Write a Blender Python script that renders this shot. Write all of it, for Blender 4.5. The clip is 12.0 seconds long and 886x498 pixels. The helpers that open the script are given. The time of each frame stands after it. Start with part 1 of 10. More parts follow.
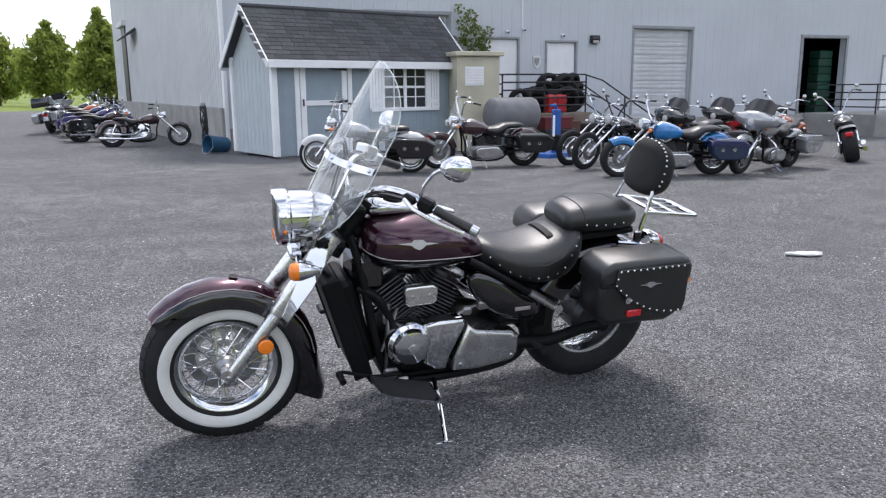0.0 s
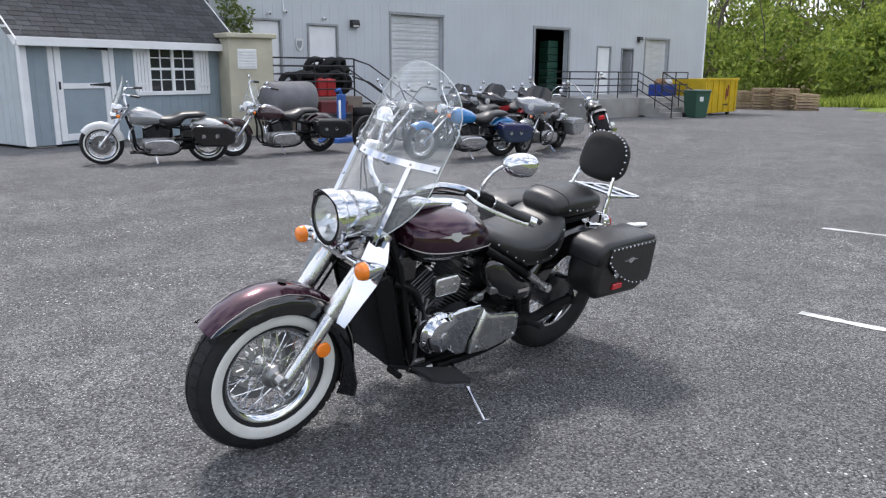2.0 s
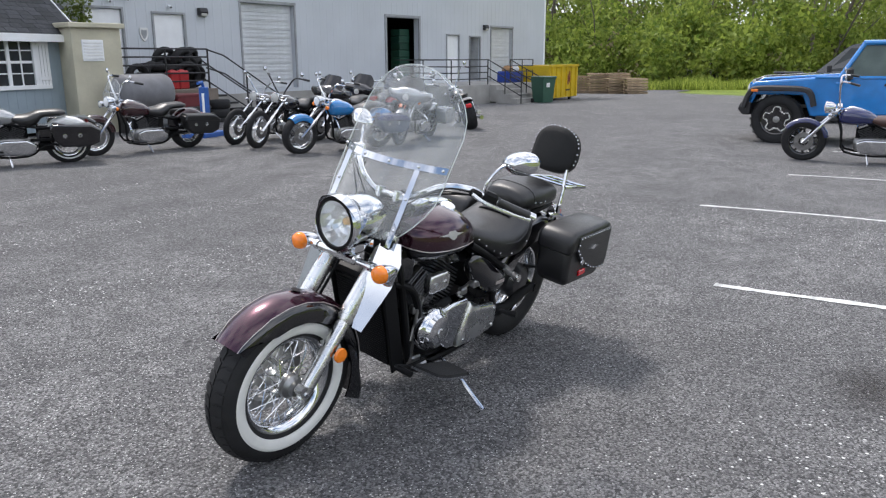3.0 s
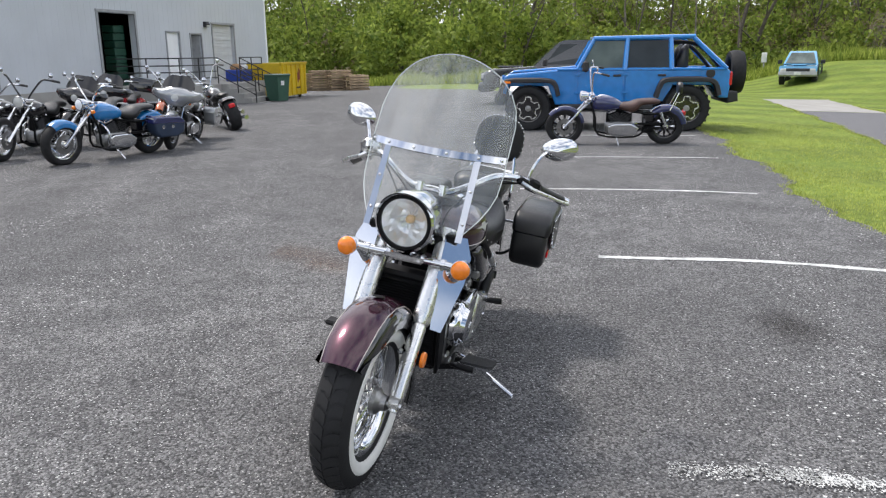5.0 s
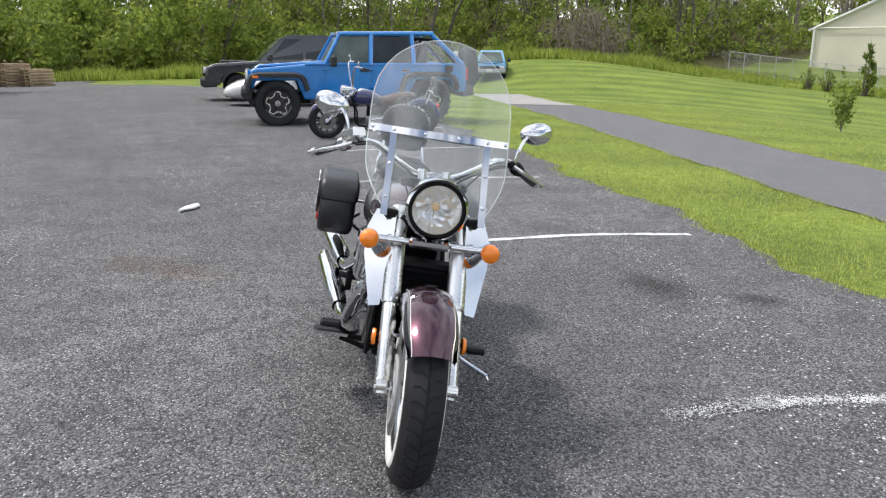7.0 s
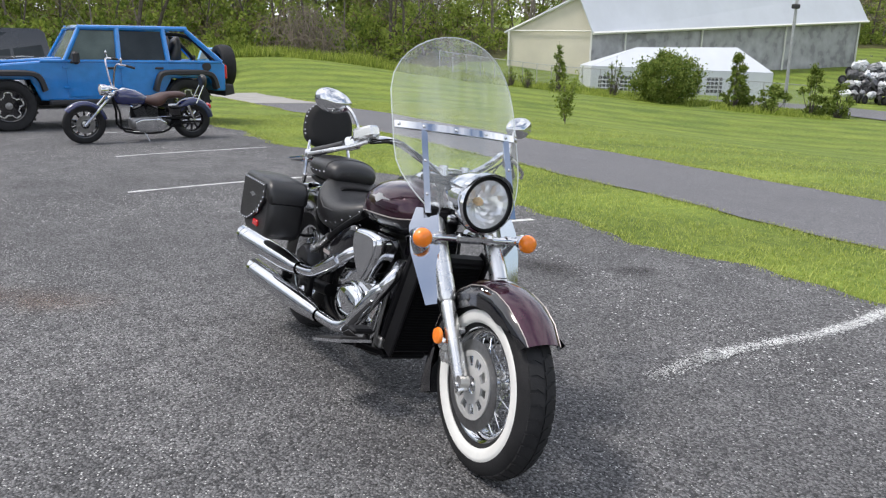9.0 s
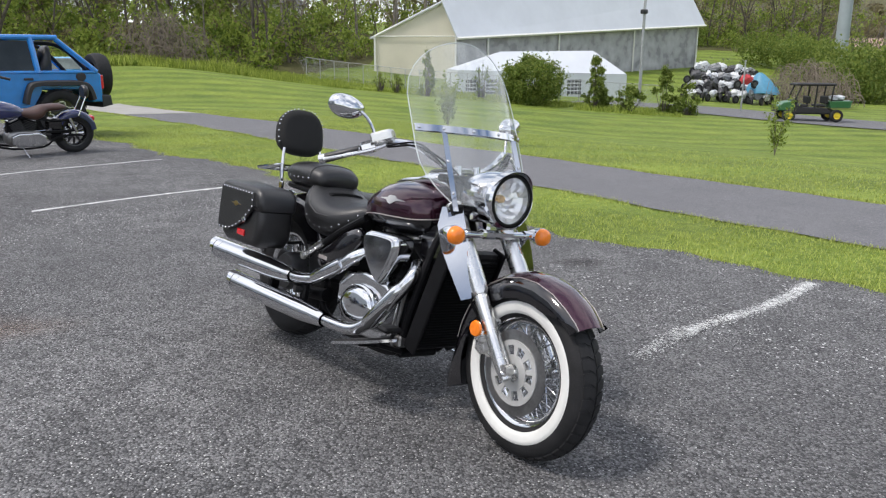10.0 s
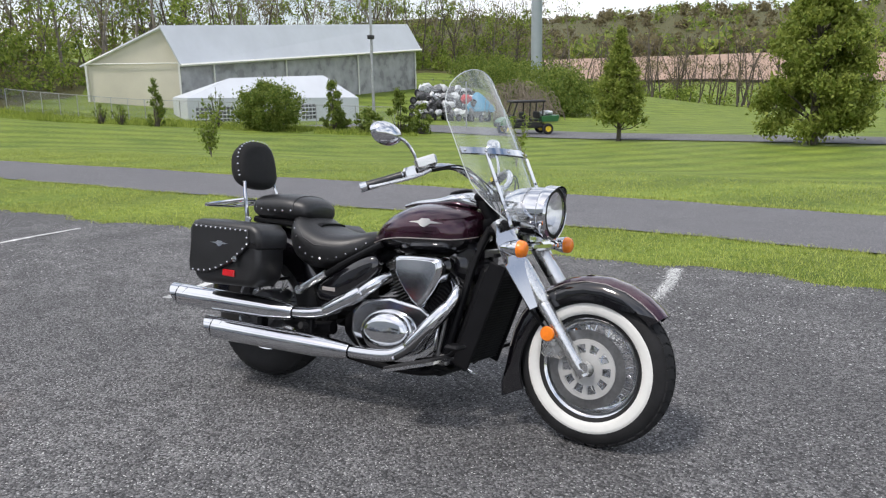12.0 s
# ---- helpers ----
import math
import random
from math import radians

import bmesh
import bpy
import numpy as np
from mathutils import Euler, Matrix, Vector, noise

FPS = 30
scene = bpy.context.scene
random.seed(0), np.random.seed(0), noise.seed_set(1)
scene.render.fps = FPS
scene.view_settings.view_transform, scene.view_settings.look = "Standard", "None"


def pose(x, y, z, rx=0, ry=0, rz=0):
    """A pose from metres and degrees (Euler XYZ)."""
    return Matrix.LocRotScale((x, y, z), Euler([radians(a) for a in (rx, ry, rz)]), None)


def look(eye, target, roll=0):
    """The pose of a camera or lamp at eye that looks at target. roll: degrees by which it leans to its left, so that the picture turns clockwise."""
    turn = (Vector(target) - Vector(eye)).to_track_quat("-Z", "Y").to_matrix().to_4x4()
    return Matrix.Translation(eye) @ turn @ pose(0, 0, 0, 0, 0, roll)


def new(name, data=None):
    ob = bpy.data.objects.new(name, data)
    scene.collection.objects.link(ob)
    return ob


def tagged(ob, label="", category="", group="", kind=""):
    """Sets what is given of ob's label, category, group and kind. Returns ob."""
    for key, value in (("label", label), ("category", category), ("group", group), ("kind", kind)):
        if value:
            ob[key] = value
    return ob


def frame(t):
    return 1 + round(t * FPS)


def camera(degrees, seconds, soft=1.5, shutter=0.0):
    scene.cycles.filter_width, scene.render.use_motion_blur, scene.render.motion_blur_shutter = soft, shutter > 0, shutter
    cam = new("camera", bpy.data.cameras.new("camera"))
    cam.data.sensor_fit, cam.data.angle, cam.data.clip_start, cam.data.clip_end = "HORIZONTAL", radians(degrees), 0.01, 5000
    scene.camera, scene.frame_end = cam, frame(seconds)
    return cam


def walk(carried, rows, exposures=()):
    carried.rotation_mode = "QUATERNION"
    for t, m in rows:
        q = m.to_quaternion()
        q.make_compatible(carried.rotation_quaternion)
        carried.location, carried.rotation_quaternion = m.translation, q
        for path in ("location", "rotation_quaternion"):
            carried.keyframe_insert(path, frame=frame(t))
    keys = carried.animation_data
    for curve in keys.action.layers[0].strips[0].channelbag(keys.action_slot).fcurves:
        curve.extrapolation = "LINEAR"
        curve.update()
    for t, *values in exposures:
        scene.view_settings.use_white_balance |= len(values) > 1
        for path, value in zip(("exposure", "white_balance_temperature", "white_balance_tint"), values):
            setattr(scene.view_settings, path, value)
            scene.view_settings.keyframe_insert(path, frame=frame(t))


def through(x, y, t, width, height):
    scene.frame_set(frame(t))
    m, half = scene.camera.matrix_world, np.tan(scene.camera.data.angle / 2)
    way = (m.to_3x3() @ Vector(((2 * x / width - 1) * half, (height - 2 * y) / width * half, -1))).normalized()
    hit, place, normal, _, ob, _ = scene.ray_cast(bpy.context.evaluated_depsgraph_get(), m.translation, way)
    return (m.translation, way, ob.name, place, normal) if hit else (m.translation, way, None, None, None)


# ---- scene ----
cam = camera(60.0, 12.0, 1.25)


PATH = [
    (0, (1.876, 2.993, 1.334), (1.151, 1.174, 0.929), -0.5),
    (0.5, (2.155, 2.871, 1.348), (1.281, 1.12, 0.936), -0.1),
    (1, (2.424, 2.784, 1.352), (1.41, 1.113, 0.93), 0.1),
    (1.5, (2.723, 2.681, 1.414), (1.567, 1.109, 0.977), 0.3),
    (2, (2.928, 2.498, 1.405), (1.627, 1.048, 0.953), 0.3),
    (2.5, (3.137, 2.313, 1.433), (1.698, 1.004, 0.966), -0.0),
    (3, (3.377, 2.102, 1.464), (1.815, 0.95, 0.981), -0.2),
    (3.2, (3.428, 2.0, 1.457), (1.826, 0.908, 0.965), -0.4),
    (4.8, (3.841, 1.062, 1.439), (1.987, 0.491, 0.953), -1.2),
    (5, (3.876, 0.953, 1.443), (2.003, 0.455, 0.95), -0.7),
    (5.5, (3.918, 0.657, 1.441), (2.004, 0.344, 0.951), -0.6),
    (6, (3.977, 0.379, 1.421), (2.043, 0.256, 0.927), -0.5),
    (6.5, (4.015, 0.105, 1.42), (2.079, 0.173, 0.922), -0.1),
    (7, (3.952, -0.165, 1.411), (2.034, 0.094, 0.907), 0.3),
    (7.2, (3.93, -0.264, 1.413), (2.023, 0.069, 0.91), 0.2),
    (8.8, (3.66, -1.172, 1.38), (1.937, -0.282, 0.891), 1.4),
    (9, (3.618, -1.242, 1.394), (1.924, -0.303, 0.893), 0.9),
    (9.5, (3.523, -1.528, 1.398), (1.916, -0.444, 0.905), 0.6),
    (10, (3.392, -1.768, 1.386), (1.883, -0.549, 0.902), 0.2),
    (10.5, (3.213, -1.989, 1.4), (1.811, -0.644, 0.927), -0.1),
    (11, (3.048, -2.245, 1.401), (1.763, -0.784, 0.94), -0.4),
    (11.5, (2.85, -2.477, 1.405), (1.698, -0.903, 0.96), -0.7),
    (12, (2.559, -2.636, 1.402), (1.556, -0.96, 0.972), -1.1),
]
walk(cam, [(t, look(eye, target, roll)) for t, eye, target, roll in PATH], [(0.0, 0.70, 6300, 14), (3.0, 0.71, 6450, 12), (5.5, 0.65, 6600, 11), (7.0, 0.62, 6600, 10), (9.0, 0.50, 6500, 12), (10.5, 0.43, 6500, 12), (12.0, 0.38, 6500, 12)])


# ---- light ----
world = bpy.data.worlds.new("world")
scene.world = world
world.use_nodes = True
wn = world.node_tree
wn.nodes.clear()
w_out = wn.nodes.new("ShaderNodeOutputWorld")
w_bg = wn.nodes.new("ShaderNodeBackground")
w_sky = wn.nodes.new("ShaderNodeTexSky")
w_sky.sky_type = "NISHITA"
w_sky.sun_disc = False
w_sky.sun_elevation = radians(56)
w_sky.sun_rotation = radians(200)
w_sky.air_density, w_sky.dust_density, w_sky.ozone_density = 1.0, 1.6, 1.2
w_co = wn.nodes.new("ShaderNodeTexCoord")
w_map = wn.nodes.new("ShaderNodeMapping")
w_map.inputs["Scale"].default_value = (1.0, 1.0, 2.4)
w_noise = wn.nodes.new("ShaderNodeTexNoise")
w_noise.inputs["Scale"].default_value = 2.3
w_noise.inputs["Detail"].default_value = 7
w_noise.inputs["Roughness"].default_value = 0.56
w_ramp = wn.nodes.new("ShaderNodeValToRGB")
w_ramp.color_ramp.elements[0].position, w_ramp.color_ramp.elements[1].position = 0.36, 0.60
w_mix = wn.nodes.new("ShaderNodeMix")
w_mix.data_type = "RGBA"
w_mix.inputs["B"].default_value = (9.6, 9.9, 10.4, 1)
wn.links.new(w_co.outputs["Generated"], w_map.inputs["Vector"])
wn.links.new(w_map.outputs["Vector"], w_noise.inputs["Vector"])
wn.links.new(w_noise.outputs["Fac"], w_ramp.inputs["Fac"])
wn.links.new(w_ramp.outputs["Color"], w_mix.inputs["Factor"])
wn.links.new(w_sky.outputs["Color"], w_mix.inputs["A"])
wn.links.new(w_mix.outputs["Result"], w_bg.inputs["Color"])
w_bg.inputs["Strength"].default_value = 0.112
wn.links.new(w_bg.outputs["Background"], w_out.inputs["Surface"])

sun_data = bpy.data.lights.new("sun", "SUN")
sun_data.energy, sun_data.angle, sun_data.color = 1.75, radians(9), (1.0, 0.955, 0.89)
sun = new("sun", sun_data)
sun.matrix_world = look((-9, -26, 46), (0, 0, 0))


# ---- geometry helpers ----
class G:
    """A bag of vertices and faces that turns into one mesh."""

    def __init__(self):
        self.v, self.f = [], []

    def add(self, verts, faces, m=None):
        k = len(self.v)
        self.v += [tuple(m @ Vector(p)) for p in verts] if m is not None else [tuple(p) for p in verts]
        self.f += [tuple(i + k for i in f) for f in faces]
        return self

    def merge(self, other, m=None):
        return self.add(other.v, other.f, m)

    def box(self, c, s, b=0.0, m=None):
        """A box with centre c and size s, its edges chamfered by b."""
        hx, hy, hz = (a / 2 for a in s)
        b = min(b, 0.49 * min(s))
        if b <= 0:
            vs = [(c[0] + i * hx, c[1] + j * hy, c[2] + k * hz) for i in (-1, 1) for j in (-1, 1) for k in (-1, 1)]
            return self.add(vs, [(0, 1, 3, 2), (4, 6, 7, 5), (0, 4, 5, 1), (2, 3, 7, 6), (0, 2, 6, 4), (1, 5, 7, 3)], m)
        vs, key = [], {}
        for i in (-1, 1):
            for j in (-1, 1):
                for k in (-1, 1):
                    for a in range(3):
                        r = [b, b, b]
                        r[a] = 0
                        key[i, j, k, a] = len(vs)
                        vs.append((c[0] + i * (hx - r[0]), c[1] + j * (hy - r[1]), c[2] + k * (hz - r[2])))
        fs = []
        q = ((-1, -1), (1, -1), (1, 1), (-1, 1))
        for a in range(3):
            for sg in (-1, 1):
                ring = []
                for u, w in q:
                    t = [0, 0, 0]
                    t[a], t[(a + 1) % 3], t[(a + 2) % 3] = sg, u, w
                    ring.append(key[(*t, a)])
                fs.append(tuple(ring if sg > 0 else ring[::-1]))
        for a in range(3):
            p, n = (a + 1) % 3, (a + 2) % 3
            for u in (-1, 1):
                for w in (-1, 1):
                    t0, t1 = [0, 0, 0], [0, 0, 0]
                    t0[a], t0[p], t0[n] = -1, u, w
                    t1[a], t1[p], t1[n] = 1, u, w
                    f = (key[(*t0, p)], key[(*t1, p)], key[(*t1, n)], key[(*t0, n)])
                    fs.append(f if u * w < 0 else f[::-1])
        for i in (-1, 1):
            for j in (-1, 1):
                for k in (-1, 1):
                    f = tuple(key[i, j, k, a] for a in range(3))
                    fs.append(f if i * j * k > 0 else f[::-1])
        return self.add(vs, fs, m)

    def tube(self, pts, r, n=8, loop=False, caps=True, m=None):
        """A round bar along pts; r is one radius or one for each point."""
        pts = [Vector(p) for p in pts]
        rs = list(r) if isinstance(r, (list, tuple)) else [r] * len(pts)
        vs, fs, ref = [], [], None
        cnt = len(pts)
        for i, p in enumerate(pts):
            if loop:
                d = pts[(i + 1) % cnt] - pts[i - 1]
            else:
                d = pts[min(i + 1, cnt - 1)] - pts[max(i - 1, 0)]
            d.normalize()
            if ref is None:
                ref = Vector((0, 0, 1)) if abs(d.z) < 0.9 else Vector((1, 0, 0))
            u = (ref - d * ref.dot(d)).normalized()
            ref = u
            w = d.cross(u)
            vs += [p + (u * math.cos(2 * math.pi * k / n) + w * math.sin(2 * math.pi * k / n)) * rs[i] for k in range(n)]
        for i in range(cnt if loop else cnt - 1):
            a, b = i * n, ((i + 1) % cnt) * n
            fs += [(a + k, a + (k + 1) % n, b + (k + 1) % n, b + k) for k in range(n)]
        if caps and not loop:
            fs += [tuple(range(n))[::-1], tuple(range((cnt - 1) * n, cnt * n))]
        return self.add(vs, fs, m)

    def lathe(self, prof, n=24, m=None, loop=False, caps=True):
        """Spins a profile of (radius, height) round z."""
        vs, fs = [], []
        for r, h in prof:
            vs += [(r * math.cos(2 * math.pi * k / n), r * math.sin(2 * math.pi * k / n), h) for k in range(n)]
        rows = len(prof)
        for i in range(rows if loop else rows - 1):
            a, b = i * n, ((i + 1) % rows) * n
            fs += [(a + k, a + (k + 1) % n, b + (k + 1) % n, b + k) for k in range(n)]
        if caps and not loop:
            if prof[0][0] > 1e-5:
                fs.append(tuple(range(n))[::-1])
            if prof[-1][0] > 1e-5:
                fs.append(tuple(range((rows - 1) * n, rows * n)))
        return self.add(vs, fs, m)

    def loft(self, rings, caps=True, m=None, wrap=True):
        vs, fs, n = [], [], len(rings[0])
        for r in rings:
            vs += list(r)
        for i in range(len(rings) - 1):
            a, b = i * n, (i + 1) * n
            fs += [(a + k, a + (k + 1) % n, b + (k + 1) % n, b + k) for k in range(n if wrap else n - 1)]
        if caps and wrap:
            fs += [tuple(range(n))[::-1], tuple(range((len(rings) - 1) * n, len(rings) * n))]
        return self.add(vs, fs, m)

    def prism(self, poly, y0, y1, b=0.0, m=None):
        """A polygon of (x, z) drawn out along y from y0 to y1, its long edges chamfered by b."""
        def inset(d):
            out, k = [], len(poly)
            area = sum(poly[i - 1][0] * poly[i][1] - poly[i][0] * poly[i - 1][1] for i in range(k))
            sg = 1 if area > 0 else -1
            for i in range(k):
                p0, p1, p2 = Vector(poly[i - 1]), Vector(poly[i]), Vector(poly[(i + 1) % k])
                e0, e1 = (p1 - p0).normalized(), (p2 - p1).normalized()
                n0, n1 = Vector((-e0.y, e0.x)) * sg, Vector((-e1.y, e1.x)) * sg
                h = n0 + n1
                h = h / max(h.length_squared, 0.35) * 2
                out.append(p1 + h * d)
            return out
        if b > 0:
            rings = []
            for ang in (90, 90, 62, 30, 0):
                k = (1 - math.cos(radians(ang))) * b + (0.12 * b if not rings else 0.0)
                rings.append([(p[0], y0 + b * (1 - math.sin(radians(ang))), p[1]) for p in inset(k)])
            rings += [[(p[0], y0 + y1 - p[1], p[2]) for p in r] for r in rings[::-1]]
        else:
            rings = [[(p[0], y0, p[1]) for p in poly], [(p[0], y1, p[1]) for p in poly]]
        return self.loft(rings, m=m)

    def body(self, secs, n=24, steps=4, m=None):
        """A rounded body along x. secs: (x, zc, half width, half height, power[, yc]); smoothly joined."""
        rows = smooth_rows([tuple(s) + (0.0,) * (6 - len(s)) for s in secs], steps)
        rings = []
        for x, zc, a, h, e, yc in rows:
            ring = []
            for k in range(n):
                t = 2 * math.pi * (k + 0.5) / n
                c, s = math.cos(t), math.sin(t)
                ring.append((x, yc + a * math.copysign(abs(c) ** (2 / e), c), zc + h * math.copysign(abs(s) ** (2 / e), s)))
            rings.append(ring)
        return self.loft(rings, m=m)


def smooth_rows(rows, steps):
    """Catmull-Rom through rows of numbers."""
    out, k = [], len(rows)
    for i in range(k - 1):
        p = [np.array(rows[max(i - 1, 0)]), np.array(rows[i]), np.array(rows[i + 1]), np.array(rows[min(i + 2, k - 1)])]
        for j in range(steps):
            t = j / steps
            out.append(0.5 * (2 * p[1] + (p[2] - p[0]) * t + (2 * p[0] - 5 * p[1] + 4 * p[2] - p[3]) * t * t
                              + (3 * p[1] - p[0] - 3 * p[2] + p[3]) * t ** 3))
    out.append(np.array(rows[-1]))
    return [tuple(float(a) for a in r) for r in out]


def curve(pts, steps=5):
    return smooth_rows(pts, steps)


def mesh_of(name, g, material, smooth=32):
    me = bpy.data.meshes.new(name)
    me.from_pydata(g.v, [], g.f)
    me.materials.append(material)
    if smooth:
        me.shade_smooth()
        me.set_sharp_from_angle(angle=radians(smooth))
    me.update()
    return me


def fix_normals(me):
    bm = bmesh.new()
    bm.from_mesh(me)
    bmesh.ops.recalc_face_normals(bm, faces=bm.faces)
    bm.to_mesh(me)
    bm.free()
    return me


def part(name, g, material=None, parent=None, label="", m=None, smooth=32):
    """Links a bag, or a mesh, as one object under a thing or under a part."""
    me = g if isinstance(g, bpy.types.Mesh) else fix_normals(mesh_of(name, g, material, smooth))
    ob = new(name, me)
    if parent is not None:
        ob.parent = parent
    if m is not None:
        ob.matrix_local = m
    if label:
        tagged(ob, label)
    return ob


def thing(name, m, label, category, group="", kind=""):
    return tagged(new_at(name, m), label, category, group, kind)


def new_at(name, m):
    ob = new(name)
    ob.empty_display_size = 0.2
    ob.matrix_world = m
    return ob


def at(x, y, z=0.0, yaw=0.0, pitch=0.0, roll=0.0):
    return Matrix.Translation((x, y, z)) @ Matrix.Rotation(radians(yaw), 4, "Z") @ Matrix.Rotation(radians(pitch), 4, "Y") @ Matrix.Rotation(radians(roll), 4, "X")


def axis_y(x=0.0, y=0.0, z=0.0):
    """Lays a lathe's axis along y."""
    return Matrix.Translation((x, y, z)) @ Matrix.Rotation(radians(-90), 4, "X")


# ---- materials ----
def mat(name, color, rough=0.5, metal=0.0, var=0.12, scale=6.0, bump=0.0, bscale=80.0, coat=0.0, tint=None, rvar=0.1, spec=0.5, rand=0.0):
    """A surface with variation at two scales, worn gloss and fine relief."""
    ma = bpy.data.materials.new(name)
    ma.use_nodes = True
    nt = ma.node_tree
    bs = nt.nodes["Principled BSDF"]
    co = nt.nodes.new("ShaderNodeTexCoord")
    n1 = nt.nodes.new("ShaderNodeTexNoise")
    n1.inputs["Scale"].default_value, n1.inputs["Detail"].default_value = scale, 6
    n2 = nt.nodes.new("ShaderNodeTexNoise")
    n2.inputs["Scale"].default_value, n2.inputs["Detail"].default_value = bscale, 3
    nt.links.new(co.outputs["Object"], n1.inputs["Vector"])
    nt.links.new(co.outputs["Object"], n2.inputs["Vector"])
    mx = nt.nodes.new("ShaderNodeMix")
    mx.data_type = "RGBA"
    lo = [max(0.0, c * (1 - var)) for c in color]
    hi = [min(1.0, c * (1 + var)) for c in (tint or color)]
    mx.inputs["A"].default_value, mx.inputs["B"].default_value = (*lo, 1), (*hi, 1)
    rp = nt.nodes.new("ShaderNodeValToRGB")
    rp.color_ramp.elements[0].position, rp.color_ramp.elements[1].position = 0.3, 0.7
    nt.links.new(n1.outputs["Fac"], rp.inputs["Fac"])
    nt.links.new(rp.outputs["Color"], mx.inputs["Factor"])
    last = mx.outputs["Result"]
    hs = nt.nodes.new("ShaderNodeHueSaturation")
    mr = nt.nodes.new("ShaderNodeMapRange")
    mr.inputs["To Min"].default_value, mr.inputs["To Max"].default_value = 1 - var * 0.7, 1 + var * 0.7
    nt.links.new(n2.outputs["Fac"], mr.inputs["Value"])
    nt.links.new(mr.outputs["Result"], hs.inputs["Value"])
    nt.links.new(last, hs.inputs["Color"])
    last = hs.outputs["Color"]
    if rand:
        oi = nt.nodes.new("ShaderNodeObjectInfo")
        h2 = nt.nodes.new("ShaderNodeHueSaturation")
        m2 = nt.nodes.new("ShaderNodeMapRange")
        m2.inputs["To Min"].default_value, m2.inputs["To Max"].default_value = 1 - rand, 1 + rand
        nt.links.new(oi.outputs["Random"], m2.inputs["Value"])
        nt.links.new(m2.outputs["Result"], h2.inputs["Value"])
        nt.links.new(last, h2.inputs["Color"])
        last = h2.outputs["Color"]
    nt.links.new(last, bs.inputs["Base Color"])
    r2 = nt.nodes.new("ShaderNodeMapRange")
    r2.inputs["To Min"].default_value, r2.inputs["To Max"].default_value = max(0.0, rough - rvar), min(1.0, rough + rvar)
    nt.links.new(n1.outputs["Fac"], r2.inputs["Value"])
    nt.links.new(r2.outputs["Result"], bs.inputs["Roughness"])
    bs.inputs["Metallic"].default_value = metal
    bs.inputs["Specular IOR Level"].default_value = spec
    bs.inputs["Coat Weight"].default_value = coat
    bs.inputs["Coat Roughness"].default_value = 0.04
    if bump:
        bp = nt.nodes.new("ShaderNodeBump")
        bp.inputs["Strength"].default_value, bp.inputs["Distance"].default_value = bump, 0.01
        nt.links.new(n2.outputs["Fac"], bp.inputs["Height"])
        nt.links.new(bp.outputs["Normal"], bs.inputs["Normal"])
    return ma


def glass(name, color=(0.95, 0.97, 0.97), rough=0.02, alpha=None):
    ma = bpy.data.materials.new(name)
    ma.use_nodes = True
    nt = ma.node_tree
    bs = nt.nodes["Principled BSDF"]
    bs.inputs["Base Color"].default_value = (*color, 1)
    bs.inputs["Roughness"].default_value = rough
    bs.inputs["IOR"].default_value = 1.45
    if alpha is None:
        bs.inputs["Transmission Weight"].default_value = 1.0
    else:
        bs.inputs["Alpha"].default_value = alpha
    return ma


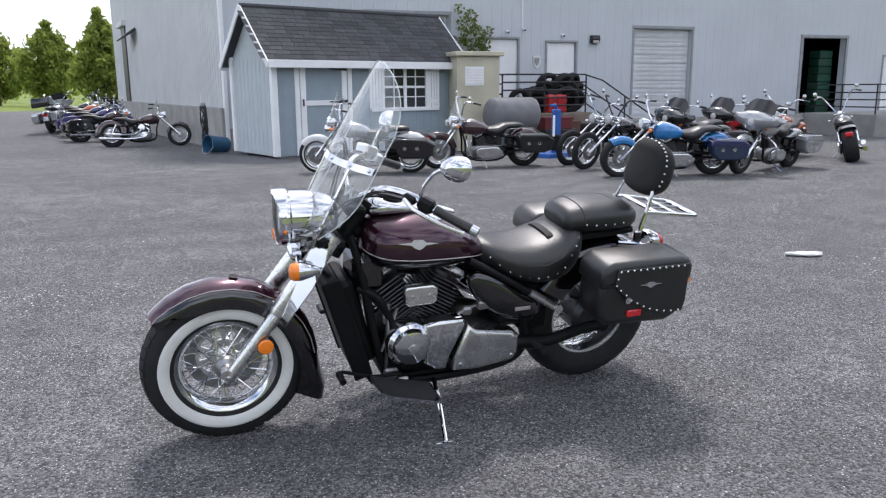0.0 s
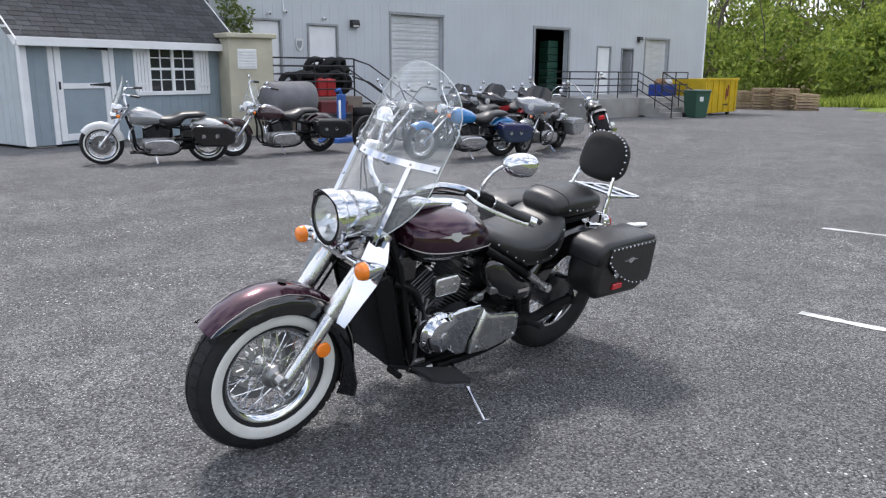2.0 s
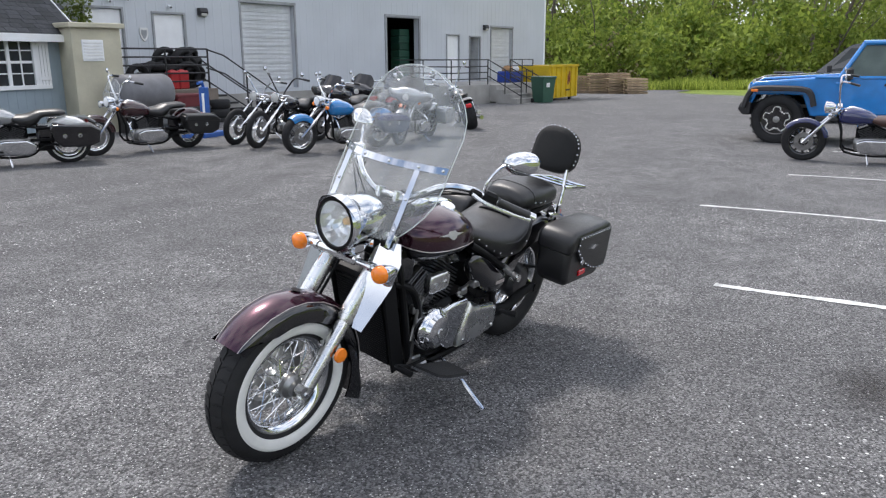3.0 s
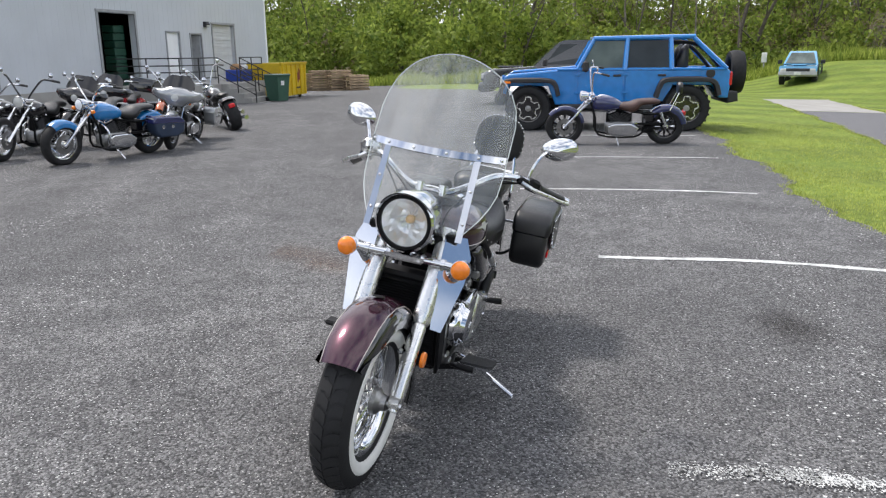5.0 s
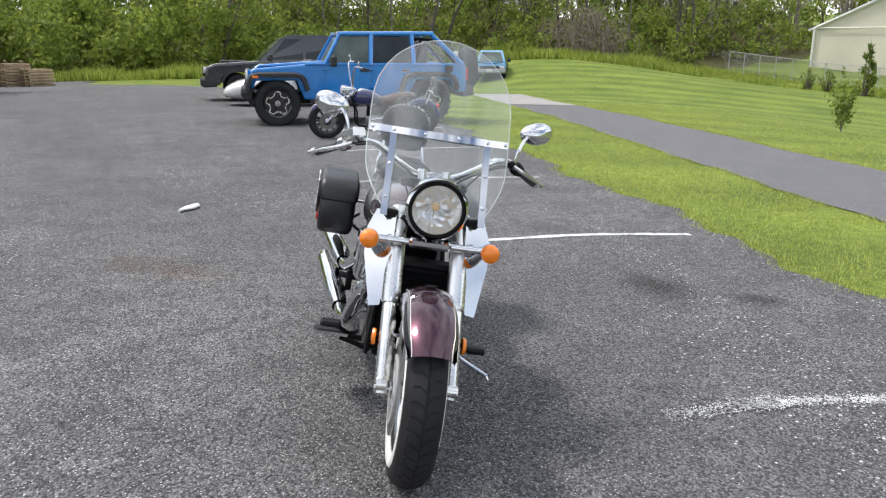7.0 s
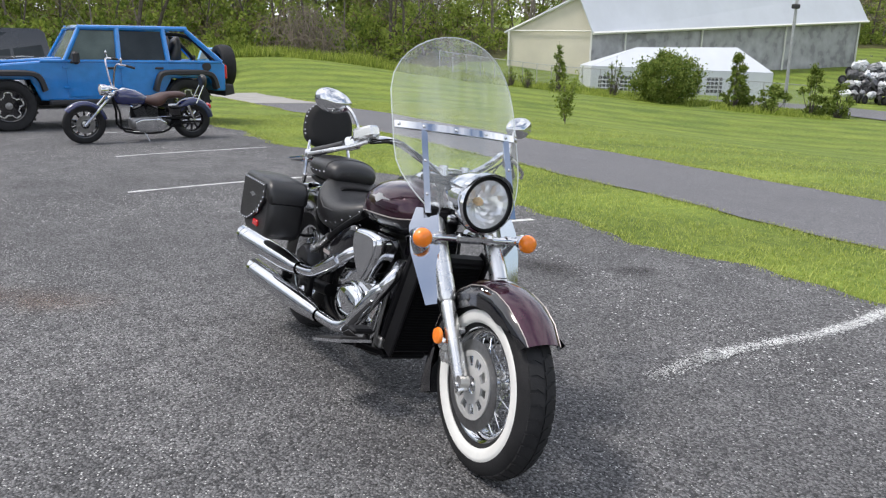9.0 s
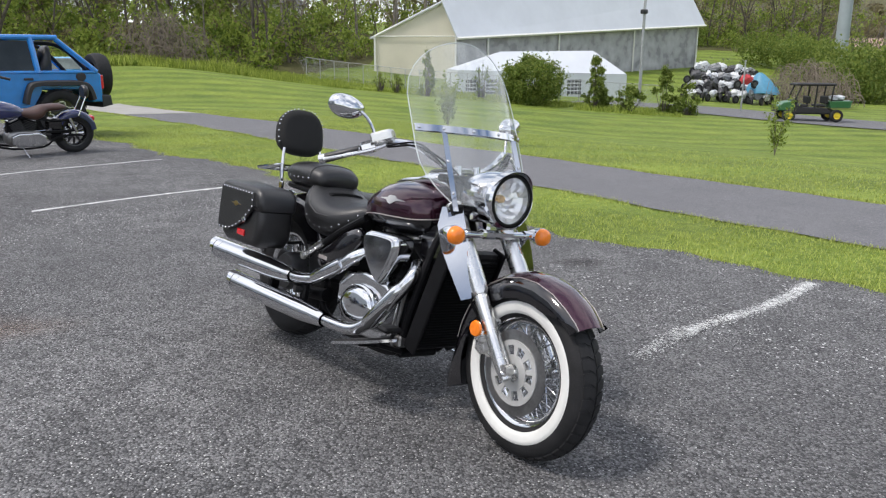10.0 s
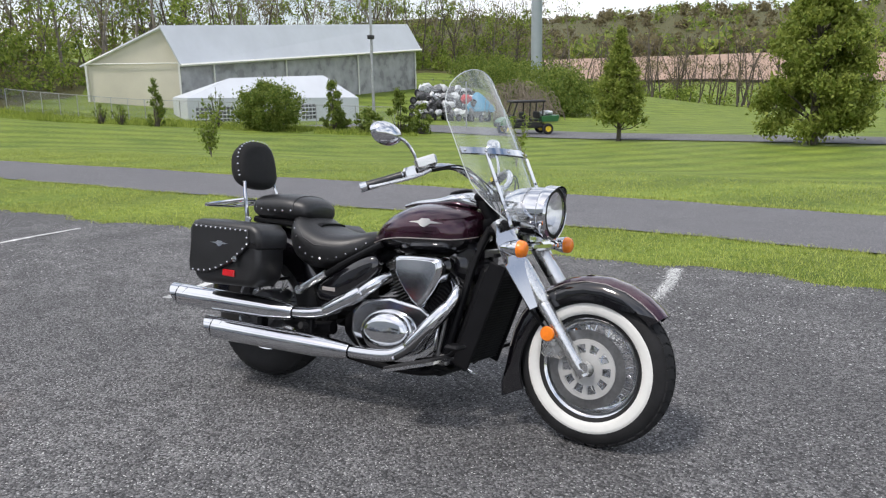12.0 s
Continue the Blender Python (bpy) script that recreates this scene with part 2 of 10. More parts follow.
def asphalt_mat(name, base, dark, speck, wear, rough=1.0):
    """Coarse blacktop: light stone chips in dark binder, with worn and stained stretches."""
    ma = bpy.data.materials.new(name)
    ma.use_nodes = True
    nt = ma.node_tree
    bs = nt.nodes["Principled BSDF"]
    co = nt.nodes.new("ShaderNodeTexCoord")

    def tex(kind, sc, **kw):
        nd = nt.nodes.new(kind)
        nd.inputs["Scale"].default_value = sc
        for k, v in kw.items():
            nd.inputs[k].default_value = v
        nt.links.new(co.outputs["Object"], nd.inputs["Vector"])
        return nd

    def ramp(src, a, b, ca=(0, 0, 0, 1), cb=(1, 1, 1, 1)):
        r = nt.nodes.new("ShaderNodeValToRGB")
        r.color_ramp.elements[0].position, r.color_ramp.elements[1].position = a, b
        r.color_ramp.elements[0].color, r.color_ramp.elements[1].color = ca, cb
        nt.links.new(src, r.inputs["Fac"])
        return r.outputs["Color"]

    def mix(fac, a, b, mode="MIX"):
        nd = nt.nodes.new("ShaderNodeMix")
        nd.data_type, nd.blend_type = "RGBA", mode
        if isinstance(fac, float):
            nd.inputs["Factor"].default_value = fac
        else:
            nt.links.new(fac, nd.inputs["Factor"])
        for s, k in ((a, "A"), (b, "B")):
            if isinstance(s, tuple):
                nd.inputs[k].default_value = s
            else:
                nt.links.new(s, nd.inputs[k])
        return nd.outputs["Result"]

    def each(src, k):
        nd = nt.nodes.new("ShaderNodeSeparateColor")
        nt.links.new(src.outputs["Color"], nd.inputs["Color"])
        return nd.outputs[k]

    big = tex("ShaderNodeTexNoise", 0.35, Detail=5.0)
    mid = tex("ShaderNodeTexNoise", 2.2, Detail=6.0)
    stones = tex("ShaderNodeTexVoronoi", 105.0)
    small = tex("ShaderNodeTexVoronoi", 230.0)
    loose = tex("ShaderNodeTexVoronoi", 78.0)
    col = mix(ramp(big.outputs["Fac"], 0.38, 0.62), (*base, 1), (*wear, 1))
    col = mix(ramp(mid.outputs["Fac"], 0.42, 0.72), col, (*dark, 1))
    pale = tex("ShaderNodeTexNoise", 5.5, Detail=8.0, Roughness=0.75)
    col = mix(ramp(pale.outputs["Fac"], 0.50, 0.74), col, (*[c * 1.14 for c in base], 1))
    patch = tex("ShaderNodeTexNoise", 9.0, Detail=7.0, Roughness=0.7)
    col = mix(ramp(patch.outputs["Fac"], 0.48, 0.62), col, (*[c * (1 - 0.10 * rough) for c in base], 1))
    # stones of their own shade, sunk into dark binder
    tone = ramp(each(stones, "Red"), 0.0, 1.0, (1 - 0.62 * rough, 1 - 0.62 * rough, 1 - 0.61 * rough, 1), (1 + 0.62 * rough, 1 + 0.61 * rough, 1 + 0.60 * rough, 1))
    col = mix(1.0, col, tone, "MULTIPLY")
    tone = ramp(each(small, "Green"), 0.0, 1.0, (0.66, 0.66, 0.66, 1), (1.34, 1.34, 1.34, 1))
    col = mix(1.0, col, tone, "MULTIPLY")
    gap = ramp(stones.outputs["Distance"], 0.55, 0.85)
    col = mix(gap, col, (*[c * (1 - 0.70 * rough) for c in base], 1))
    near = ramp(loose.outputs["Distance"], 0.22, 0.36, (1, 1, 1, 1), (0, 0, 0, 1))
    pick = ramp(each(loose, "Green"), 0.945, 0.955)
    col = mix(mix(1.0, near, pick, "MULTIPLY"), col, (*speck, 1))
    # chips of pale stone, and pits with their shade painted dark, each of its own size
    for sc, hi, c in ((48.0, 0.965, tuple(v * 1.35 for v in speck)), (95.0, 0.94, tuple(v * 1.2 for v in speck)), (64.0, 0.95, tuple(v * 0.30 for v in base))):
        chip_pit = tex("ShaderNodeTexVoronoi", sc)
        near = ramp(chip_pit.outputs["Distance"], 0.26, 0.38, (1, 1, 1, 1), (0, 0, 0, 1))
        pick = ramp(each(chip_pit, "Blue"), hi - 0.005 + 0.02 * (1 - rough), hi + 0.005 + 0.02 * (1 - rough))
        col = mix(mix(1.0, near, pick, "MULTIPLY"), col, (*c, 1))
    nt.links.new(col, bs.inputs["Base Color"])
    bs.inputs["Roughness"].default_value = 0.86
    bs.inputs["Specular IOR Level"].default_value = 0.3
    bp = nt.nodes.new("ShaderNodeBump")
    bp.invert = True
    bp.inputs["Strength"].default_value, bp.inputs["Distance"].default_value = 1.0 * rough, 0.008
    nt.links.new(stones.outputs["Distance"], bp.inputs["Height"])
    nt.links.new(bp.outputs["Normal"], bs.inputs["Normal"])
    return ma


def lawn_mat(name, a, b, dry, stripe=0.0):
    """Mown grass: broad mower bands, patches and fine blades."""
    ma = bpy.data.materials.new(name)
    ma.use_nodes = True
    nt = ma.node_tree
    bs = nt.nodes["Principled BSDF"]
    co = nt.nodes.new("ShaderNodeTexCoord")
    n1 = nt.nodes.new("ShaderNodeTexNoise")
    n1.inputs["Scale"].default_value, n1.inputs["Detail"].default_value = 0.5, 8
    n2 = nt.nodes.new("ShaderNodeTexNoise")
    n2.inputs["Scale"].default_value, n2.inputs["Detail"].default_value = 26, 4
    for nd in (n1, n2):
        nt.links.new(co.outputs["Object"], nd.inputs["Vector"])
    mx = nt.nodes.new("ShaderNodeMix")
    mx.data_type = "RGBA"
    mx.inputs["A"].default_value, mx.inputs["B"].default_value = (*a, 1), (*b, 1)
    r1 = nt.nodes.new("ShaderNodeValToRGB")
    r1.color_ramp.elements[0].position, r1.color_ramp.elements[1].position = 0.3, 0.7
    nt.links.new(n1.outputs["Fac"], r1.inputs["Fac"])
    nt.links.new(r1.outputs["Color"], mx.inputs["Factor"])
    m2 = nt.nodes.new("ShaderNodeMix")
    m2.data_type = "RGBA"
    m2.inputs["B"].default_value = (*dry, 1)
    r2 = nt.nodes.new("ShaderNodeValToRGB")
    r2.color_ramp.elements[0].position, r2.color_ramp.elements[1].position = 0.55, 0.8
    nt.links.new(n2.outputs["Fac"], r2.inputs["Fac"])
    nt.links.new(r2.outputs["Color"], m2.inputs["Factor"])
    nt.links.new(mx.outputs["Result"], m2.inputs["A"])
    last = m2.outputs["Result"]
    n3 = nt.nodes.new("ShaderNodeTexNoise")
    n3.inputs["Scale"].default_value, n3.inputs["Detail"].default_value, n3.inputs["Roughness"].default_value = 7.0, 10, 0.8
    nt.links.new(co.outputs["Object"], n3.inputs["Vector"])
    m3 = nt.nodes.new("ShaderNodeMix")
    m3.data_type, m3.blend_type = "RGBA", "MULTIPLY"
    m3.inputs["Factor"].default_value = 1.0
    r3 = nt.nodes.new("ShaderNodeValToRGB")
    r3.color_ramp.elements[0].position, r3.color_ramp.elements[1].position = 0.36, 0.62
    r3.color_ramp.elements[0].color, r3.color_ramp.elements[1].color = (0.45, 0.52, 0.42, 1), (1.22, 1.16, 1.15, 1)
    nt.links.new(n3.outputs["Fac"], r3.inputs["Fac"])
    nt.links.new(last, m3.inputs["A"])
    nt.links.new(r3.outputs["Color"], m3.inputs["B"])
    last = m3.outputs["Result"]
    if stripe:
        mp = nt.nodes.new("ShaderNodeMapping")
        mp.inputs["Rotation"].default_value = (0, 0, radians(28))
        wv = nt.nodes.new("ShaderNodeTexWave")
        wv.inputs["Scale"].default_value, wv.inputs["Distortion"].default_value = 0.13, 3.5
        wv.inputs["Detail"].default_value = 3
        nt.links.new(co.outputs["Object"], mp.inputs["Vector"])
        nt.links.new(mp.outputs["Vector"], wv.inputs["Vector"])
        hs = nt.nodes.new("ShaderNodeHueSaturation")
        mr = nt.nodes.new("ShaderNodeMapRange")
        mr.inputs["To Min"].default_value, mr.inputs["To Max"].default_value = 1 - stripe, 1 + stripe
        nt.links.new(wv.outputs["Fac"], mr.inputs["Value"])
        nt.links.new(mr.outputs["Result"], hs.inputs["Value"])
        nt.links.new(last, hs.inputs["Color"])
        last = hs.outputs["Color"]
    nt.links.new(last, bs.inputs["Base Color"])
    bs.inputs["Roughness"].default_value = 0.75
    bs.inputs["Specular IOR Level"].default_value = 0.2
    bp = nt.nodes.new("ShaderNodeBump")
    bp.inputs["Strength"].default_value, bp.inputs["Distance"].default_value = 0.8, 0.03
    nt.links.new(n2.outputs["Fac"], bp.inputs["Height"])
    nt.links.new(bp.outputs["Normal"], bs.inputs["Normal"])
    return ma


def leaf_mat(name, a, b, through=0.35):
    """Leaves in shades from a to b, each clump its own, with some light let through."""
    ma = bpy.data.materials.new(name)
    ma.use_nodes = True
    nt = ma.node_tree
    bs = nt.nodes["Principled BSDF"]
    out = nt.nodes["Material Output"]
    ge = nt.nodes.new("ShaderNodeNewGeometry")
    mx = nt.nodes.new("ShaderNodeMix")
    mx.data_type = "RGBA"
    mx.inputs["A"].default_value, mx.inputs["B"].default_value = (*a, 1), (*b, 1)
    nt.links.new(ge.outputs["Random Per Island"], mx.inputs["Factor"])
    nt.links.new(mx.outputs["Result"], bs.inputs["Base Color"])
    bs.inputs["Roughness"].default_value = 0.6
    bs.inputs["Specular IOR Level"].default_value = 0.25
    tr = nt.nodes.new("ShaderNodeBsdfTranslucent")
    nt.links.new(mx.outputs["Result"], tr.inputs["Color"])
    ms = nt.nodes.new("ShaderNodeMixShader")
    ms.inputs["Fac"].default_value = through
    nt.links.new(bs.outputs["BSDF"], ms.inputs[1])
    nt.links.new(tr.outputs["BSDF"], ms.inputs[2])
    nt.links.new(ms.outputs["Shader"], out.inputs["Surface"])
    return ma


ASPHALT = asphalt_mat("asphalt", (0.130, 0.130, 0.133), (0.100, 0.100, 0.103), (0.50, 0.50, 0.49), (0.190, 0.190, 0.192))
PATHTAR = asphalt_mat("path_asphalt", (0.150, 0.150, 0.158), (0.130, 0.130, 0.138), (0.28, 0.28, 0.29), (0.165, 0.165, 0.172), 0.45)
LAWN = lawn_mat("lawn", (0.105, 0.165, 0.022), (0.205, 0.265, 0.040), (0.33, 0.36, 0.10), 0.16)
BLADE = leaf_mat("grass_blades", (0.18, 0.25, 0.04), (0.58, 0.62, 0.18), 0.45)
STAINEDCON = mat("stained_dock_concrete", (0.17, 0.14, 0.115), 0.88, var=0.35, scale=2.2, bump=0.3, bscale=60)
CONCRETE = mat("concrete", (0.33, 0.32, 0.30), 0.85, var=0.2, scale=1.6, bump=0.3, bscale=70)
PALECON = mat("pale_concrete", (0.31, 0.30, 0.28), 0.88, var=0.15, scale=2.0, bump=0.3, bscale=70)
WALLGREY = mat("grey_steel_siding", (0.54, 0.565, 0.60), 0.55, var=0.05, scale=0.7, bump=0.05, bscale=30, rvar=0.06)
WALLPALE = mat("pale_ribbed_siding", (0.60, 0.615, 0.62), 0.5, var=0.06, scale=0.8, bump=0.04, bscale=30)
WHITE = mat("white_paint", (0.84, 0.85, 0.86), 0.5, var=0.05, scale=3, bump=0.04)
DIRTYWHITE = mat("weathered_white_paint", (0.72, 0.72, 0.71), 0.6, var=0.18, scale=2.5, bump=0.08, bscale=40)
PITCHDARK = mat("painted_interior_dark", (0.012, 0.012, 0.013), 0.9, var=0.2)
BLACKSTEEL = mat("black_painted_steel", (0.018, 0.018, 0.02), 0.45, var=0.2, scale=12)
LINEPAINT = mat("line_paint", (0.56, 0.57, 0.56), 0.8, var=0.35, scale=14, bump=0.3, bscale=120)


# ---- ground ----
def sstep(a, b, t):
    k = min(1.0, max(0.0, (t - a) / (b - a)))
    return k * k * (3 - 2 * k)


def tilt(x, y):
    """The slow fall of the whole site, away from the lot's middle."""
    z = 0.005 * max(-60.0, min(0.0, x + 2))
    return z - 0.0225 * max(0.0, y - 1.6) + 0.0125 * min(60.0, max(0.0, -1.5 - y))


def terrain(x, y):
    """Height of the ground: a flat lot that falls to the building, a lawn that dips, a rising wood edge and hills."""
    z = -0.03 * min(72.0, max(0.0, -y - 8)) * (1 - 0.8 * sstep(0.0, 5.0, x) * sstep(-17, -26, y)) - 0.012 * max(0.0, min(-x - 14, 24)) * (1 - sstep(7, 16, y))
    z += -1.35 * (1 - 0.95 * sstep(-12, -48, x)) * sstep(7, 27, y) * max(sstep(-38, -16, x), sstep(18, 34, y))
    z += 1.32 * sstep(-24, -46, x) * sstep(5, 12, y) * (1 - sstep(14, 28, y))
    far = math.hypot(x - 2, y)
    back = sstep(52, 95, -x + 0.35 * max(0.0, y)) * sstep(-60, -20, y) * (1 - sstep(95, 150, y))
    z += 5.5 * back
    z += 16 * sstep(150, 330, y) + 76 * sstep(370, 880, y) * (0.97 + 0.10 * math.sin(x / 150) + 0.05 * math.sin(x / 47))
    z += 24 * sstep(180, 700, far) * sstep(40, -200, y) * 0.6
    return z + tilt(x, y)


def lot_edge(x):
    """Where the asphalt ends and the grass begins."""
    y = 3.04 + 0.085 * x + 0.10 * math.sin(x * 1.7) + 0.06 * math.sin(x * 4.3 + 1) + 0.035 * math.sin(x * 11.0)
    return y - 13.5 * sstep(-26, -42, x) + 2.0 * sstep(6, 30, x)


def path_near(x):
    return 4.56 - 0.022 * x + 0.04 * math.sin(x * 2.1) + 0.02 * math.sin(x * 6.7)


def path_far(x):
    return 6.85 - 0.022 * x + 0.05 * math.sin(x * 1.3 + 2) + 0.02 * math.sin(x * 5.1)


def spaced(lo, hi, fine_lo, fine_hi, step, grow=1.16):
    """Grid lines, close together between fine_lo and fine_hi and wider and wider outside."""
    out = list(np.arange(fine_lo, fine_hi, step))
    s, a = step, fine_hi
    while a < hi:
        out.append(a)
        s *= grow
        a += s
    out.append(hi)
    s, a = step, fine_lo
    while a > lo:
        s *= grow
        a -= s
        out.insert(0, max(a, lo))
    return out


def sheet(xs, ys, height):
    g = G()
    g.v = [(x, y, height(x, y)) for x in xs for y in ys]
    n = len(ys)
    g.f = [(i * n + j, (i + 1) * n + j, (i + 1) * n + j + 1, i * n + j + 1) for i in range(len(xs) - 1) for j in range(n - 1)]
    return g


def under(x, y):
    """The ground sheet lies a little lower below the paving."""
    z = terrain(x, y)
    if x > -45 and y < lot_edge(x) + 0.02:
        z -= 0.05 * sstep(-0.02, 0.5, lot_edge(x) - y) + 0.004
    elif -28 < x < 60 and path_near(x) < y < path_far(x):
        z -= 0.05 * sstep(0.0, 0.4, min(y - path_near(x), path_far(x) - y)) + 0.004
    return z


ground = part("ground", sheet(spaced(-1500, 1500, -26, 9, 0.25), spaced(-1200, 1600, 1.0, 9.2, 0.12), under), LAWN)
tagged(ground, "mown green lawn with mower stripes and rough edges", "ground", kind="structure")


def strip(xs, lo, hi, n, lift):
    """A sheet between two edges that run along x."""
    g = G()
    for x in xs:
        a, b = lo(x), hi(x)
        g.v += [(x, a + (b - a) * (k / n) ** 0.6, terrain(x, a + (b - a) * (k / n) ** 0.6) + lift) for k in range(n + 1)]
    n1 = n + 1
    g.f = [(i * n1 + j, (i + 1) * n1 + j, (i + 1) * n1 + j + 1, i * n1 + j + 1) for i in range(len(xs) - 1) for j in range(n)]
    return g


lot = part("road", strip(list(np.arange(-45, -12, 0.5)) + list(np.arange(-12, 14, 0.06)) + list(np.arange(14, 70, 2.0)), lambda x: -80.0 + 32 * sstep(2.6, 4.2, x), lot_edge, 40, 0.008), ASPHALT)
tagged(lot, "coarse dark grey asphalt lot with worn patches", "road", kind="structure")
lane = part("pavement", strip(list(np.arange(-19.6, 60, 0.25)), path_near, path_far, 4, 0.010), PATHTAR)
tagged(lane, "smooth grey asphalt path across the lawn", "path", kind="structure")
apron = part("pavement", strip(list(np.arange(-28, -19.5, 0.25)), path_near, path_far, 4, 0.010), PALECON)
tagged(apron, "pale concrete end of the path", "path", kind="structure")


def painted_line(x0, y0, x1, y1, w, seed, breaks):
    """A hand-painted stall line with ragged edges, worn through in places."""
    rnd = random.Random(seed)
    g, n = G(), 90
    d = Vector((x1 - x0, y1 - y0)).normalized()
    s = Vector((-d.y, d.x))
    prev = None
    for i in range(n + 1):
        t = i / n
        c = Vector((x0, y0)).lerp(Vector((x1, y1)), t)
        bend = 0.035 * math.sin(t * 5 + seed)
        hw = w / 2 * (0.75 + 0.5 * noise.noise((t * 9, seed, 0)) + 0.2 * rnd.random())
        a, b = c + s * (bend + hw), c + s * (bend - hw)
        row = ((a.x, a.y, terrain(*a) + 0.012), (b.x, b.y, terrain(*b) + 0.012))
        if prev and rnd.random() > breaks:
            g.add([prev[0], prev[1], row[1], row[0]], [(0, 1, 2, 3)])
        prev = row
    return g


def spray_line(x0, y0, x1, y1, w, seed):
    """A faint line that is left as many small flecks of paint."""
    rnd = random.Random(seed)
    g = G()
    for _ in range(8000):
        t = rnd.random() ** 0.8
        c = Vector((x0, y0)).lerp(Vector((x1, y1)), t)
        dens = 0.55 + 0.45 * noise.noise((t * 6, seed, 3))
        off = rnd.gauss(0, w * 0.33)
        if rnd.random() > dens:
            continue
        d = Vector((x1 - x0, y1 - y0)).normalized()
        p = c + Vector((-d.y, d.x)) * (off + 0.03 * math.sin(t * 7))
        r = rnd.uniform(0.0015, 0.006)
        k = rnd.random() * 6.28
        g.add([(p.x + r * math.cos(k + j * 1.57) * rnd.uniform(0.6, 1.3), p.y + r * math.sin(k + j * 1.57) * rnd.uniform(0.6, 1.3), terrain(*p) + 0.012) for j in range(4)], [(0, 1, 2, 3)])
    return g


tagged(part("painted_line", spray_line(1.32, 1.08, 1.20, 3.10, 0.085, 3), LINEPAINT), "worn white paint flecks of a stall line", "stall line", "stall lines", "structure")
for k, (a, b, c, d, w) in enumerate(((-1.62, 0.66, -1.71, 2.59, 0.085), (-4.40, -0.36, -4.65, 2.10, 0.07), (-7.20, -0.15, -7.57, 1.94, 0.065), (-10.4, -0.2, -10.7, 1.8, 0.065))):
    tagged(part("painted_line", painted_line(a, b, c, d, w, k + 11, -1.0), LINEPAINT), "thin hand-painted white stall line", "stall line", "stall lines", "structure")


def stain_mat(name, color, most):
    """A soaked-in stain with a soft, blotchy edge."""
    ma = bpy.data.materials.new(name)
    ma.use_nodes = True
    nt = ma.node_tree
    bs = nt.nodes["Principled BSDF"]
    bs.inputs["Base Color"].default_value = (*color, 1)
    bs.inputs["Roughness"].default_value = 0.8
    co = nt.nodes.new("ShaderNodeTexCoord")
    gr = nt.nodes.new("ShaderNodeTexGradient")
    gr.gradient_type = "SPHERICAL"
    ns = nt.nodes.new("ShaderNodeTexNoise")
    ns.inputs["Scale"].default_value, ns.inputs["Detail"].default_value, ns.inputs["Roughness"].default_value = 5.0, 8, 0.75
    ml = nt.nodes.new("ShaderNodeMath")
    ml.operation = "MULTIPLY"
    rp = nt.nodes.new("ShaderNodeMapRange")
    rp.inputs["From Min"].default_value, rp.inputs["From Max"].default_value = 0.10, 0.42
    rp.inputs["To Max"].default_value = most
    nt.links.new(co.outputs["Object"], gr.inputs["Vector"])
    nt.links.new(co.outputs["Object"], ns.inputs["Vector"])
    nt.links.new(gr.outputs["Fac"], ml.inputs[0])
    nt.links.new(ns.outputs["Fac"], ml.inputs[1])
    nt.links.new(ml.outputs[0], rp.inputs["Value"])
    nt.links.new(rp.outputs["Result"], bs.inputs["Alpha"])
    return ma


OIL = stain_mat("oil_stain", (0.03, 0.026, 0.025), 0.42)
RUST = stain_mat("rust_stain", (0.20, 0.11, 0.06), 0.17)
disc_sheet = mesh_of("stain", G().add([(math.cos(k * 0.3927), math.sin(k * 0.3927), 0) for k in range(16)], [tuple(range(16))]), OIL, 0)
rust_sheet = mesh_of("stain", G().add([(math.cos(k * 0.3927), math.sin(k * 0.3927), 0) for k in range(16)], [tuple(range(16))]), RUST, 0)
for me, x, y, a, b, yaw, lab in ((disc_sheet, -0.35, 1.75, 0.42, 0.30, 20, "dark oil stain soaked into the asphalt"), (disc_sheet, -0.05, 2.25, 0.25, 0.18, 70, "dark oil stain soaked into the asphalt"),
                                 (rust_sheet, -1.25, -1.7, 0.95, 0.32, 74, "faint rust-brown stain on the asphalt"), (rust_sheet, -0.95, -1.2, 0.6, 0.25, 70, "faint rust-brown stain on the asphalt")):
    st = part("stain", me, m=Matrix.Translation((x, y, terrain(x, y) + 0.011)) @ Matrix.Rotation(radians(yaw), 4, "Z") @ Matrix.Diagonal((a, b, 1, 1)))
    tagged(st, lab, "stain", kind="structure")


# ---- the grey building ----
FX0, FX1, FY, TOP = -0.30, -30.45, -16.76, 8.0


def holed_wall(x0, x1, z0, z1, y, thick, holes):
    """A wall in the xz plane with openings right through it: (xa, xb, za, zb)."""
    g = G()
    xs = sorted({x0, x1, *(h[0] for h in holes), *(h[1] for h in holes)})
    for xa, xb in zip(xs, xs[1:]):
        cuts = sorted((h[2], h[3]) for h in holes if h[0] <= xa + 1e-6 and h[1] >= xb - 1e-6)
        z = z0
        for za, zb in [*cuts, (z1, z1)]:
            if za > z + 1e-4:
                g.box(((xa + xb) / 2, y - thick / 2, (z + za) / 2), (xb - xa, thick, za - z))
            z = zb
    return g


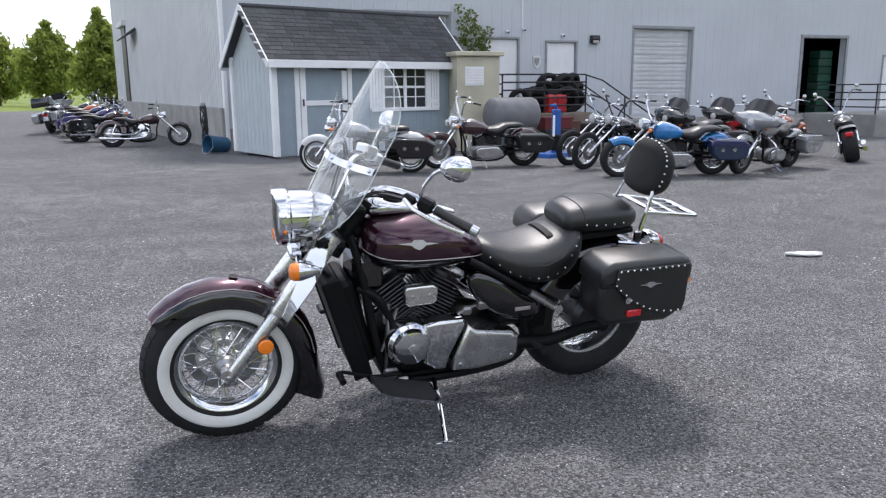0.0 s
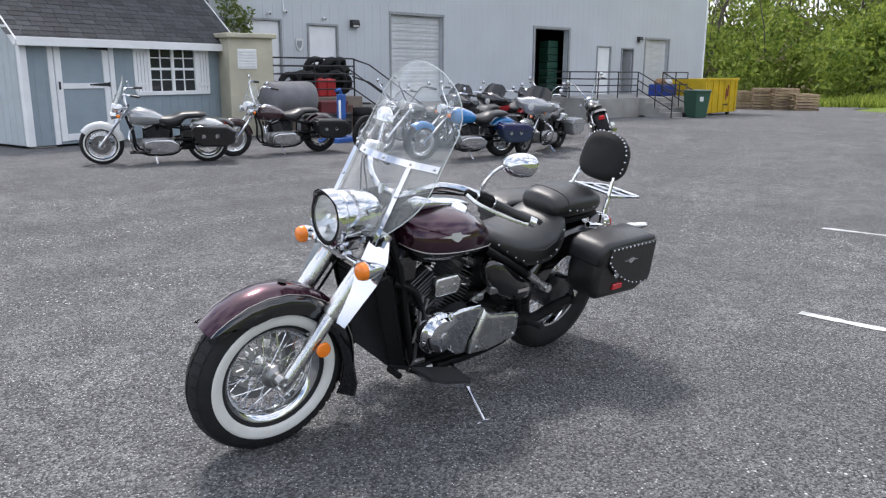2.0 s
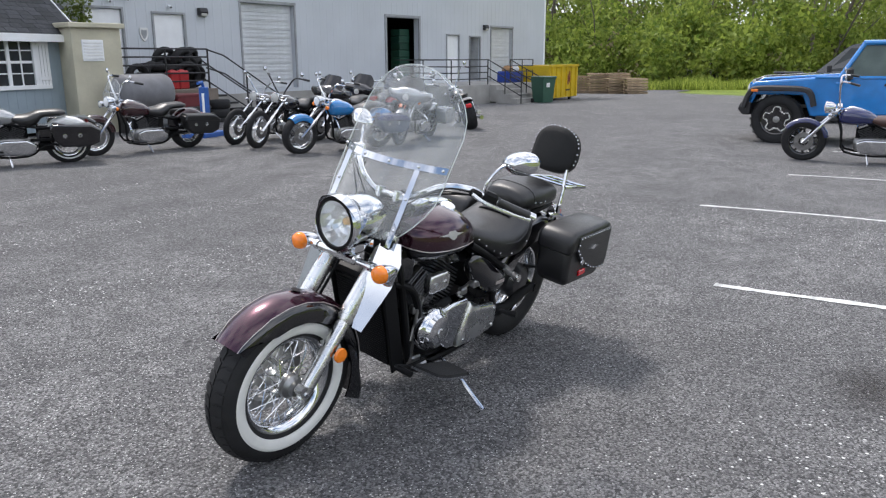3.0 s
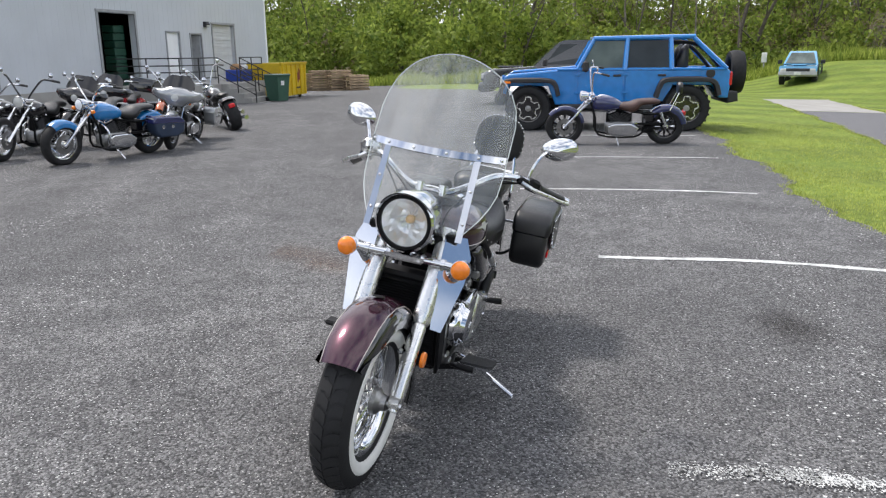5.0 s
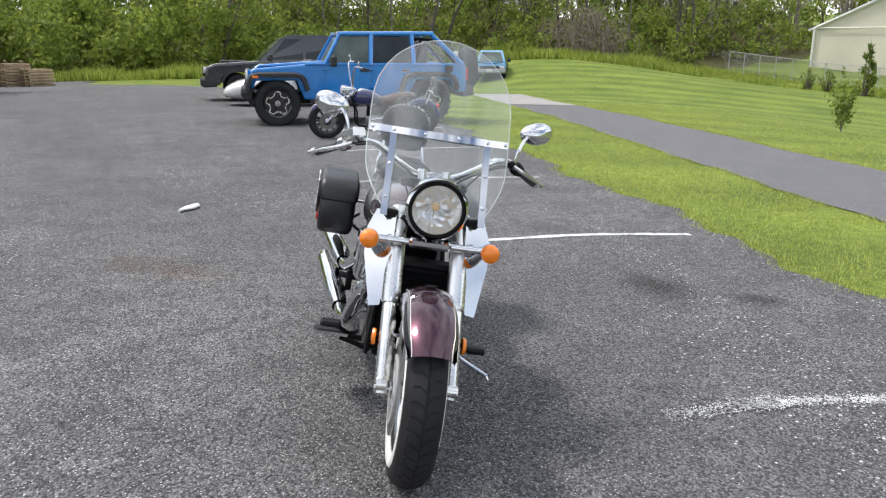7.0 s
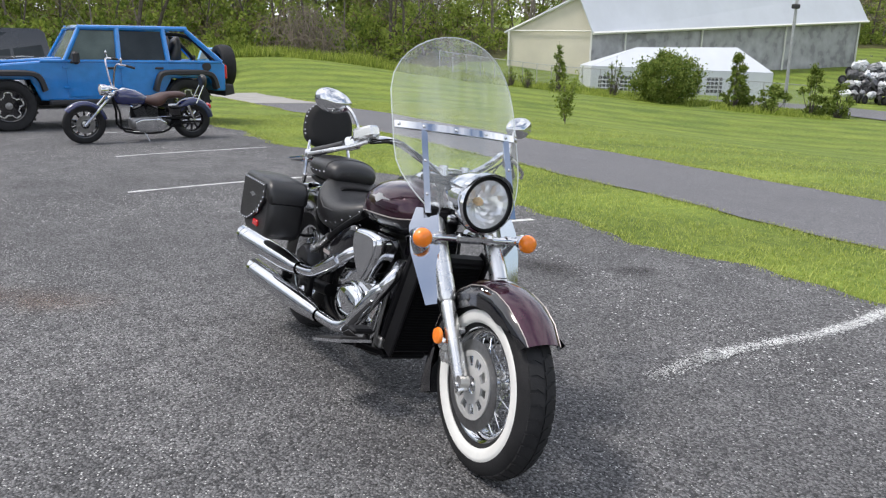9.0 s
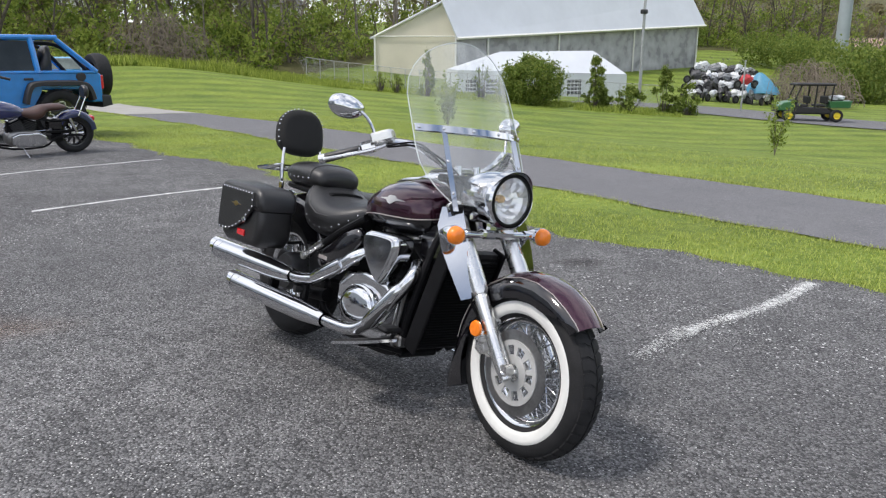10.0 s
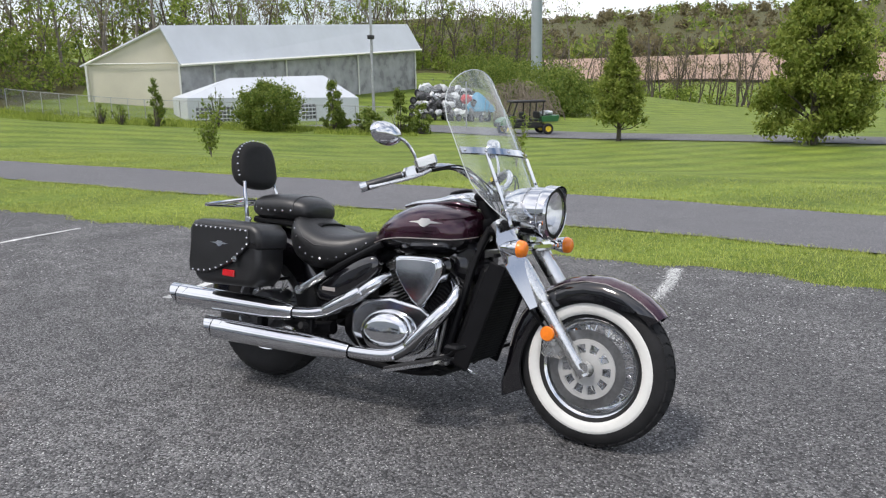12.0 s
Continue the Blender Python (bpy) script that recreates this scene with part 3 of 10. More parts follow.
HOLES = [(-6.21, -3.94, 0.55, 3.30), (-8.29, -7.32, 0.55, 2.71), (-10.15, -9.22, 0.55, 2.64), (-14.26, -12.16, 0.56, 3.08),
         (-20.66, -18.77, 0.45, 2.92), (-23.32, -22.50, 0.52, 2.35), (-24.88, -24.13, 0.52, 2.31), (-27.52, -25.78, 0.52, 2.74)]
wall_front = part("wall_front", holed_wall(FX1, FX0, 0.45, TOP, FY, 0.22, HOLES), WALLGREY, smooth=0)
tagged(wall_front, "grey steel-clad front wall of the building", "wall", kind="structure")
ribs = G()
for k in range(int((FX0 - FX1) / 0.305)):
    x = FX0 - 0.2 - k * 0.305
    spans, z = [], 0.47
    for h in sorted(h for h in HOLES if h[0] - 0.03 < x < h[1] + 0.03):
        spans.append((z, h[2] - 0.02)) if h[2] - 0.02 > z + 0.1 else None
        z = h[3] + 0.06
    spans.append((z, TOP))
    for a, b in spans:
        ribs.add([(x - 0.030, FY, a), (x + 0.030, FY, a), (x + 0.030, FY, b), (x - 0.030, FY, b),
                  (x - 0.012, FY + 0.006, a), (x + 0.012, FY + 0.006, a), (x + 0.012, FY + 0.006, b), (x - 0.012, FY + 0.006, b)],
                 [(4, 5, 6, 7), (0, 4, 7, 3), (5, 1, 2, 6), (0, 1, 5, 4)])
part("ribs", ribs, WALLGREY, wall_front, smooth=0)
base_band = part("wall_base", holed_wall(FX1, FX0, -1.2, 0.45, FY + 0.03, 0.3, []), CONCRETE, smooth=0)
tagged(base_band, "stained concrete foundation wall", "wall", kind="structure")
wall_rear = part("wall_back", G().box(((FX0 + FX1) / 2, FY - 20, 3.6), (FX0 - FX1, 0.22, 8.8)), WALLGREY, smooth=0)
tagged(wall_rear, "grey steel rear wall", "wall", kind="structure")
wall_right = part("wall_right", G().box((FX1 + 0.11, FY - 10.1, 3.6), (0.22, 19.7, 8.8)), WALLGREY, smooth=0)
tagged(wall_right, "grey steel end wall", "wall", kind="structure")
part("corner_trim", G().box((FX1 - 0.02, FY - 0.02, 3.7), (0.12, 0.12, 8.6), 0.01), WHITE, wall_right)
roof = part("roof", G().prism([(FX1 - 0.3, 8.0), (FX0 + 0.3, 8.0), (FX0 + 0.3, 8.2), (FX1 - 0.3, 8.2)], FY - 20.3, FY + 0.3), WALLPALE, smooth=0)
tagged(roof, "flat pale metal roof", "roof", kind="structure")
inner_floor = part("floor", G().box(((FX0 + FX1) / 2, FY - 10.2, 0.39), (FX0 - FX1 - 0.5, 19.6, 0.12)), CONCRETE, smooth=0)
tagged(inner_floor, "concrete warehouse floor at dock height", "floor", kind="structure")
# added sheet: the unlit depth behind the doors is painted near-black
divider = part("wall_inner", G().box(((FX0 + FX1) / 2, FY - 5.5, 4.3), (FX0 - FX1 - 0.5, 0.1, 7.2)), PITCHDARK, smooth=0)
tagged(divider, "near-black partition added for the warehouse's unlit depth", "wall", kind="structure")

# side wall of ribbed siding, running away from the corner
SIDE = Matrix.Translation((FX0, FY, 0)) @ Matrix.Rotation(math.atan2(-25.3, 2.63), 4, "Z")
side = G()
ring0, ring1 = [], []
u = 0.12
while u < 26.0:
    for du, dv in ((0.0, 0.0), (0.17, 0.0), (0.19, 0.035), (0.26, 0.035), (0.28, 0.0)):
        ring0.append((u + du, 0.002 + dv, 0.92))
        ring1.append((u + du, 0.002 + dv, TOP))
    u += 0.30
side.loft([ring0, ring1], caps=False, wrap=False)
side.box((13.2, -0.12, 3.95), (26.4, 0.2, 8.1))
wall_left = part("wall_left", side, WALLPALE, smooth=0, m=SIDE)
tagged(wall_left, "pale ribbed steel side wall", "wall", kind="structure")
part("corner_trim", G().box((0.02, 0.0, 4.1), (0.2, 0.09, 7.9), 0.01), WHITE, wall_left)
part("foundation", G().box((13.2, 0.03, 0.2), (26.4, 0.18, 1.5), 0.01), CONCRETE, wall_left)
# flat black panel stands in for the shade of the door recess
part("door_opening", G().box((20.9, 0.03, 2.2), (1.6, 0.1, 4.4), 0.02), BLACKSTEEL, wall_left, "tall recessed doorway, its dark painted as a flat black panel")
part("drip_rail", G().box((20.9, 0.12, 4.5), (2.2, 0.22, 0.25), 0.02), WALLPALE, wall_left)
awning = G()
awning.prism([(0.0, 0.0), (0.55, -0.35), (0.6, -0.3), (0.05, 0.12)], -1.1, 1.1, 0.01)
part("awning", awning, BLACKSTEEL, wall_left, "small dark awning over a side opening", Matrix.Translation((17.0, 0.05, 3.9)) @ Matrix.Rotation(radians(90), 4, "Z"))


def roll_door(name, h, panels, material, label):
    """A ribbed roll-up or panel door set back in its opening, with jamb trim round it."""
    xa, xb, za, zb = h
    w = xb - xa
    root = part(name, G().box(((xa + xb) / 2, FY - 0.17, (za + zb) / 2), (w, 0.03, zb - za)), material, smooth=0)
    tagged(root, label, "door", kind="structure")
    ph = (zb - za) / panels
    gp = None
    for k in range(panels):
        if gp is None:
            g = G()
            g.box((0, 0, 0), (w - 0.06, 0.03, ph - 0.014), 0.006)
            g.box((0, 0.018, ph * 0.2), (w - 0.2, 0.012, ph * 0.2), 0.005)
            g.box((0, 0.018, -ph * 0.2), (w - 0.2, 0.012, ph * 0.2), 0.005)
            gp = fix_normals(mesh_of("panel", g, material, 25))
        part("panel", gp, None, root, m=Matrix.Translation(((xa + xb) / 2, FY - 0.135, za + ph * (k + 0.5))))
    g = G()
    for x in (xa - 0.035, xb + 0.035):
        g.box((x, FY + 0.008, (za + zb) / 2), (0.07, 0.05, zb - za), 0.008)
    g.box(((xa + xb) / 2, FY + 0.012, zb + 0.045), (w + 0.16, 0.06, 0.09), 0.008)
    part("frame", g, DOORTRIM, root)
    return root


DOORTRIM = mat("grey_door_trim", (0.30, 0.31, 0.32), 0.5, var=0.15)
ROLLER = mat("scuffed_roller_door", (0.60, 0.615, 0.63), 0.45, var=0.16, scale=1.7, bump=0.05, bscale=20)
roll_door("door_1", HOLES[3], 10, ROLLER, "scuffed pale grey roll-up dock door")
roll_door("door_2", HOLES[7], 7, ROLLER, "closed pale grey roll-up door")
roll_door("door_3", HOLES[0], 6, WALLPALE, "tall grey panel door behind the shed")


def plain_door(name, h, ajar, label):
    xa, xb, za, zb = h
    g = G()
    for x in (xa - 0.03, xb + 0.03):
        g.box((x, FY + 0.01, (za + zb) / 2), (0.06, 0.06, zb - za), 0.006)
    g.box(((xa + xb) / 2, FY + 0.01, zb + 0.03), (xb - xa + 0.12, 0.06, 0.06), 0.006)
    root = part(name, g, DOORTRIM)
    tagged(root, label, "door", kind="structure")
    w = xb - xa
    leaf = G().box((w / 2, 0, (zb - za) / 2), (w - 0.012, 0.045, zb - za - 0.012), 0.004)
    m = Matrix.Translation((xa, FY - 0.06, za)) @ Matrix.Rotation(radians(-ajar), 4, "Z")
    lf = part("leaf", leaf, WHITE if ajar == 0 else DOORTRIM, root, m=m)
    knob = G().lathe([(0.0, 0.0), (0.012, 0.0), (0.012, 0.03), (0.028, 0.045), (0.03, 0.06), (0.0, 0.075)], 12, m=axis_y(w - 0.09, 0.024, 0.98) @ Matrix.Rotation(radians(180), 4, "X"))
    part("door_handle", knob, STEEL, lf)
    return root


STEEL = mat("dull_steel", (0.42, 0.42, 0.43), 0.35, 1.0, var=0.1)
plain_door("door_4", HOLES[1], 0, "weathered white steel side door")
plain_door("door_5", HOLES[2], 0, "weathered white steel door above the dock")
plain_door("door_6", HOLES[5], 0, "white steel door by the right dock")
plain_door("door_7", HOLES[6], 62, "dark steel door standing open inwards")
g = G()
xa, xb, za, zb = HOLES[4]
for x in (xa - 0.05, xb + 0.05):
    g.box((x, FY + 0.012, (za + zb) / 2), (0.1, 0.07, zb - za), 0.008)
g.box(((xa + xb) / 2, FY + 0.012, zb + 0.05), (xb - xa + 0.2, 0.07, 0.1), 0.008)
tagged(part("door_8", g, DOORTRIM), "open dock doorway into an unlit warehouse", "door", kind="structure")


def wall_lamp(x, z):
    r = thing("wall_lamp", at(x, FY, z), "dark wall-pack lamp on the grey siding", "lamp", "wall lamps")
    g = G().prism([(0.0, -0.11), (0.12, -0.11), (0.17, 0.0), (0.13, 0.11), (0.0, 0.11)], -0.13, 0.13, 0.012, m=Matrix.Rotation(radians(90), 4, "Z"))
    part("housing", g, BLACKSTEEL, r)
    part("lens", G().box((0, 0.14, -0.07), (0.2, 0.05, 0.07), 0.01), GLASSPALE, r)


GLASSPALE = mat("frosted_lens", (0.5, 0.5, 0.48), 0.2, var=0.1)
wall_lamp(-10.76, 2.74)
wall_lamp(-25.25, 2.72)


def camera_dome(x, z):
    r = thing("security_camera", at(x, FY, z), "small white security camera on the wall", "security camera", "security cameras")
    part("bracket", G().box((0, 0.04, 0.03), (0.07, 0.08, 0.06), 0.01), WHITE, r)
    part("barrel", G().tube([(0, 0.06, 0.03), (0.04, 0.2, -0.01)], 0.035, 10), WHITE, r)
    part("cap", G().tube([(0.04, 0.2, -0.01), (0.042, 0.207, -0.012)], 0.026, 10), BLACKSTEEL, r)


for x, z in ((-7.95, 2.88), (-8.45, 2.95), (-9.7, 2.82)):
    camera_dome(x, z)
g = G().tube([(-8.42, FY + 0.025, 3.0), (-8.42, FY + 0.025, 7.5)], 0.022, 8)
tagged(part("conduit", g, WHITE), "white vertical conduit on the grey wall", "conduit")
crest = thing("wall_crest", at(-8.89, FY, 2.11), "small shield-shaped metal plate on the wall", "sign")
part("plate", G().prism([(-0.12, 0.16), (0.12, 0.16), (0.13, 0.0), (0.08, -0.12), (0, -0.2), (-0.08, -0.12), (-0.13, 0.0)], 0.004, 0.03, 0.004), DIRTYWHITE, crest)
part("shield", G().prism([(-0.075, 0.1), (0.075, 0.1), (0.08, 0.0), (0.05, -0.08), (0, -0.13), (-0.05, -0.08), (-0.08, 0.0)], 0.032, 0.038), DOORTRIM, crest)


# ---- motorcycle materials ----
CHROME = mat("chrome", (0.67, 0.68, 0.70), 0.07, 1.0, var=0.03, scale=9, rvar=0.04)
SATIN = mat("satin_aluminium", (0.76, 0.76, 0.75), 0.27, 1.0, var=0.08, scale=14, bump=0.03, bscale=200)
PALEMETAL = mat("pale_machined_metal", (0.50, 0.50, 0.49), 0.5, 0.35, var=0.08, scale=14)
CAST = mat("cast_grey_metal", (0.30, 0.30, 0.30), 0.38, 1.0, var=0.2, scale=20, bump=0.06)
FINS = mat("fin_metal", (0.10, 0.10, 0.105), 0.42, 0.8, var=0.25, scale=25)
BLACKPAINT = mat("gloss_black_paint", (0.004, 0.0036, 0.005), 0.12, var=0.1, coat=1.0, rvar=0.05)
MAROON = mat("maroon_pearl_paint", (0.036, 0.007, 0.018), 0.26, 0.62, var=0.12, scale=5, coat=1.0, tint=(0.050, 0.012, 0.027), rvar=0.05, spec=0.3)
MATTBLACK = mat("matt_black_metal", (0.005, 0.005, 0.006), 0.5, var=0.25, scale=18, spec=0.2)
RUBBER = mat("tyre_rubber", (0.017, 0.017, 0.018), 0.7, var=0.3, scale=14, bump=0.15, bscale=160, spec=0.3)
WALLWHITE = mat("whitewall_rubber", (0.72, 0.72, 0.69), 0.6, var=0.06, scale=12)
LEATHER = mat("black_leather", (0.010, 0.010, 0.011), 0.38, var=0.25, scale=10, bump=0.13, bscale=240, rvar=0.1, spec=0.62)
CLOTH = mat("black_cloth", (0.007, 0.007, 0.0075), 0.8, var=0.25, scale=30, bump=0.3, bscale=300)
AMBER = mat("amber_lens", (0.95, 0.23, 0.012), 0.2, var=0.1, scale=40, coat=0.6)
REDLENS = mat("red_lens", (0.55, 0.012, 0.018), 0.2, var=0.1, scale=40, coat=0.6)
SILVERLINE = mat("silver_line", (0.55, 0.50, 0.48), 0.35, 0.6, var=0.05)
LAMPGLASS = glass("lamp_glass", (0.97, 0.98, 0.99), 0.01)


def screen_mat(name, haze, tint=(0.82, 0.86, 0.86)):
    """Clear plastic sheet with a gloss; thin streaky film of dust and painted sky haze."""
    ma = bpy.data.materials.new(name)
    ma.use_nodes = True
    nt = ma.node_tree
    nt.nodes.remove(nt.nodes["Principled BSDF"])
    out = nt.nodes["Material Output"]
    tr, gl, df = (nt.nodes.new("ShaderNodeBsdf" + k) for k in ("Transparent", "Glossy", "Diffuse"))
    tr.inputs["Color"].default_value = (0.96, 0.97, 0.965, 1)
    gl.inputs["Roughness"].default_value = 0.03
    df.inputs["Color"].default_value = (*tint, 1)
    lw = nt.nodes.new("ShaderNodeLayerWeight")
    lw.inputs["Blend"].default_value = 0.5
    pw, fr = nt.nodes.new("ShaderNodeMath"), nt.nodes.new("ShaderNodeMath")
    pw.operation, fr.operation = "POWER", "MULTIPLY_ADD"
    pw.inputs[1].default_value = 5.0
    fr.inputs[1].default_value, fr.inputs[2].default_value = 0.92, 0.05
    nt.links.new(lw.outputs["Facing"], pw.inputs[0])
    nt.links.new(pw.outputs[0], fr.inputs[0])
    m1, m2 = nt.nodes.new("ShaderNodeMixShader"), nt.nodes.new("ShaderNodeMixShader")
    nt.links.new(tr.outputs[0], m1.inputs[1])
    nt.links.new(df.outputs[0], m1.inputs[2])
    co = nt.nodes.new("ShaderNodeTexCoord")
    mp = nt.nodes.new("ShaderNodeMapping")
    mp.inputs["Scale"].default_value = (6, 22, 1.6)
    ns = nt.nodes.new("ShaderNodeTexNoise")
    ns.inputs["Scale"].default_value, ns.inputs["Detail"].default_value = 1.0, 5
    mr = nt.nodes.new("ShaderNodeMapRange")
    mr.inputs["From Min"].default_value, mr.inputs["From Max"].default_value = 0.3, 0.75
    mr.inputs["To Min"].default_value, mr.inputs["To Max"].default_value = haze * 0.5, haze * 1.9
    nt.links.new(co.outputs["Object"], mp.inputs["Vector"])
    nt.links.new(mp.outputs["Vector"], ns.inputs["Vector"])
    nt.links.new(ns.outputs["Fac"], mr.inputs["Value"])
    nt.links.new(mr.outputs["Result"], m1.inputs["Fac"])
    nt.links.new(fr.outputs[0], m2.inputs["Fac"])
    nt.links.new(m1.outputs[0], m2.inputs[1])
    nt.links.new(gl.outputs[0], m2.inputs[2])
    nt.links.new(m2.outputs[0], out.inputs["Surface"])
    return ma


SCREEN = screen_mat("clear_screen", 0.12)
# pale film adds the brightness that the lens would scatter from the sky
LENSCLEAR = screen_mat("clear_lens", 0.045, (0.95, 0.96, 1.0))
BOWL = mat("bright_reflector", (0.96, 0.96, 0.97), 0.16, 0.65, var=0.02, scale=30, bump=0.1, bscale=60)
BULB = mat("amber_tinted_bulb", (0.85, 0.55, 0.25), 0.15, var=0.05)


# ---- wheel, shared by all the motorcycles ----
def tyre_profile(r, w, rim):
    return [(rim, -w * 0.68), (rim + 0.012, -w * 0.78), (rim + (r - rim) * 0.45, -w), (r - 0.028, -w * 0.93), (r - 0.010, -w * 0.62), (r - 0.002, -w * 0.3),
            (r, 0), (r - 0.002, w * 0.3), (r - 0.010, w * 0.62), (r - 0.028, w * 0.93), (rim + (r - rim) * 0.45, w), (rim + 0.012, w * 0.78), (rim, w * 0.68)]


def tread_blocks(r, w, count):
    """Slanted raised blocks round the tyre, in two staggered rows with zigzag gaps."""
    g = G()
    for row, (ya, yb) in enumerate(((-0.72, -0.06), (0.06, 0.72))):
        for k in range(count):
            a0 = 2 * math.pi * (k + 0.5 * row) / count
            span = 2 * math.pi / count * 0.76
            pts = []
            for j in range(3):
                t = j / 2
                y = w * (ya + (yb - ya) * t)
                rr = r + 0.0040 - 0.010 * (abs(y) / w / 0.62) ** 2
                sk = (0.35 * t if row else 0.35 * (1 - t)) * span + (0.25 * span if j == 1 else 0)
                pts.append([(rr * math.cos(a0 + sk + e * span), y, rr * math.sin(a0 + sk + e * span)) for e in (0, 0.5, 1)])
            vs = [p for rw in pts for p in rw]
            low = [(x * (r - 0.006) / r, y, z * (r - 0.006) / r) for x, y, z in vs]
            edge = [0, 1, 2, 5, 8, 7, 6, 3]
            g.add(vs + low, [(0, 1, 4, 3), (1, 2, 5, 4), (3, 4, 7, 6), (4, 5, 8, 7)] + [(edge[i], edge[(i + 1) % 8], edge[(i + 1) % 8] + 9, edge[i] + 9) for i in range(8)])
    return g


def make_wheel(root, name, x, z, r, w, rim, m=None, white=None, spokes=0, cast=0, tread=0, detail=1.0):
    """A wheel standing across y: hub, tyre, rim and spokes as parts of the wheel."""
    base = Matrix.Translation((x, 0, z))
    mm = (m @ base) if m is not None else base
    ax = axis_y()
    n = int(72 * detail)
    hub = part(name, G().lathe([(0.0, -0.075), (0.02, -0.075), (0.024, -0.05), (0.047, -0.045), (0.047, -0.03), (0.03, -0.022), (0.028, 0.022), (0.047, 0.03), (0.047, 0.045), (0.024, 0.05), (0.02, 0.075), (0.0, 0.075)], 20, ax), SATIN, root, m=mm)
    part("tyre", G().lathe(tyre_profile(r, w, rim), n, ax, loop=True), RUBBER, hub, smooth=50)
    if tread:
        part("tread", tread_blocks(r, w, tread), RUBBER, hub, smooth=25)
    if white:
        for sg in (-1, 1):
            ra, rb = white
            def yy(q):
                t = (q - rim) / (r - rim)
                return w * (0.80 + 0.21 * math.sin(min(1, t / 0.45) * 1.57) if t < 0.45 else 1.01 - 0.13 * ((t - 0.45) / 0.4) ** 2)
            prof = [(ra + (rb - ra) * k / 6, sg * (yy(ra + (rb - ra) * k / 6) + (0.0028 if 0 < k < 6 else -0.002))) for k in range(7)]
            part("whitewall", G().lathe(prof + [(rb - 0.003, sg * w * 0.7), (ra + 0.003, sg * w * 0.7)], n, ax, loop=True), WALLWHITE, hub, smooth=60)
    rp = [(rim + 0.008, -w * 0.72), (rim + 0.010, -w * 0.62), (rim - 0.004, -w * 0.55), (rim - 0.016, -w * 0.32), (rim - 0.022, 0), (rim - 0.016, w * 0.32), (rim - 0.004, w * 0.55), (rim + 0.010, w * 0.62), (rim + 0.008, w * 0.72),
          (rim - 0.008, w * 0.66), (rim - 0.026, w * 0.30), (rim - 0.030, 0), (rim - 0.026, -w * 0.30), (rim - 0.008, -w * 0.66)]
    part("rim", G().lathe(rp, n, ax, loop=True), CHROME if not cast else BLACKPAINT, hub, smooth=40)
    if spokes:
        shared = {}
        for k in range(spokes):
            side = 1 if k % 2 else -1
            lean = 1 if (k // 2) % 2 else -1
            if (side, lean) not in shared:
                a = Vector((0.040 * math.cos(0.9 * lean), side * 0.038, 0.040 * math.sin(0.9 * lean)))
                b = Vector((rim - 0.022, -side * 0.004, 0.0))
                g = G().tube([a, b], 0.0024, 5)
                g.tube([b.lerp(a, 0.07), b], 0.0040, 5)
                shared[side, lean] = fix_normals(mesh_of("spoke", g, CHROME, 60))
            part("spoke", shared[side, lean], None, hub, m=Matrix.Rotation(-2 * math.pi * k / spokes, 4, "Y"))
    if cast:
        g = G()
        g.box((0, 0, (rim + 0.02) / 2 + 0.01), (0.034, 0.03, rim - 0.04), 0.006)
        me = fix_normals(mesh_of("spoke", g, BLACKPAINT if cast > 0 else SATIN))
        for k in range(abs(cast)):
            part("spoke", me, None, hub, m=Matrix.Rotation(2 * math.pi * k / abs(cast), 4, "Y"))
    return hub


def make_disc(hub, y, r):
    """A brake disc on a light carrier with windows."""
    g = G().lathe([(r * 0.73, -0.0025), (r, -0.0025), (r, 0.0025), (r * 0.73, 0.0025)], 48, axis_y(0, y, 0), loop=True)
    disc = part("brake_disc", g, CAST, hub)
    g = G().lathe([(0.03, -0.004), (r * 0.42, -0.004), (r * 0.42, 0.004), (0.03, 0.004)], 32, axis_y(0, y - math.copysign(0.004, -y), 0), loop=True)
    part("disc_carrier", g, PALEMETAL, disc, smooth=25)
    g = G().lathe([(r * 0.64, -0.004), (r * 0.76, -0.004), (r * 0.76, 0.004), (r * 0.64, 0.004)], 48, axis_y(0, y - math.copysign(0.004, -y), 0), loop=True)
    for k in range(10):
        arm = G().prism([(-0.006, r * 0.40), (0.006, r * 0.40), (0.0125, r * 0.66), (-0.0125, r * 0.66)], y - 0.004 + math.copysign(0.0035, y), y + 0.004 + math.copysign(0.0035, y), m=Matrix.Rotation(2 * math.pi * k / 10, 4, "Y"))
        part("carrier_arm", arm, PALEMETAL, disc)
    part("disc_rim", g, PALEMETAL, disc, smooth=25)
    return disc


def stud_mesh():
    return fix_normals(mesh_of("stud", G().lathe([(0.0052, 0.0), (0.0047, 0.0020), (0.0030, 0.0036), (0.0, 0.0042)], 8), CHROME, 60))


STUD = stud_mesh()


def put_studs(parent, pts):
    """Chrome studs at (point, outward way)."""
    for p, n in pts:
        q = Vector(n).normalized().to_track_quat("Z", "Y").to_matrix().to_4x4()
        part("stud", STUD, None, parent, m=Matrix.Translation(p) @ q)


def ring_point(secs, x, t):
    """A point on a body() and its outward way, at station x and turn t."""
    secs = sorted((tuple(s) + (0.0,) * (6 - len(s)) for s in secs), key=lambda s: s[0])
    xs = [s[0] for s in secs]
    zc, a, h, e, yc = (float(np.interp(x, xs, [s[k] for s in secs])) for k in (1, 2, 3, 4, 5))
    c, s = math.cos(t), math.sin(t)
    p = Vector((x, yc + a * math.copysign(abs(c) ** (2 / e), c), zc + h * math.copysign(abs(s) ** (2 / e), s)))
    return p, Vector((0, math.copysign(abs(c) ** (2 - 2 / e), c) / a, math.copysign(abs(s) ** (2 - 2 / e), s) / h))


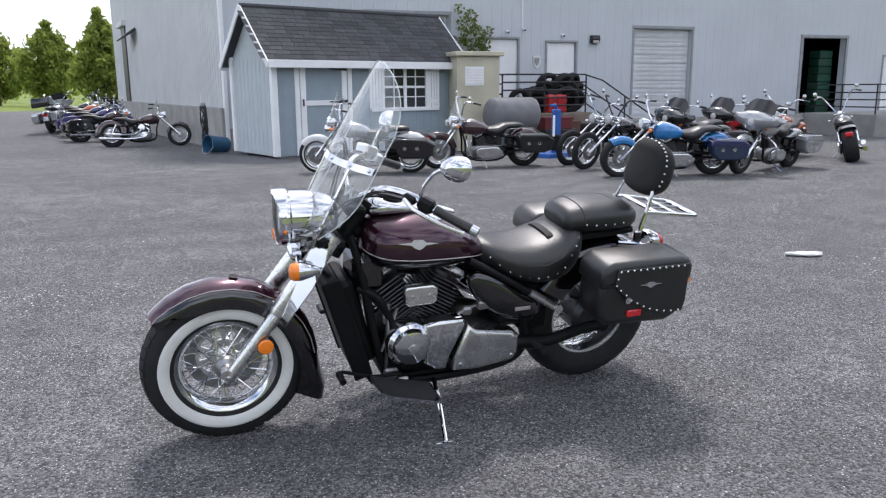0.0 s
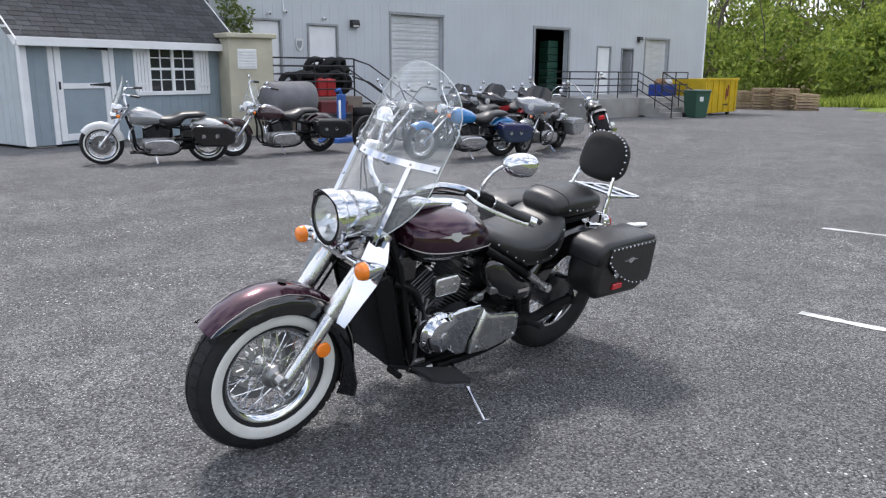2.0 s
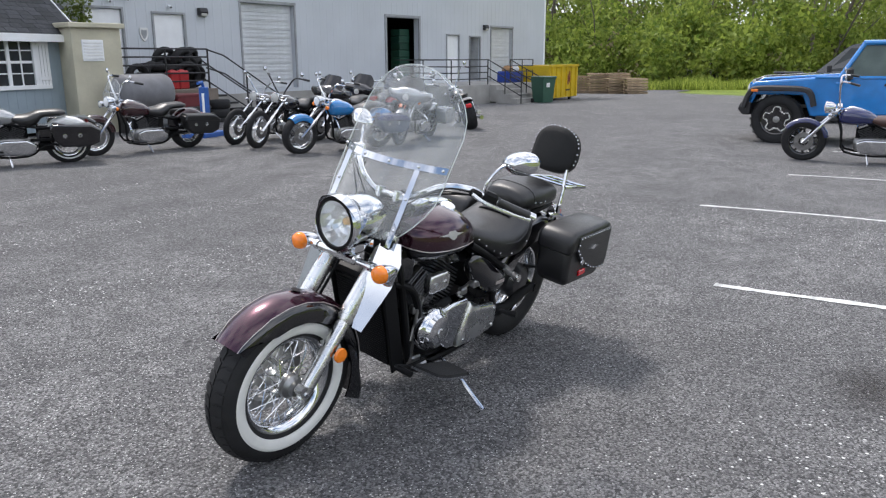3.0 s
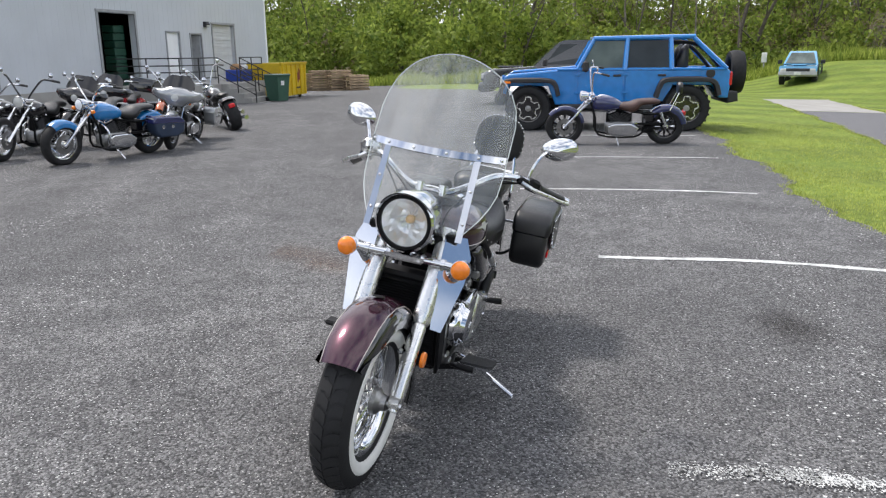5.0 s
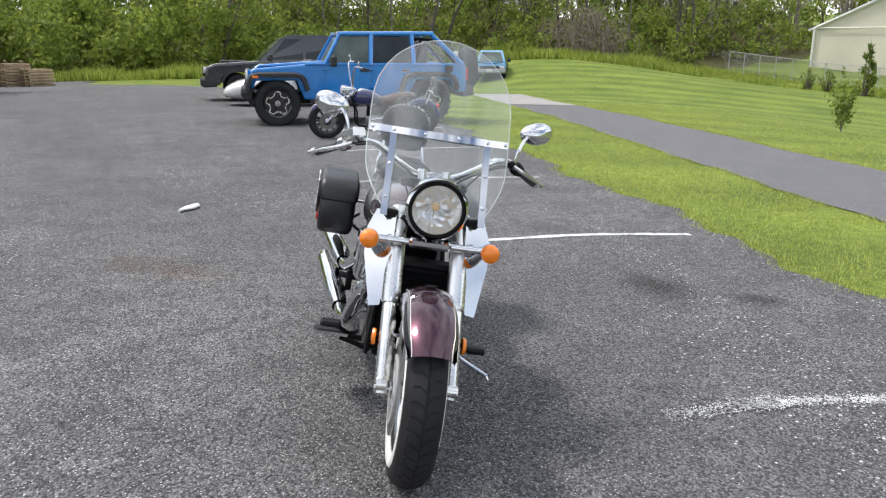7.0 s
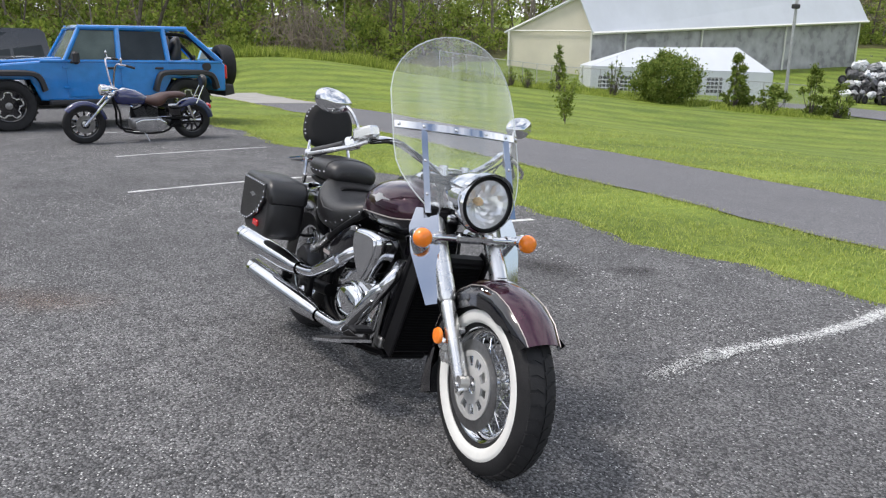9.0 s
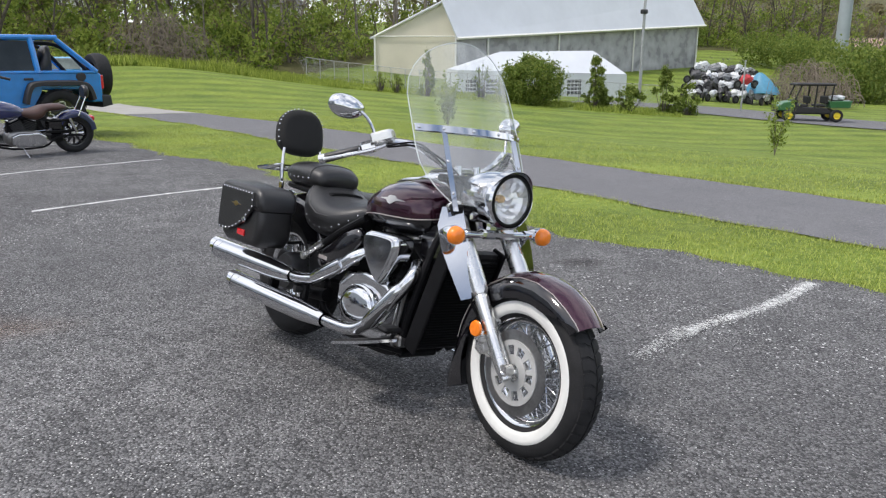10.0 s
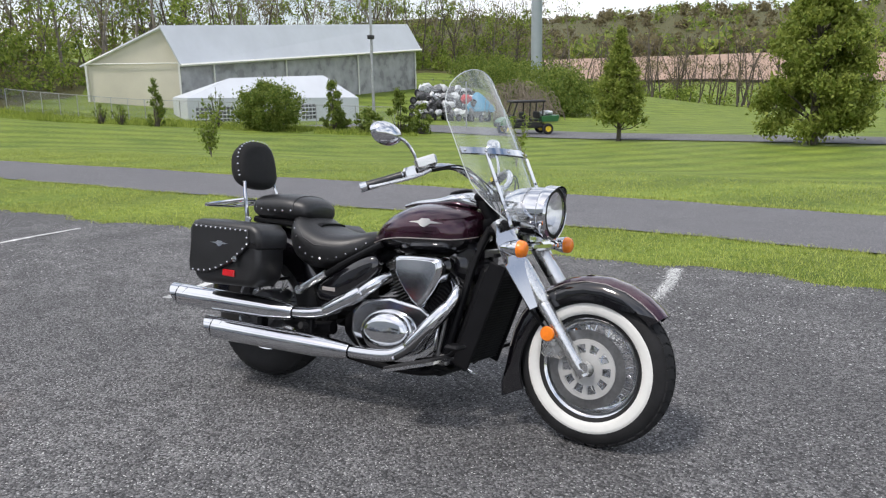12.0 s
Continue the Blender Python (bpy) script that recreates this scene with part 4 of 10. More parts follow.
def emblem(w, h):
    """A winged badge, as a plain shape."""
    pts = [(-w / 2, 0.1 * h), (-w * 0.18, 0.24 * h), (-w * 0.12, h * 0.5), (w * 0.12, h * 0.5), (w * 0.18, 0.24 * h), (w / 2, 0.1 * h), (w * 0.18, -0.06 * h), (w * 0.10, -0.34 * h), (0, -h * 0.5), (-w * 0.10, -0.34 * h), (-w * 0.18, -0.06 * h)]
    return pts


# ---- the maroon cruiser ----
LEAN = 10.5
bike = thing("motorcycle", Matrix.Translation((0, 0.005, 0.005)) @ Matrix.Rotation(radians(-LEAN), 4, "X") @ Matrix.Scale(1.008, 4), "maroon cruiser motorcycle with windshield and studded bags on its stand", "motorcycle")
fork_dir = Vector((-0.40, 0, 0.535)).normalized()
STEER = Matrix.Translation((1.25, 0, 0.78)) @ Matrix.Rotation(radians(-2.8), 4, fork_dir) @ Matrix.Translation((-1.25, 0, -0.78))
AX, AZ, FR = 1.603, 0.309, 0.306

front = make_wheel(bike, "front_wheel", AX, AZ, FR, 0.064, 0.188, STEER, (0.205, 0.249), 40, 0, 44)
make_disc(front, -0.072, 0.150)
g = G().lathe([(0.0, 0.04), (0.048, 0.04), (0.045, 0.056), (0.030, 0.070), (0.026, 0.088), (0.0, 0.090)], 24, axis_y())
part("hub_cover", g, CAST, front)
rear = make_wheel(bike, "rear_wheel", 0.0, 0.321, 0.318, 0.082, 0.190, Matrix.Translation((0, -0.03, 0)), None, 40, 0, 40)
part("drum", G().lathe([(0.0, -0.09), (0.085, -0.09), (0.095, -0.07), (0.095, 0.06), (0.07, 0.085), (0.0, 0.09)], 28, axis_y()), FINS, rear)

for sg in (1, -1):
    y = 0.113 * sg
    a = Vector((AX + 0.008, y, AZ - 0.020))
    d = fork_dir
    g = G().tube([a, a + d * 0.05, a + d * 0.30, a + d * 0.315], [0.022, 0.027, 0.027, 0.024], 16)
    g.tube([a + Vector((0.0, -0.012 * sg, 0.035)), a + Vector((0, 0.022 * sg, 0.035))], 0.021, 14)
    leg = part("fork_leg", g, SATIN, bike, m=STEER)
    part("fork_cover", G().tube([a + d * 0.315, a + d * 0.33, a + d * 0.62, a + d * 0.68], [0.029, 0.034, 0.034, 0.031], 16), SATIN, leg)
    part("fender_mount", G().box(tuple(a + d * 0.215 + Vector((0.0, -0.018 * sg, 0.0))), (0.05, 0.05, 0.022), 0.006), CHROME, leg)
    r = part("reflector", G().lathe([(0.0, 0.0), (0.028, 0.0), (0.029, 0.006), (0.026, 0.012), (0.0, 0.015)], 20, Matrix.Translation((1.468, 0.150 * sg, 0.434)) @ Matrix.Rotation(radians(-90 * sg), 4, "X")), AMBER, bike, "round amber side reflector", STEER)
    part("bracket", G().tube([(1.468, 0.150 * sg, 0.434), (1.490, 0.122 * sg, 0.448)], 0.007, 6), MATTBLACK, r)
part("axle", G().tube([(AX, -0.14, AZ), (AX, 0.14, AZ)], 0.010, 12), CHROME, bike, m=STEER)
g = G().box((1.475, -0.098, 0.375), (0.10, 0.05, 0.075), 0.014, None)
g.box((1.462, -0.118, 0.40), (0.055, 0.035, 0.045), 0.01)
g.tube([(1.47, -0.125, 0.36), (1.47, -0.085, 0.36)], 0.02, 12)
part("brake_caliper", g, SATIN, bike, m=STEER)
part("brake_hose", G().tube(curve([(1.46, -0.10, 0.42), (1.36, -0.11, 0.52), (1.27, -0.10, 0.66), (1.18, -0.09, 0.82)]), 0.006, 6), MATTBLACK, bike, m=STEER)


def fender_ring(a, r_top, half, r_side):
    """A cross-section of a fender at the angle a round the wheel, from one skirt over the crown to the other."""
    out = []
    for k in range(15):
        t = -1 + 2 * k / 14
        if abs(t) > 0.72:
            q = (abs(t) - 0.72) / 0.28
            rr, y = r_top - 0.052 - (r_top - 0.052 - r_side) * q, math.copysign(half, t)
        else:
            q = abs(t) / 0.72 * 1.5708
            rr, y = r_top - 0.052 * (1 - math.cos(q)), math.copysign(half * math.sin(q), t)
        out.append((AX + rr * math.cos(a), y, AZ + rr * math.sin(a)))
    return out


angs = [41, 46, 55, 68, 82, 96, 110, 124, 138, 150, 162, 174, 186, 198, 206]
rows = []
for q in angs:
    rise = 0.03 * sstep(170, 206, q)
    depth = 0.262 if 64 < q else 0.262 + 0.075 * (64 - q) / 23
    rows.append(fender_ring(radians(q), 0.350 + rise + 0.035 * sstep(185, 206, q), 0.086 - 0.012 * sstep(60, 41, q), depth + 0.02 * sstep(150, 200, q)))
inner = [[(AX + (x - AX) * 0.988, y * 0.97, AZ + (z - AZ) * 0.988) for x, y, z in r] for r in rows]
g = G().loft(rows, caps=False, wrap=False)
g.loft(inner, caps=False, wrap=False)
g.loft([rows[0], inner[0]], caps=False, wrap=False)
g.loft([rows[-1], inner[-1]], caps=False, wrap=False)
fender = part("front_fender", g, BLACKPAINT, bike, "gloss black front fender", STEER, smooth=60)
crown = [[(AX + (x - AX) * 1.005, y, AZ + (z - AZ) * 1.005) for x, y, z in r[4:11]] for r in rows[:12]]
part("fender_crown", G().loft(crown, caps=False, wrap=False), MAROON, fender, "maroon crown of the fender", smooth=60)
for k in (0, -1):
    part("pinstripe", G().tube([c[k] for c in crown], 0.0018, 5), SILVERLINE, fender)
g = G()
for k in range(14):
    t = 2 * math.pi * k / 14
    q0, q1 = radians(97), 0.017
    rr = 0.353
    g.v.append((AX + rr * math.cos(q0 + 0.05 * math.cos(t)), 0.022 * math.sin(t), AZ + rr * math.sin(q0 + 0.05 * math.cos(t)) + 0.003))
g.f.append(tuple(range(14)))
part("badge", g, MATTBLACK, fender)

# headlight
HL = Matrix.Translation((0, 0, 0.880)) @ Matrix.Rotation(radians(90), 4, "Y")
g = G().lathe([(0.0, 1.175), (0.045, 1.178), (0.075, 1.20), (0.092, 1.245), (0.099, 1.30), (0.100, 1.355), (0.107, 1.362), (0.109, 1.375), (0.107, 1.392), (0.099, 1.400), (0.094, 1.392), (0.094, 1.372)], 40, HL, caps=False)
lamp = part("headlight", g, CHROME, bike, "chrome bullet headlight", STEER)
arc = [[(1.372, 0.109 * math.sin(t), 0.880 + 0.109 * math.cos(t)) for t in np.linspace(-1.35, 1.35, 17)],
       [(1.418 - 0.02 * abs(t) ** 2, 0.108 * math.sin(t), 0.880 + 0.108 * math.cos(t)) for t in np.linspace(-1.35, 1.35, 17)]]
part("visor", G().loft(arc, caps=False, wrap=False).loft([[(x, y * 0.975, 0.88 + (z - 0.88) * 0.975) for x, y, z in r] for r in arc], caps=False, wrap=False), CHROME, lamp)
rnd = random.Random(17)
facets = [[(rr * math.cos(t), rr * math.sin(t), x + rnd.uniform(-0.006, 0.004)) for t in np.linspace(0, 2 * math.pi, 22, endpoint=False)] for rr, x in ((0.004, 1.310), (0.024, 1.314), (0.042, 1.322), (0.057, 1.334), (0.070, 1.348), (0.082, 1.366))]
facets.append([(0.0935 * math.cos(t), 0.0935 * math.sin(t), 1.388) for t in np.linspace(0, 2 * math.pi, 22, endpoint=False)])
part("reflector_bowl", G().loft(facets, caps=False, m=HL), BOWL, lamp, "faceted bright reflector", smooth=0)
part("gasket", G().lathe([(0.085, 1.388), (0.0945, 1.388), (0.0945, 1.399), (0.085, 1.399)], 40, HL, loop=True), MATTBLACK, lamp)
part("bulb", G().lathe([(0.012, 1.285), (0.012, 1.32), (0.016, 1.33), (0.012, 1.345), (0.0, 1.35)], 14, HL), BULB, lamp)
part("lens", G().lathe([(0.0935, 1.390), (0.085, 1.397), (0.07, 1.403), (0.035, 1.411), (0.0, 1.413)], 40, HL, caps=False), LENSCLEAR, lamp, "clear glass headlight lens", smooth=60)
part("mount", G().box((1.28, 0, 0.775), (0.07, 0.05, 0.06), 0.01).box((1.25, 0, 0.80), (0.05, 0.16, 0.03), 0.008), CHROME, bike, m=STEER)

# signals on their bar
bar = part("light_bar", G().tube([(1.335, -0.185, 0.745), (1.335, 0.185, 0.745)], 0.0135, 12).box((1.335, 0, 0.748), (0.05, 0.15, 0.035), 0.01).tube([(1.335, -0.15, 0.745), (1.335, -0.135, 0.745)], 0.019, 12).tube([(1.335, 0.15, 0.745), (1.335, 0.135, 0.745)], 0.019, 12), CHROME, bike, m=STEER)


def signal(parent, x, y, z, back, m, lensmat):
    f = Matrix.Translation((x, y, z)) @ Matrix.Rotation(radians(-90 if back else 90), 4, "Y")
    s = part("turn_signal", G().lathe([(0.0, -0.075), (0.012, -0.07), (0.024, -0.045), (0.033, -0.01), (0.0345, 0.004), (0.031, 0.006), (0.0, 0.006)], 22, f), CHROME, parent, m=m)
    part("lens", G().lathe([(0.0335, 0.004), (0.033, 0.018), (0.028, 0.030), (0.015, 0.036), (0.0, 0.037)], 22, f), lensmat, s, "amber turn-signal lens" if lensmat is AMBER else "", smooth=60)


for sg in (1, -1):
    signal(bike, 1.352, 0.213 * sg, 0.745, False, STEER, AMBER)
    signal(bike, -0.315, 0.215 * sg, 0.555, True, None, AMBER)
    part("signal_stalk", G().tube([(-0.285, 0.20 * sg, 0.555), (-0.25, 0.10 * sg, 0.56)], 0.008, 8), CHROME, bike)

# black triple clamp and the dark space between the fork legs
g = G().box((1.215, 0, 0.80), (0.10, 0.26, 0.04), 0.012).box((1.13, 0, 0.925), (0.08, 0.25, 0.03), 0.01)
g.tube([(1.19, 0, 0.72), (1.06, 0, 0.93)], 0.03, 14)
part("triple_clamp", g, MATTBLACK, bike, m=STEER)


# windshield
def screen_x(y, z):
    return 1.208 - 0.48 * (z - 1.10) - 0.25 * max(0.0, z - 1.10) ** 2 - 1.65 * y * y


def screen_half(z):
    t = min(1.0, max(0.0, (z - 1.205) / 0.2395))
    low = max(0.0, (1.02 - z) / 0.175)
    return 0.262 * math.sqrt(1 - t * t) - 0.085 * low ** 2


rows = []
zs = [0.845, 0.86, 0.88, 0.90, 0.94, 0.98, 1.04, 1.10, 1.16, 1.22, 1.28, 1.33, 1.365, 1.39, 1.41, 1.425, 1.436, 1.4425, 1.4445]
for z in zs:
    hw = max(0.012, screen_half(z))
    rows.append([(screen_x(hw * t, z), hw * t, z) for t in np.linspace(-1, 1, 21)])
g = G().loft(rows, caps=False, wrap=False)
screen = part("windshield", g, SCREEN, bike, "clear curved plastic windshield", STEER, smooth=60)
edge = [r[0] for r in rows] + [r[-1] for r in rows[::-1]]
part("screen_edge", G().tube(edge, 0.0022, 5), glass("screen_edge", (0.75, 0.8, 0.8), 0.1, 0.55), screen)


def band(path, w, lift, thick, up):
    """A flat strip that follows the screen, w wide, lifted off it."""
    g, rings = G(), []
    for y, z in path:
        n = Vector((1, 3.3 * y, 0.5)).normalized()
        p = Vector((screen_x(y, z), y, z)) + n * lift
        s = (Vector((-0.5, 0, 1)).normalized() if up else Vector((0, 1, 0))) * (w / 2)
        rings.append([p - s, p + s, p + s + n * thick, p - s + n * thick])
    return g.loft(rings)


part("crossbar", band([(y, 1.108 - 0.10 * y * y) for y in np.linspace(-0.256, 0.256, 21)], 0.026, 0.003, 0.004, True), CHROME, screen, "flat chrome windshield crossbar", smooth=20)
part("crossbar", band([(y, 1.108 - 0.10 * y * y) for y in np.linspace(-0.256, 0.256, 21)], 0.026, -0.007, 0.004, True), CHROME, screen, smooth=20)
for sg in (1, -1):
    part("brace", band([((0.168 + 0.012 * (1.09 - z)) * sg, z) for z in np.linspace(0.82, 1.094, 9)], 0.024, 0.003, 0.004, False), CHROME, screen, "flat chrome windshield brace", smooth=20)
    part("brace_clamp", G().box((1.262, 0.145 * sg, 0.825), (0.045, 0.05, 0.04), 0.01).tube([(1.235, 0.14 * sg, 0.825), (1.29, 0.165 * sg, 0.825)], 0.008, 8), MATTBLACK, screen)
bolt = fix_normals(mesh_of("bolt", G().lathe([(0.0065, 0.0), (0.006, 0.003), (0.003, 0.005), (0.0, 0.0055)], 8), CHROME, 50))
for y, z in [(-0.243, 1.102), (-0.168, 1.105), (-0.06, 1.1075), (0.06, 1.1075), (0.168, 1.105), (0.243, 1.102), (-0.170, 0.99), (0.170, 0.99), (-0.171, 0.88), (0.171, 0.88)]:
    n = Vector((1, 3.3 * y, 0.5)).normalized()
    part("bolt", bolt, None, screen, m=Matrix.Translation(Vector((screen_x(y, z), y, z)) + n * 0.007) @ n.to_track_quat("Z", "Y").to_matrix().to_4x4())

# chrome leg deflectors
for sg in (1, -1):
    pts = [Vector(p) for p in ((1.250, 0.125, 0.835), (1.205, 0.195, 0.830), (1.175, 0.222, 0.765), (1.225, 0.222, 0.680), (1.372, 0.186, 0.520), (1.392, 0.150, 0.530), (1.345, 0.130, 0.65))]
    pts = [Vector((1.275 - (0.40 * (p.y - 0.125) + 0.42 * (p.z - 0.835)) / 0.83, p.y * sg, p.z)) for p in pts]
    n = Vector((-0.83, -0.40 * sg, -0.42)).normalized() * 0.004
    part("wind_deflector", G().loft([pts, [p + n for p in pts]]), CHROME, bike, "kite-shaped chrome wind deflector", STEER, smooth=20)
    part("deflector_clamp", G().tube([(1.27, 0.12 * sg, 0.72), (1.24, 0.185 * sg, 0.705)], 0.009, 8), MATTBLACK, bike, m=STEER)

# handlebar
for sg in (1, -1):
    pts = curve([(1.115, 0.0, 0.955), (1.115, 0.07 * sg, 0.955), (1.105, 0.15 * sg, 0.995), (1.06, 0.225 * sg, 1.035), (0.985, 0.30 * sg, 1.030), (0.915, 0.36 * sg, 0.995), (0.80, 0.455 * sg, 0.940)], 4)
    hb = part("handlebar", G().tube(pts, 0.0128, 10), CHROME, bike, m=STEER)
    ga, gb = Vector((0.910, 0.364 * sg, 0.992)), Vector((0.808, 0.448 * sg, 0.944))
    part("grip", G().tube([ga, ga.lerp(gb, 0.03), ga.lerp(gb, 0.5), ga.lerp(gb, 0.97), gb], [0.019, 0.0175, 0.0170, 0.0185, 0.0175], 14), LEATHER, hb, "black ribbed rubber grip")
    part("grip_end", G().tube([gb, gb + (gb - ga).normalized() * 0.026], 0.0185, 14), CHROME, hb)
    c = ga + (ga - gb).normalized() * 0.035
    q = (gb - ga).to_track_quat("X", "Z").to_matrix().to_4x4()
    part("switch_box", G().box((0, 0, 0), (0.062, 0.045, 0.05), 0.012, Matrix.Translation(c) @ q), MATTBLACK if sg > 0 else CHROME, hb)
    c2 = ga + (ga - gb).normalized() * 0.085
    if sg < 0:
        part("brake_reservoir", G().box((0, 0, 0), (0.085, 0.062, 0.042), 0.008, Matrix.Translation(c2 + Vector((0.01, 0, 0.03))) @ q), SATIN, hb)
    else:
        part("clutch_perch", G().box((0, 0, 0), (0.05, 0.03, 0.03), 0.008, Matrix.Translation(c2 + Vector((0.015, 0, 0))) @ q), MATTBLACK, hb)
        part("label_tag", G().box((0, 0.024, 0.0), (0.022, 0.004, 0.02), 0.001, Matrix.Translation(c) @ q), mat("yellow_tag", (0.7, 0.6, 0.02), 0.5), hb)
    f = Vector((0.62, 0.28 * sg, -0.10)).normalized()
    lv = [c2 + Vector((0.035, 0.0, 0.0)), c2.lerp(ga, 0.6) + Vector((0.05, 0.02 * sg, -0.008)), ga.lerp(gb, 0.5) + Vector((0.052, 0.032 * sg, -0.006)), gb + Vector((0.038, 0.030 * sg, -0.004))]
    part("lever", G().tube(curve(lv, 4), [0.008] * 8 + [0.0065] * 4 + [0.009], 8), SATIN, hb)
    st = curve([(0.955, 0.325 * sg, 1.02), (0.945, 0.335 * sg, 1.07), (0.92, 0.355 * sg, 1.115), (0.890, 0.378 * sg, 1.140)], 4)
    mi = part("mirror", G().tube(st, 0.0062, 8), CHROME, bike, "chrome teardrop mirror", STEER)
    mm = Matrix.Translation((0.852, 0.418 * sg, 1.146)) @ Matrix.Rotation(radians(17 * sg), 4, "Z") @ Matrix.Rotation(radians(-12), 4, "Y")
    g = G()
    secs = [(0.0, 1.0, 1.0), (0.012, 1.0, 1.0), (0.028, 0.88, 0.9), (0.042, 0.62, 0.66), (0.050, 0.25, 0.3)]
    rings = []
    for x, a, b in secs:
        rings.append([(x, sg * (0.070 * a * math.cos(t) * (1 - 0.12 * math.cos(t))), 0.045 * b * math.sin(t) + 0.008 * math.cos(t)) for t in np.linspace(0, 2 * math.pi, 24, endpoint=False)])
    part("shell", g.loft(rings, m=mm), CHROME, mi, smooth=60)
    part("mirror_glass", G().loft([[(-0.002, p[1] * 0.95, p[2] * 0.95) for p in rings[0]], [(-0.0005, p[1] * 0.95, p[2] * 0.95) for p in rings[0]]], m=mm), CHROME, mi, "mirror glass")
for k, (y0, y1, w) in enumerate(((0.30, 0.05, 0.0055), (0.31, 0.08, 0.0045), (-0.30, -0.05, 0.0055), (-0.32, -0.08, 0.005))):
    part("cable", G().tube(curve([(1.0, y0, 1.015), (1.10, y0 * 0.7, 1.005 + 0.012 * k), (1.17, y1 * 1.5, 0.94), (1.19, y1, 0.85), (1.08, y1 * 0.7, 0.72)], 6), w * 0.65, 6), MATTBLACK, bike, m=STEER)
part("riser", G().tube([(1.125, 0.045, 0.92), (1.115, 0.045, 0.975)], 0.018, 12).tube([(1.125, -0.045, 0.92), (1.115, -0.045, 0.975)], 0.018, 12), CHROME, bike, m=STEER)

# tank
TANK = [(1.092, 0.775, 0.060, 0.050, 2.2), (1.075, 0.775, 0.115, 0.080, 2.2), (1.02, 0.773, 0.165, 0.103, 2.3), (0.92, 0.772, 0.192, 0.114, 2.3), (0.80, 0.765, 0.186, 0.112, 2.3), (0.69, 0.742, 0.150, 0.090, 2.2), (0.61, 0.712, 0.095, 0.058, 2.1), (0.562, 0.694, 0.040, 0.024, 2.0)]
full = G().body(TANK, 40, 6)
nr = len(full.v) // 40
up, lo, lines = G(), G(), [[], []]
for i in range(nr):
    ring = full.v[i * 40:(i + 1) * 40]
    # the ring starts at +y and goes up; its lower part is the black skirt
    top = ring[38:] + ring[:22]
    low = ring[21:39]
    up.v += top
    lo.v += low
    lines[0].append(top[0])
    lines[1].append(top[-1])
for gg, k in ((up, 24), (lo, 18)):
    gg.f = [(i * k + j, (i + 1) * k + j, (i + 1) * k + j + 1, i * k + j + 1) for i in range(nr - 1) for j in range(k - 1)]
up.f.append(tuple(range(24)))
lo.f.append(tuple(range(18)))
tank = part("fuel_tank", up, MAROON, bike, "maroon teardrop fuel tank", smooth=60)
part("tank_skirt", lo, BLACKPAINT, tank, "black lower edge of the tank", smooth=60)
for k in (0, 1):
    part("pinstripe", G().tube(lines[k], 0.0022, 5), SILVERLINE, tank)
for sg in (1, -1):
    pts = emblem(0.155, 0.032)
    ring = []
    for lift in (0.0015, 0.005):
        row = []
        for x, z in pts:
            t = math.asin(max(-1, min(1, (z + 0.026) / 0.114)))
            p, n = ring_point(TANK, 0.908 + x, t if sg > 0 else math.pi - t)
            row.append(p + n.normalized() * lift)
        ring.append(row)
    part("badge", G().loft(ring), PALEMETAL, tank, "winged chrome tank badge", smooth=20)
g = G().body([(1.06, 0.895, 0.035, 0.02, 2.2), (1.02, 0.905, 0.062, 0.036, 2.2), (0.96, 0.905, 0.070, 0.032, 2.2), (0.88, 0.892, 0.052, 0.02, 2.2), (0.76, 0.878, 0.034, 0.012, 2.2), (0.70, 0.862, 0.02, 0.008, 2)], 22, 4)
con = part("tank_console", g, CHROME, bike, "chrome speedometer console on the tank", smooth=60)
part("dial", G().lathe([(0.0, 0.0), (0.048, 0.0), (0.05, 0.006), (0.044, 0.012), (0.0, 0.012)], 28, Matrix.Translation((0.965, 0, 0.931)) @ Matrix.Rotation(radians(-14), 4, "Y")), MATTBLACK, con)
part("filler_cap", G().lathe([(0.036, 0.0), (0.036, 0.008), (0.03, 0.014), (0.0, 0.016)], 24, Matrix.Translation((0.80, 0.065, 0.868)) @ Matrix.Rotation(radians(-18), 4, "X")), CHROME, con)

# seats, backrest and rack
SEAT = [(0.605, 0.700, 0.060, 0.032, 2.4), (0.56, 0.680, 0.110, 0.060, 2.5), (0.47, 0.648, 0.160, 0.078, 2.6), (0.36, 0.640, 0.182, 0.090, 2.6), (0.26, 0.655, 0.180, 0.105, 2.6), (0.19, 0.690, 0.158, 0.110, 2.5), (0.145, 0.715, 0.110, 0.085, 2.3), (0.13, 0.72, 0.05, 0.04, 2)]
seat = part("seat", G().body(SEAT, 32, 5), LEATHER, bike, "wide black leather saddle with chrome studs", smooth=60)
pts = [ring_point(SEAT, x, t if sg > 0 else math.pi - t) for sg in (1, -1) for x, t in ((0.565, 0.05), (0.53, -0.1), (0.49, -0.2), (0.45, -0.28), (0.41, -0.32), (0.37, -0.33), (0.33, -0.30), (0.29, -0.22), (0.255, -0.08), (0.225, 0.1), (0.20, 0.28), (0.18, 0.5))]
put_studs(seat, pts)
g = G().tube([ring_point(SEAT, x, t)[0] + ring_point(SEAT, x, t)[1].normalized() * 0.0005 for x, t in ((0.57, 0.35), (0.5, 0.2), (0.42, 0.12), (0.34, 0.12), (0.27, 0.25), (0.22, 0.5), (0.19, 0.8), (0.18, 1.57), (0.19, 2.34), (0.22, 2.64), (0.27, 2.89), (0.34, 3.02), (0.42, 3.02), (0.5, 2.94), (0.57, 2.79))], 0.003, 5)
part("seat_piping", g, LEATHER, seat)
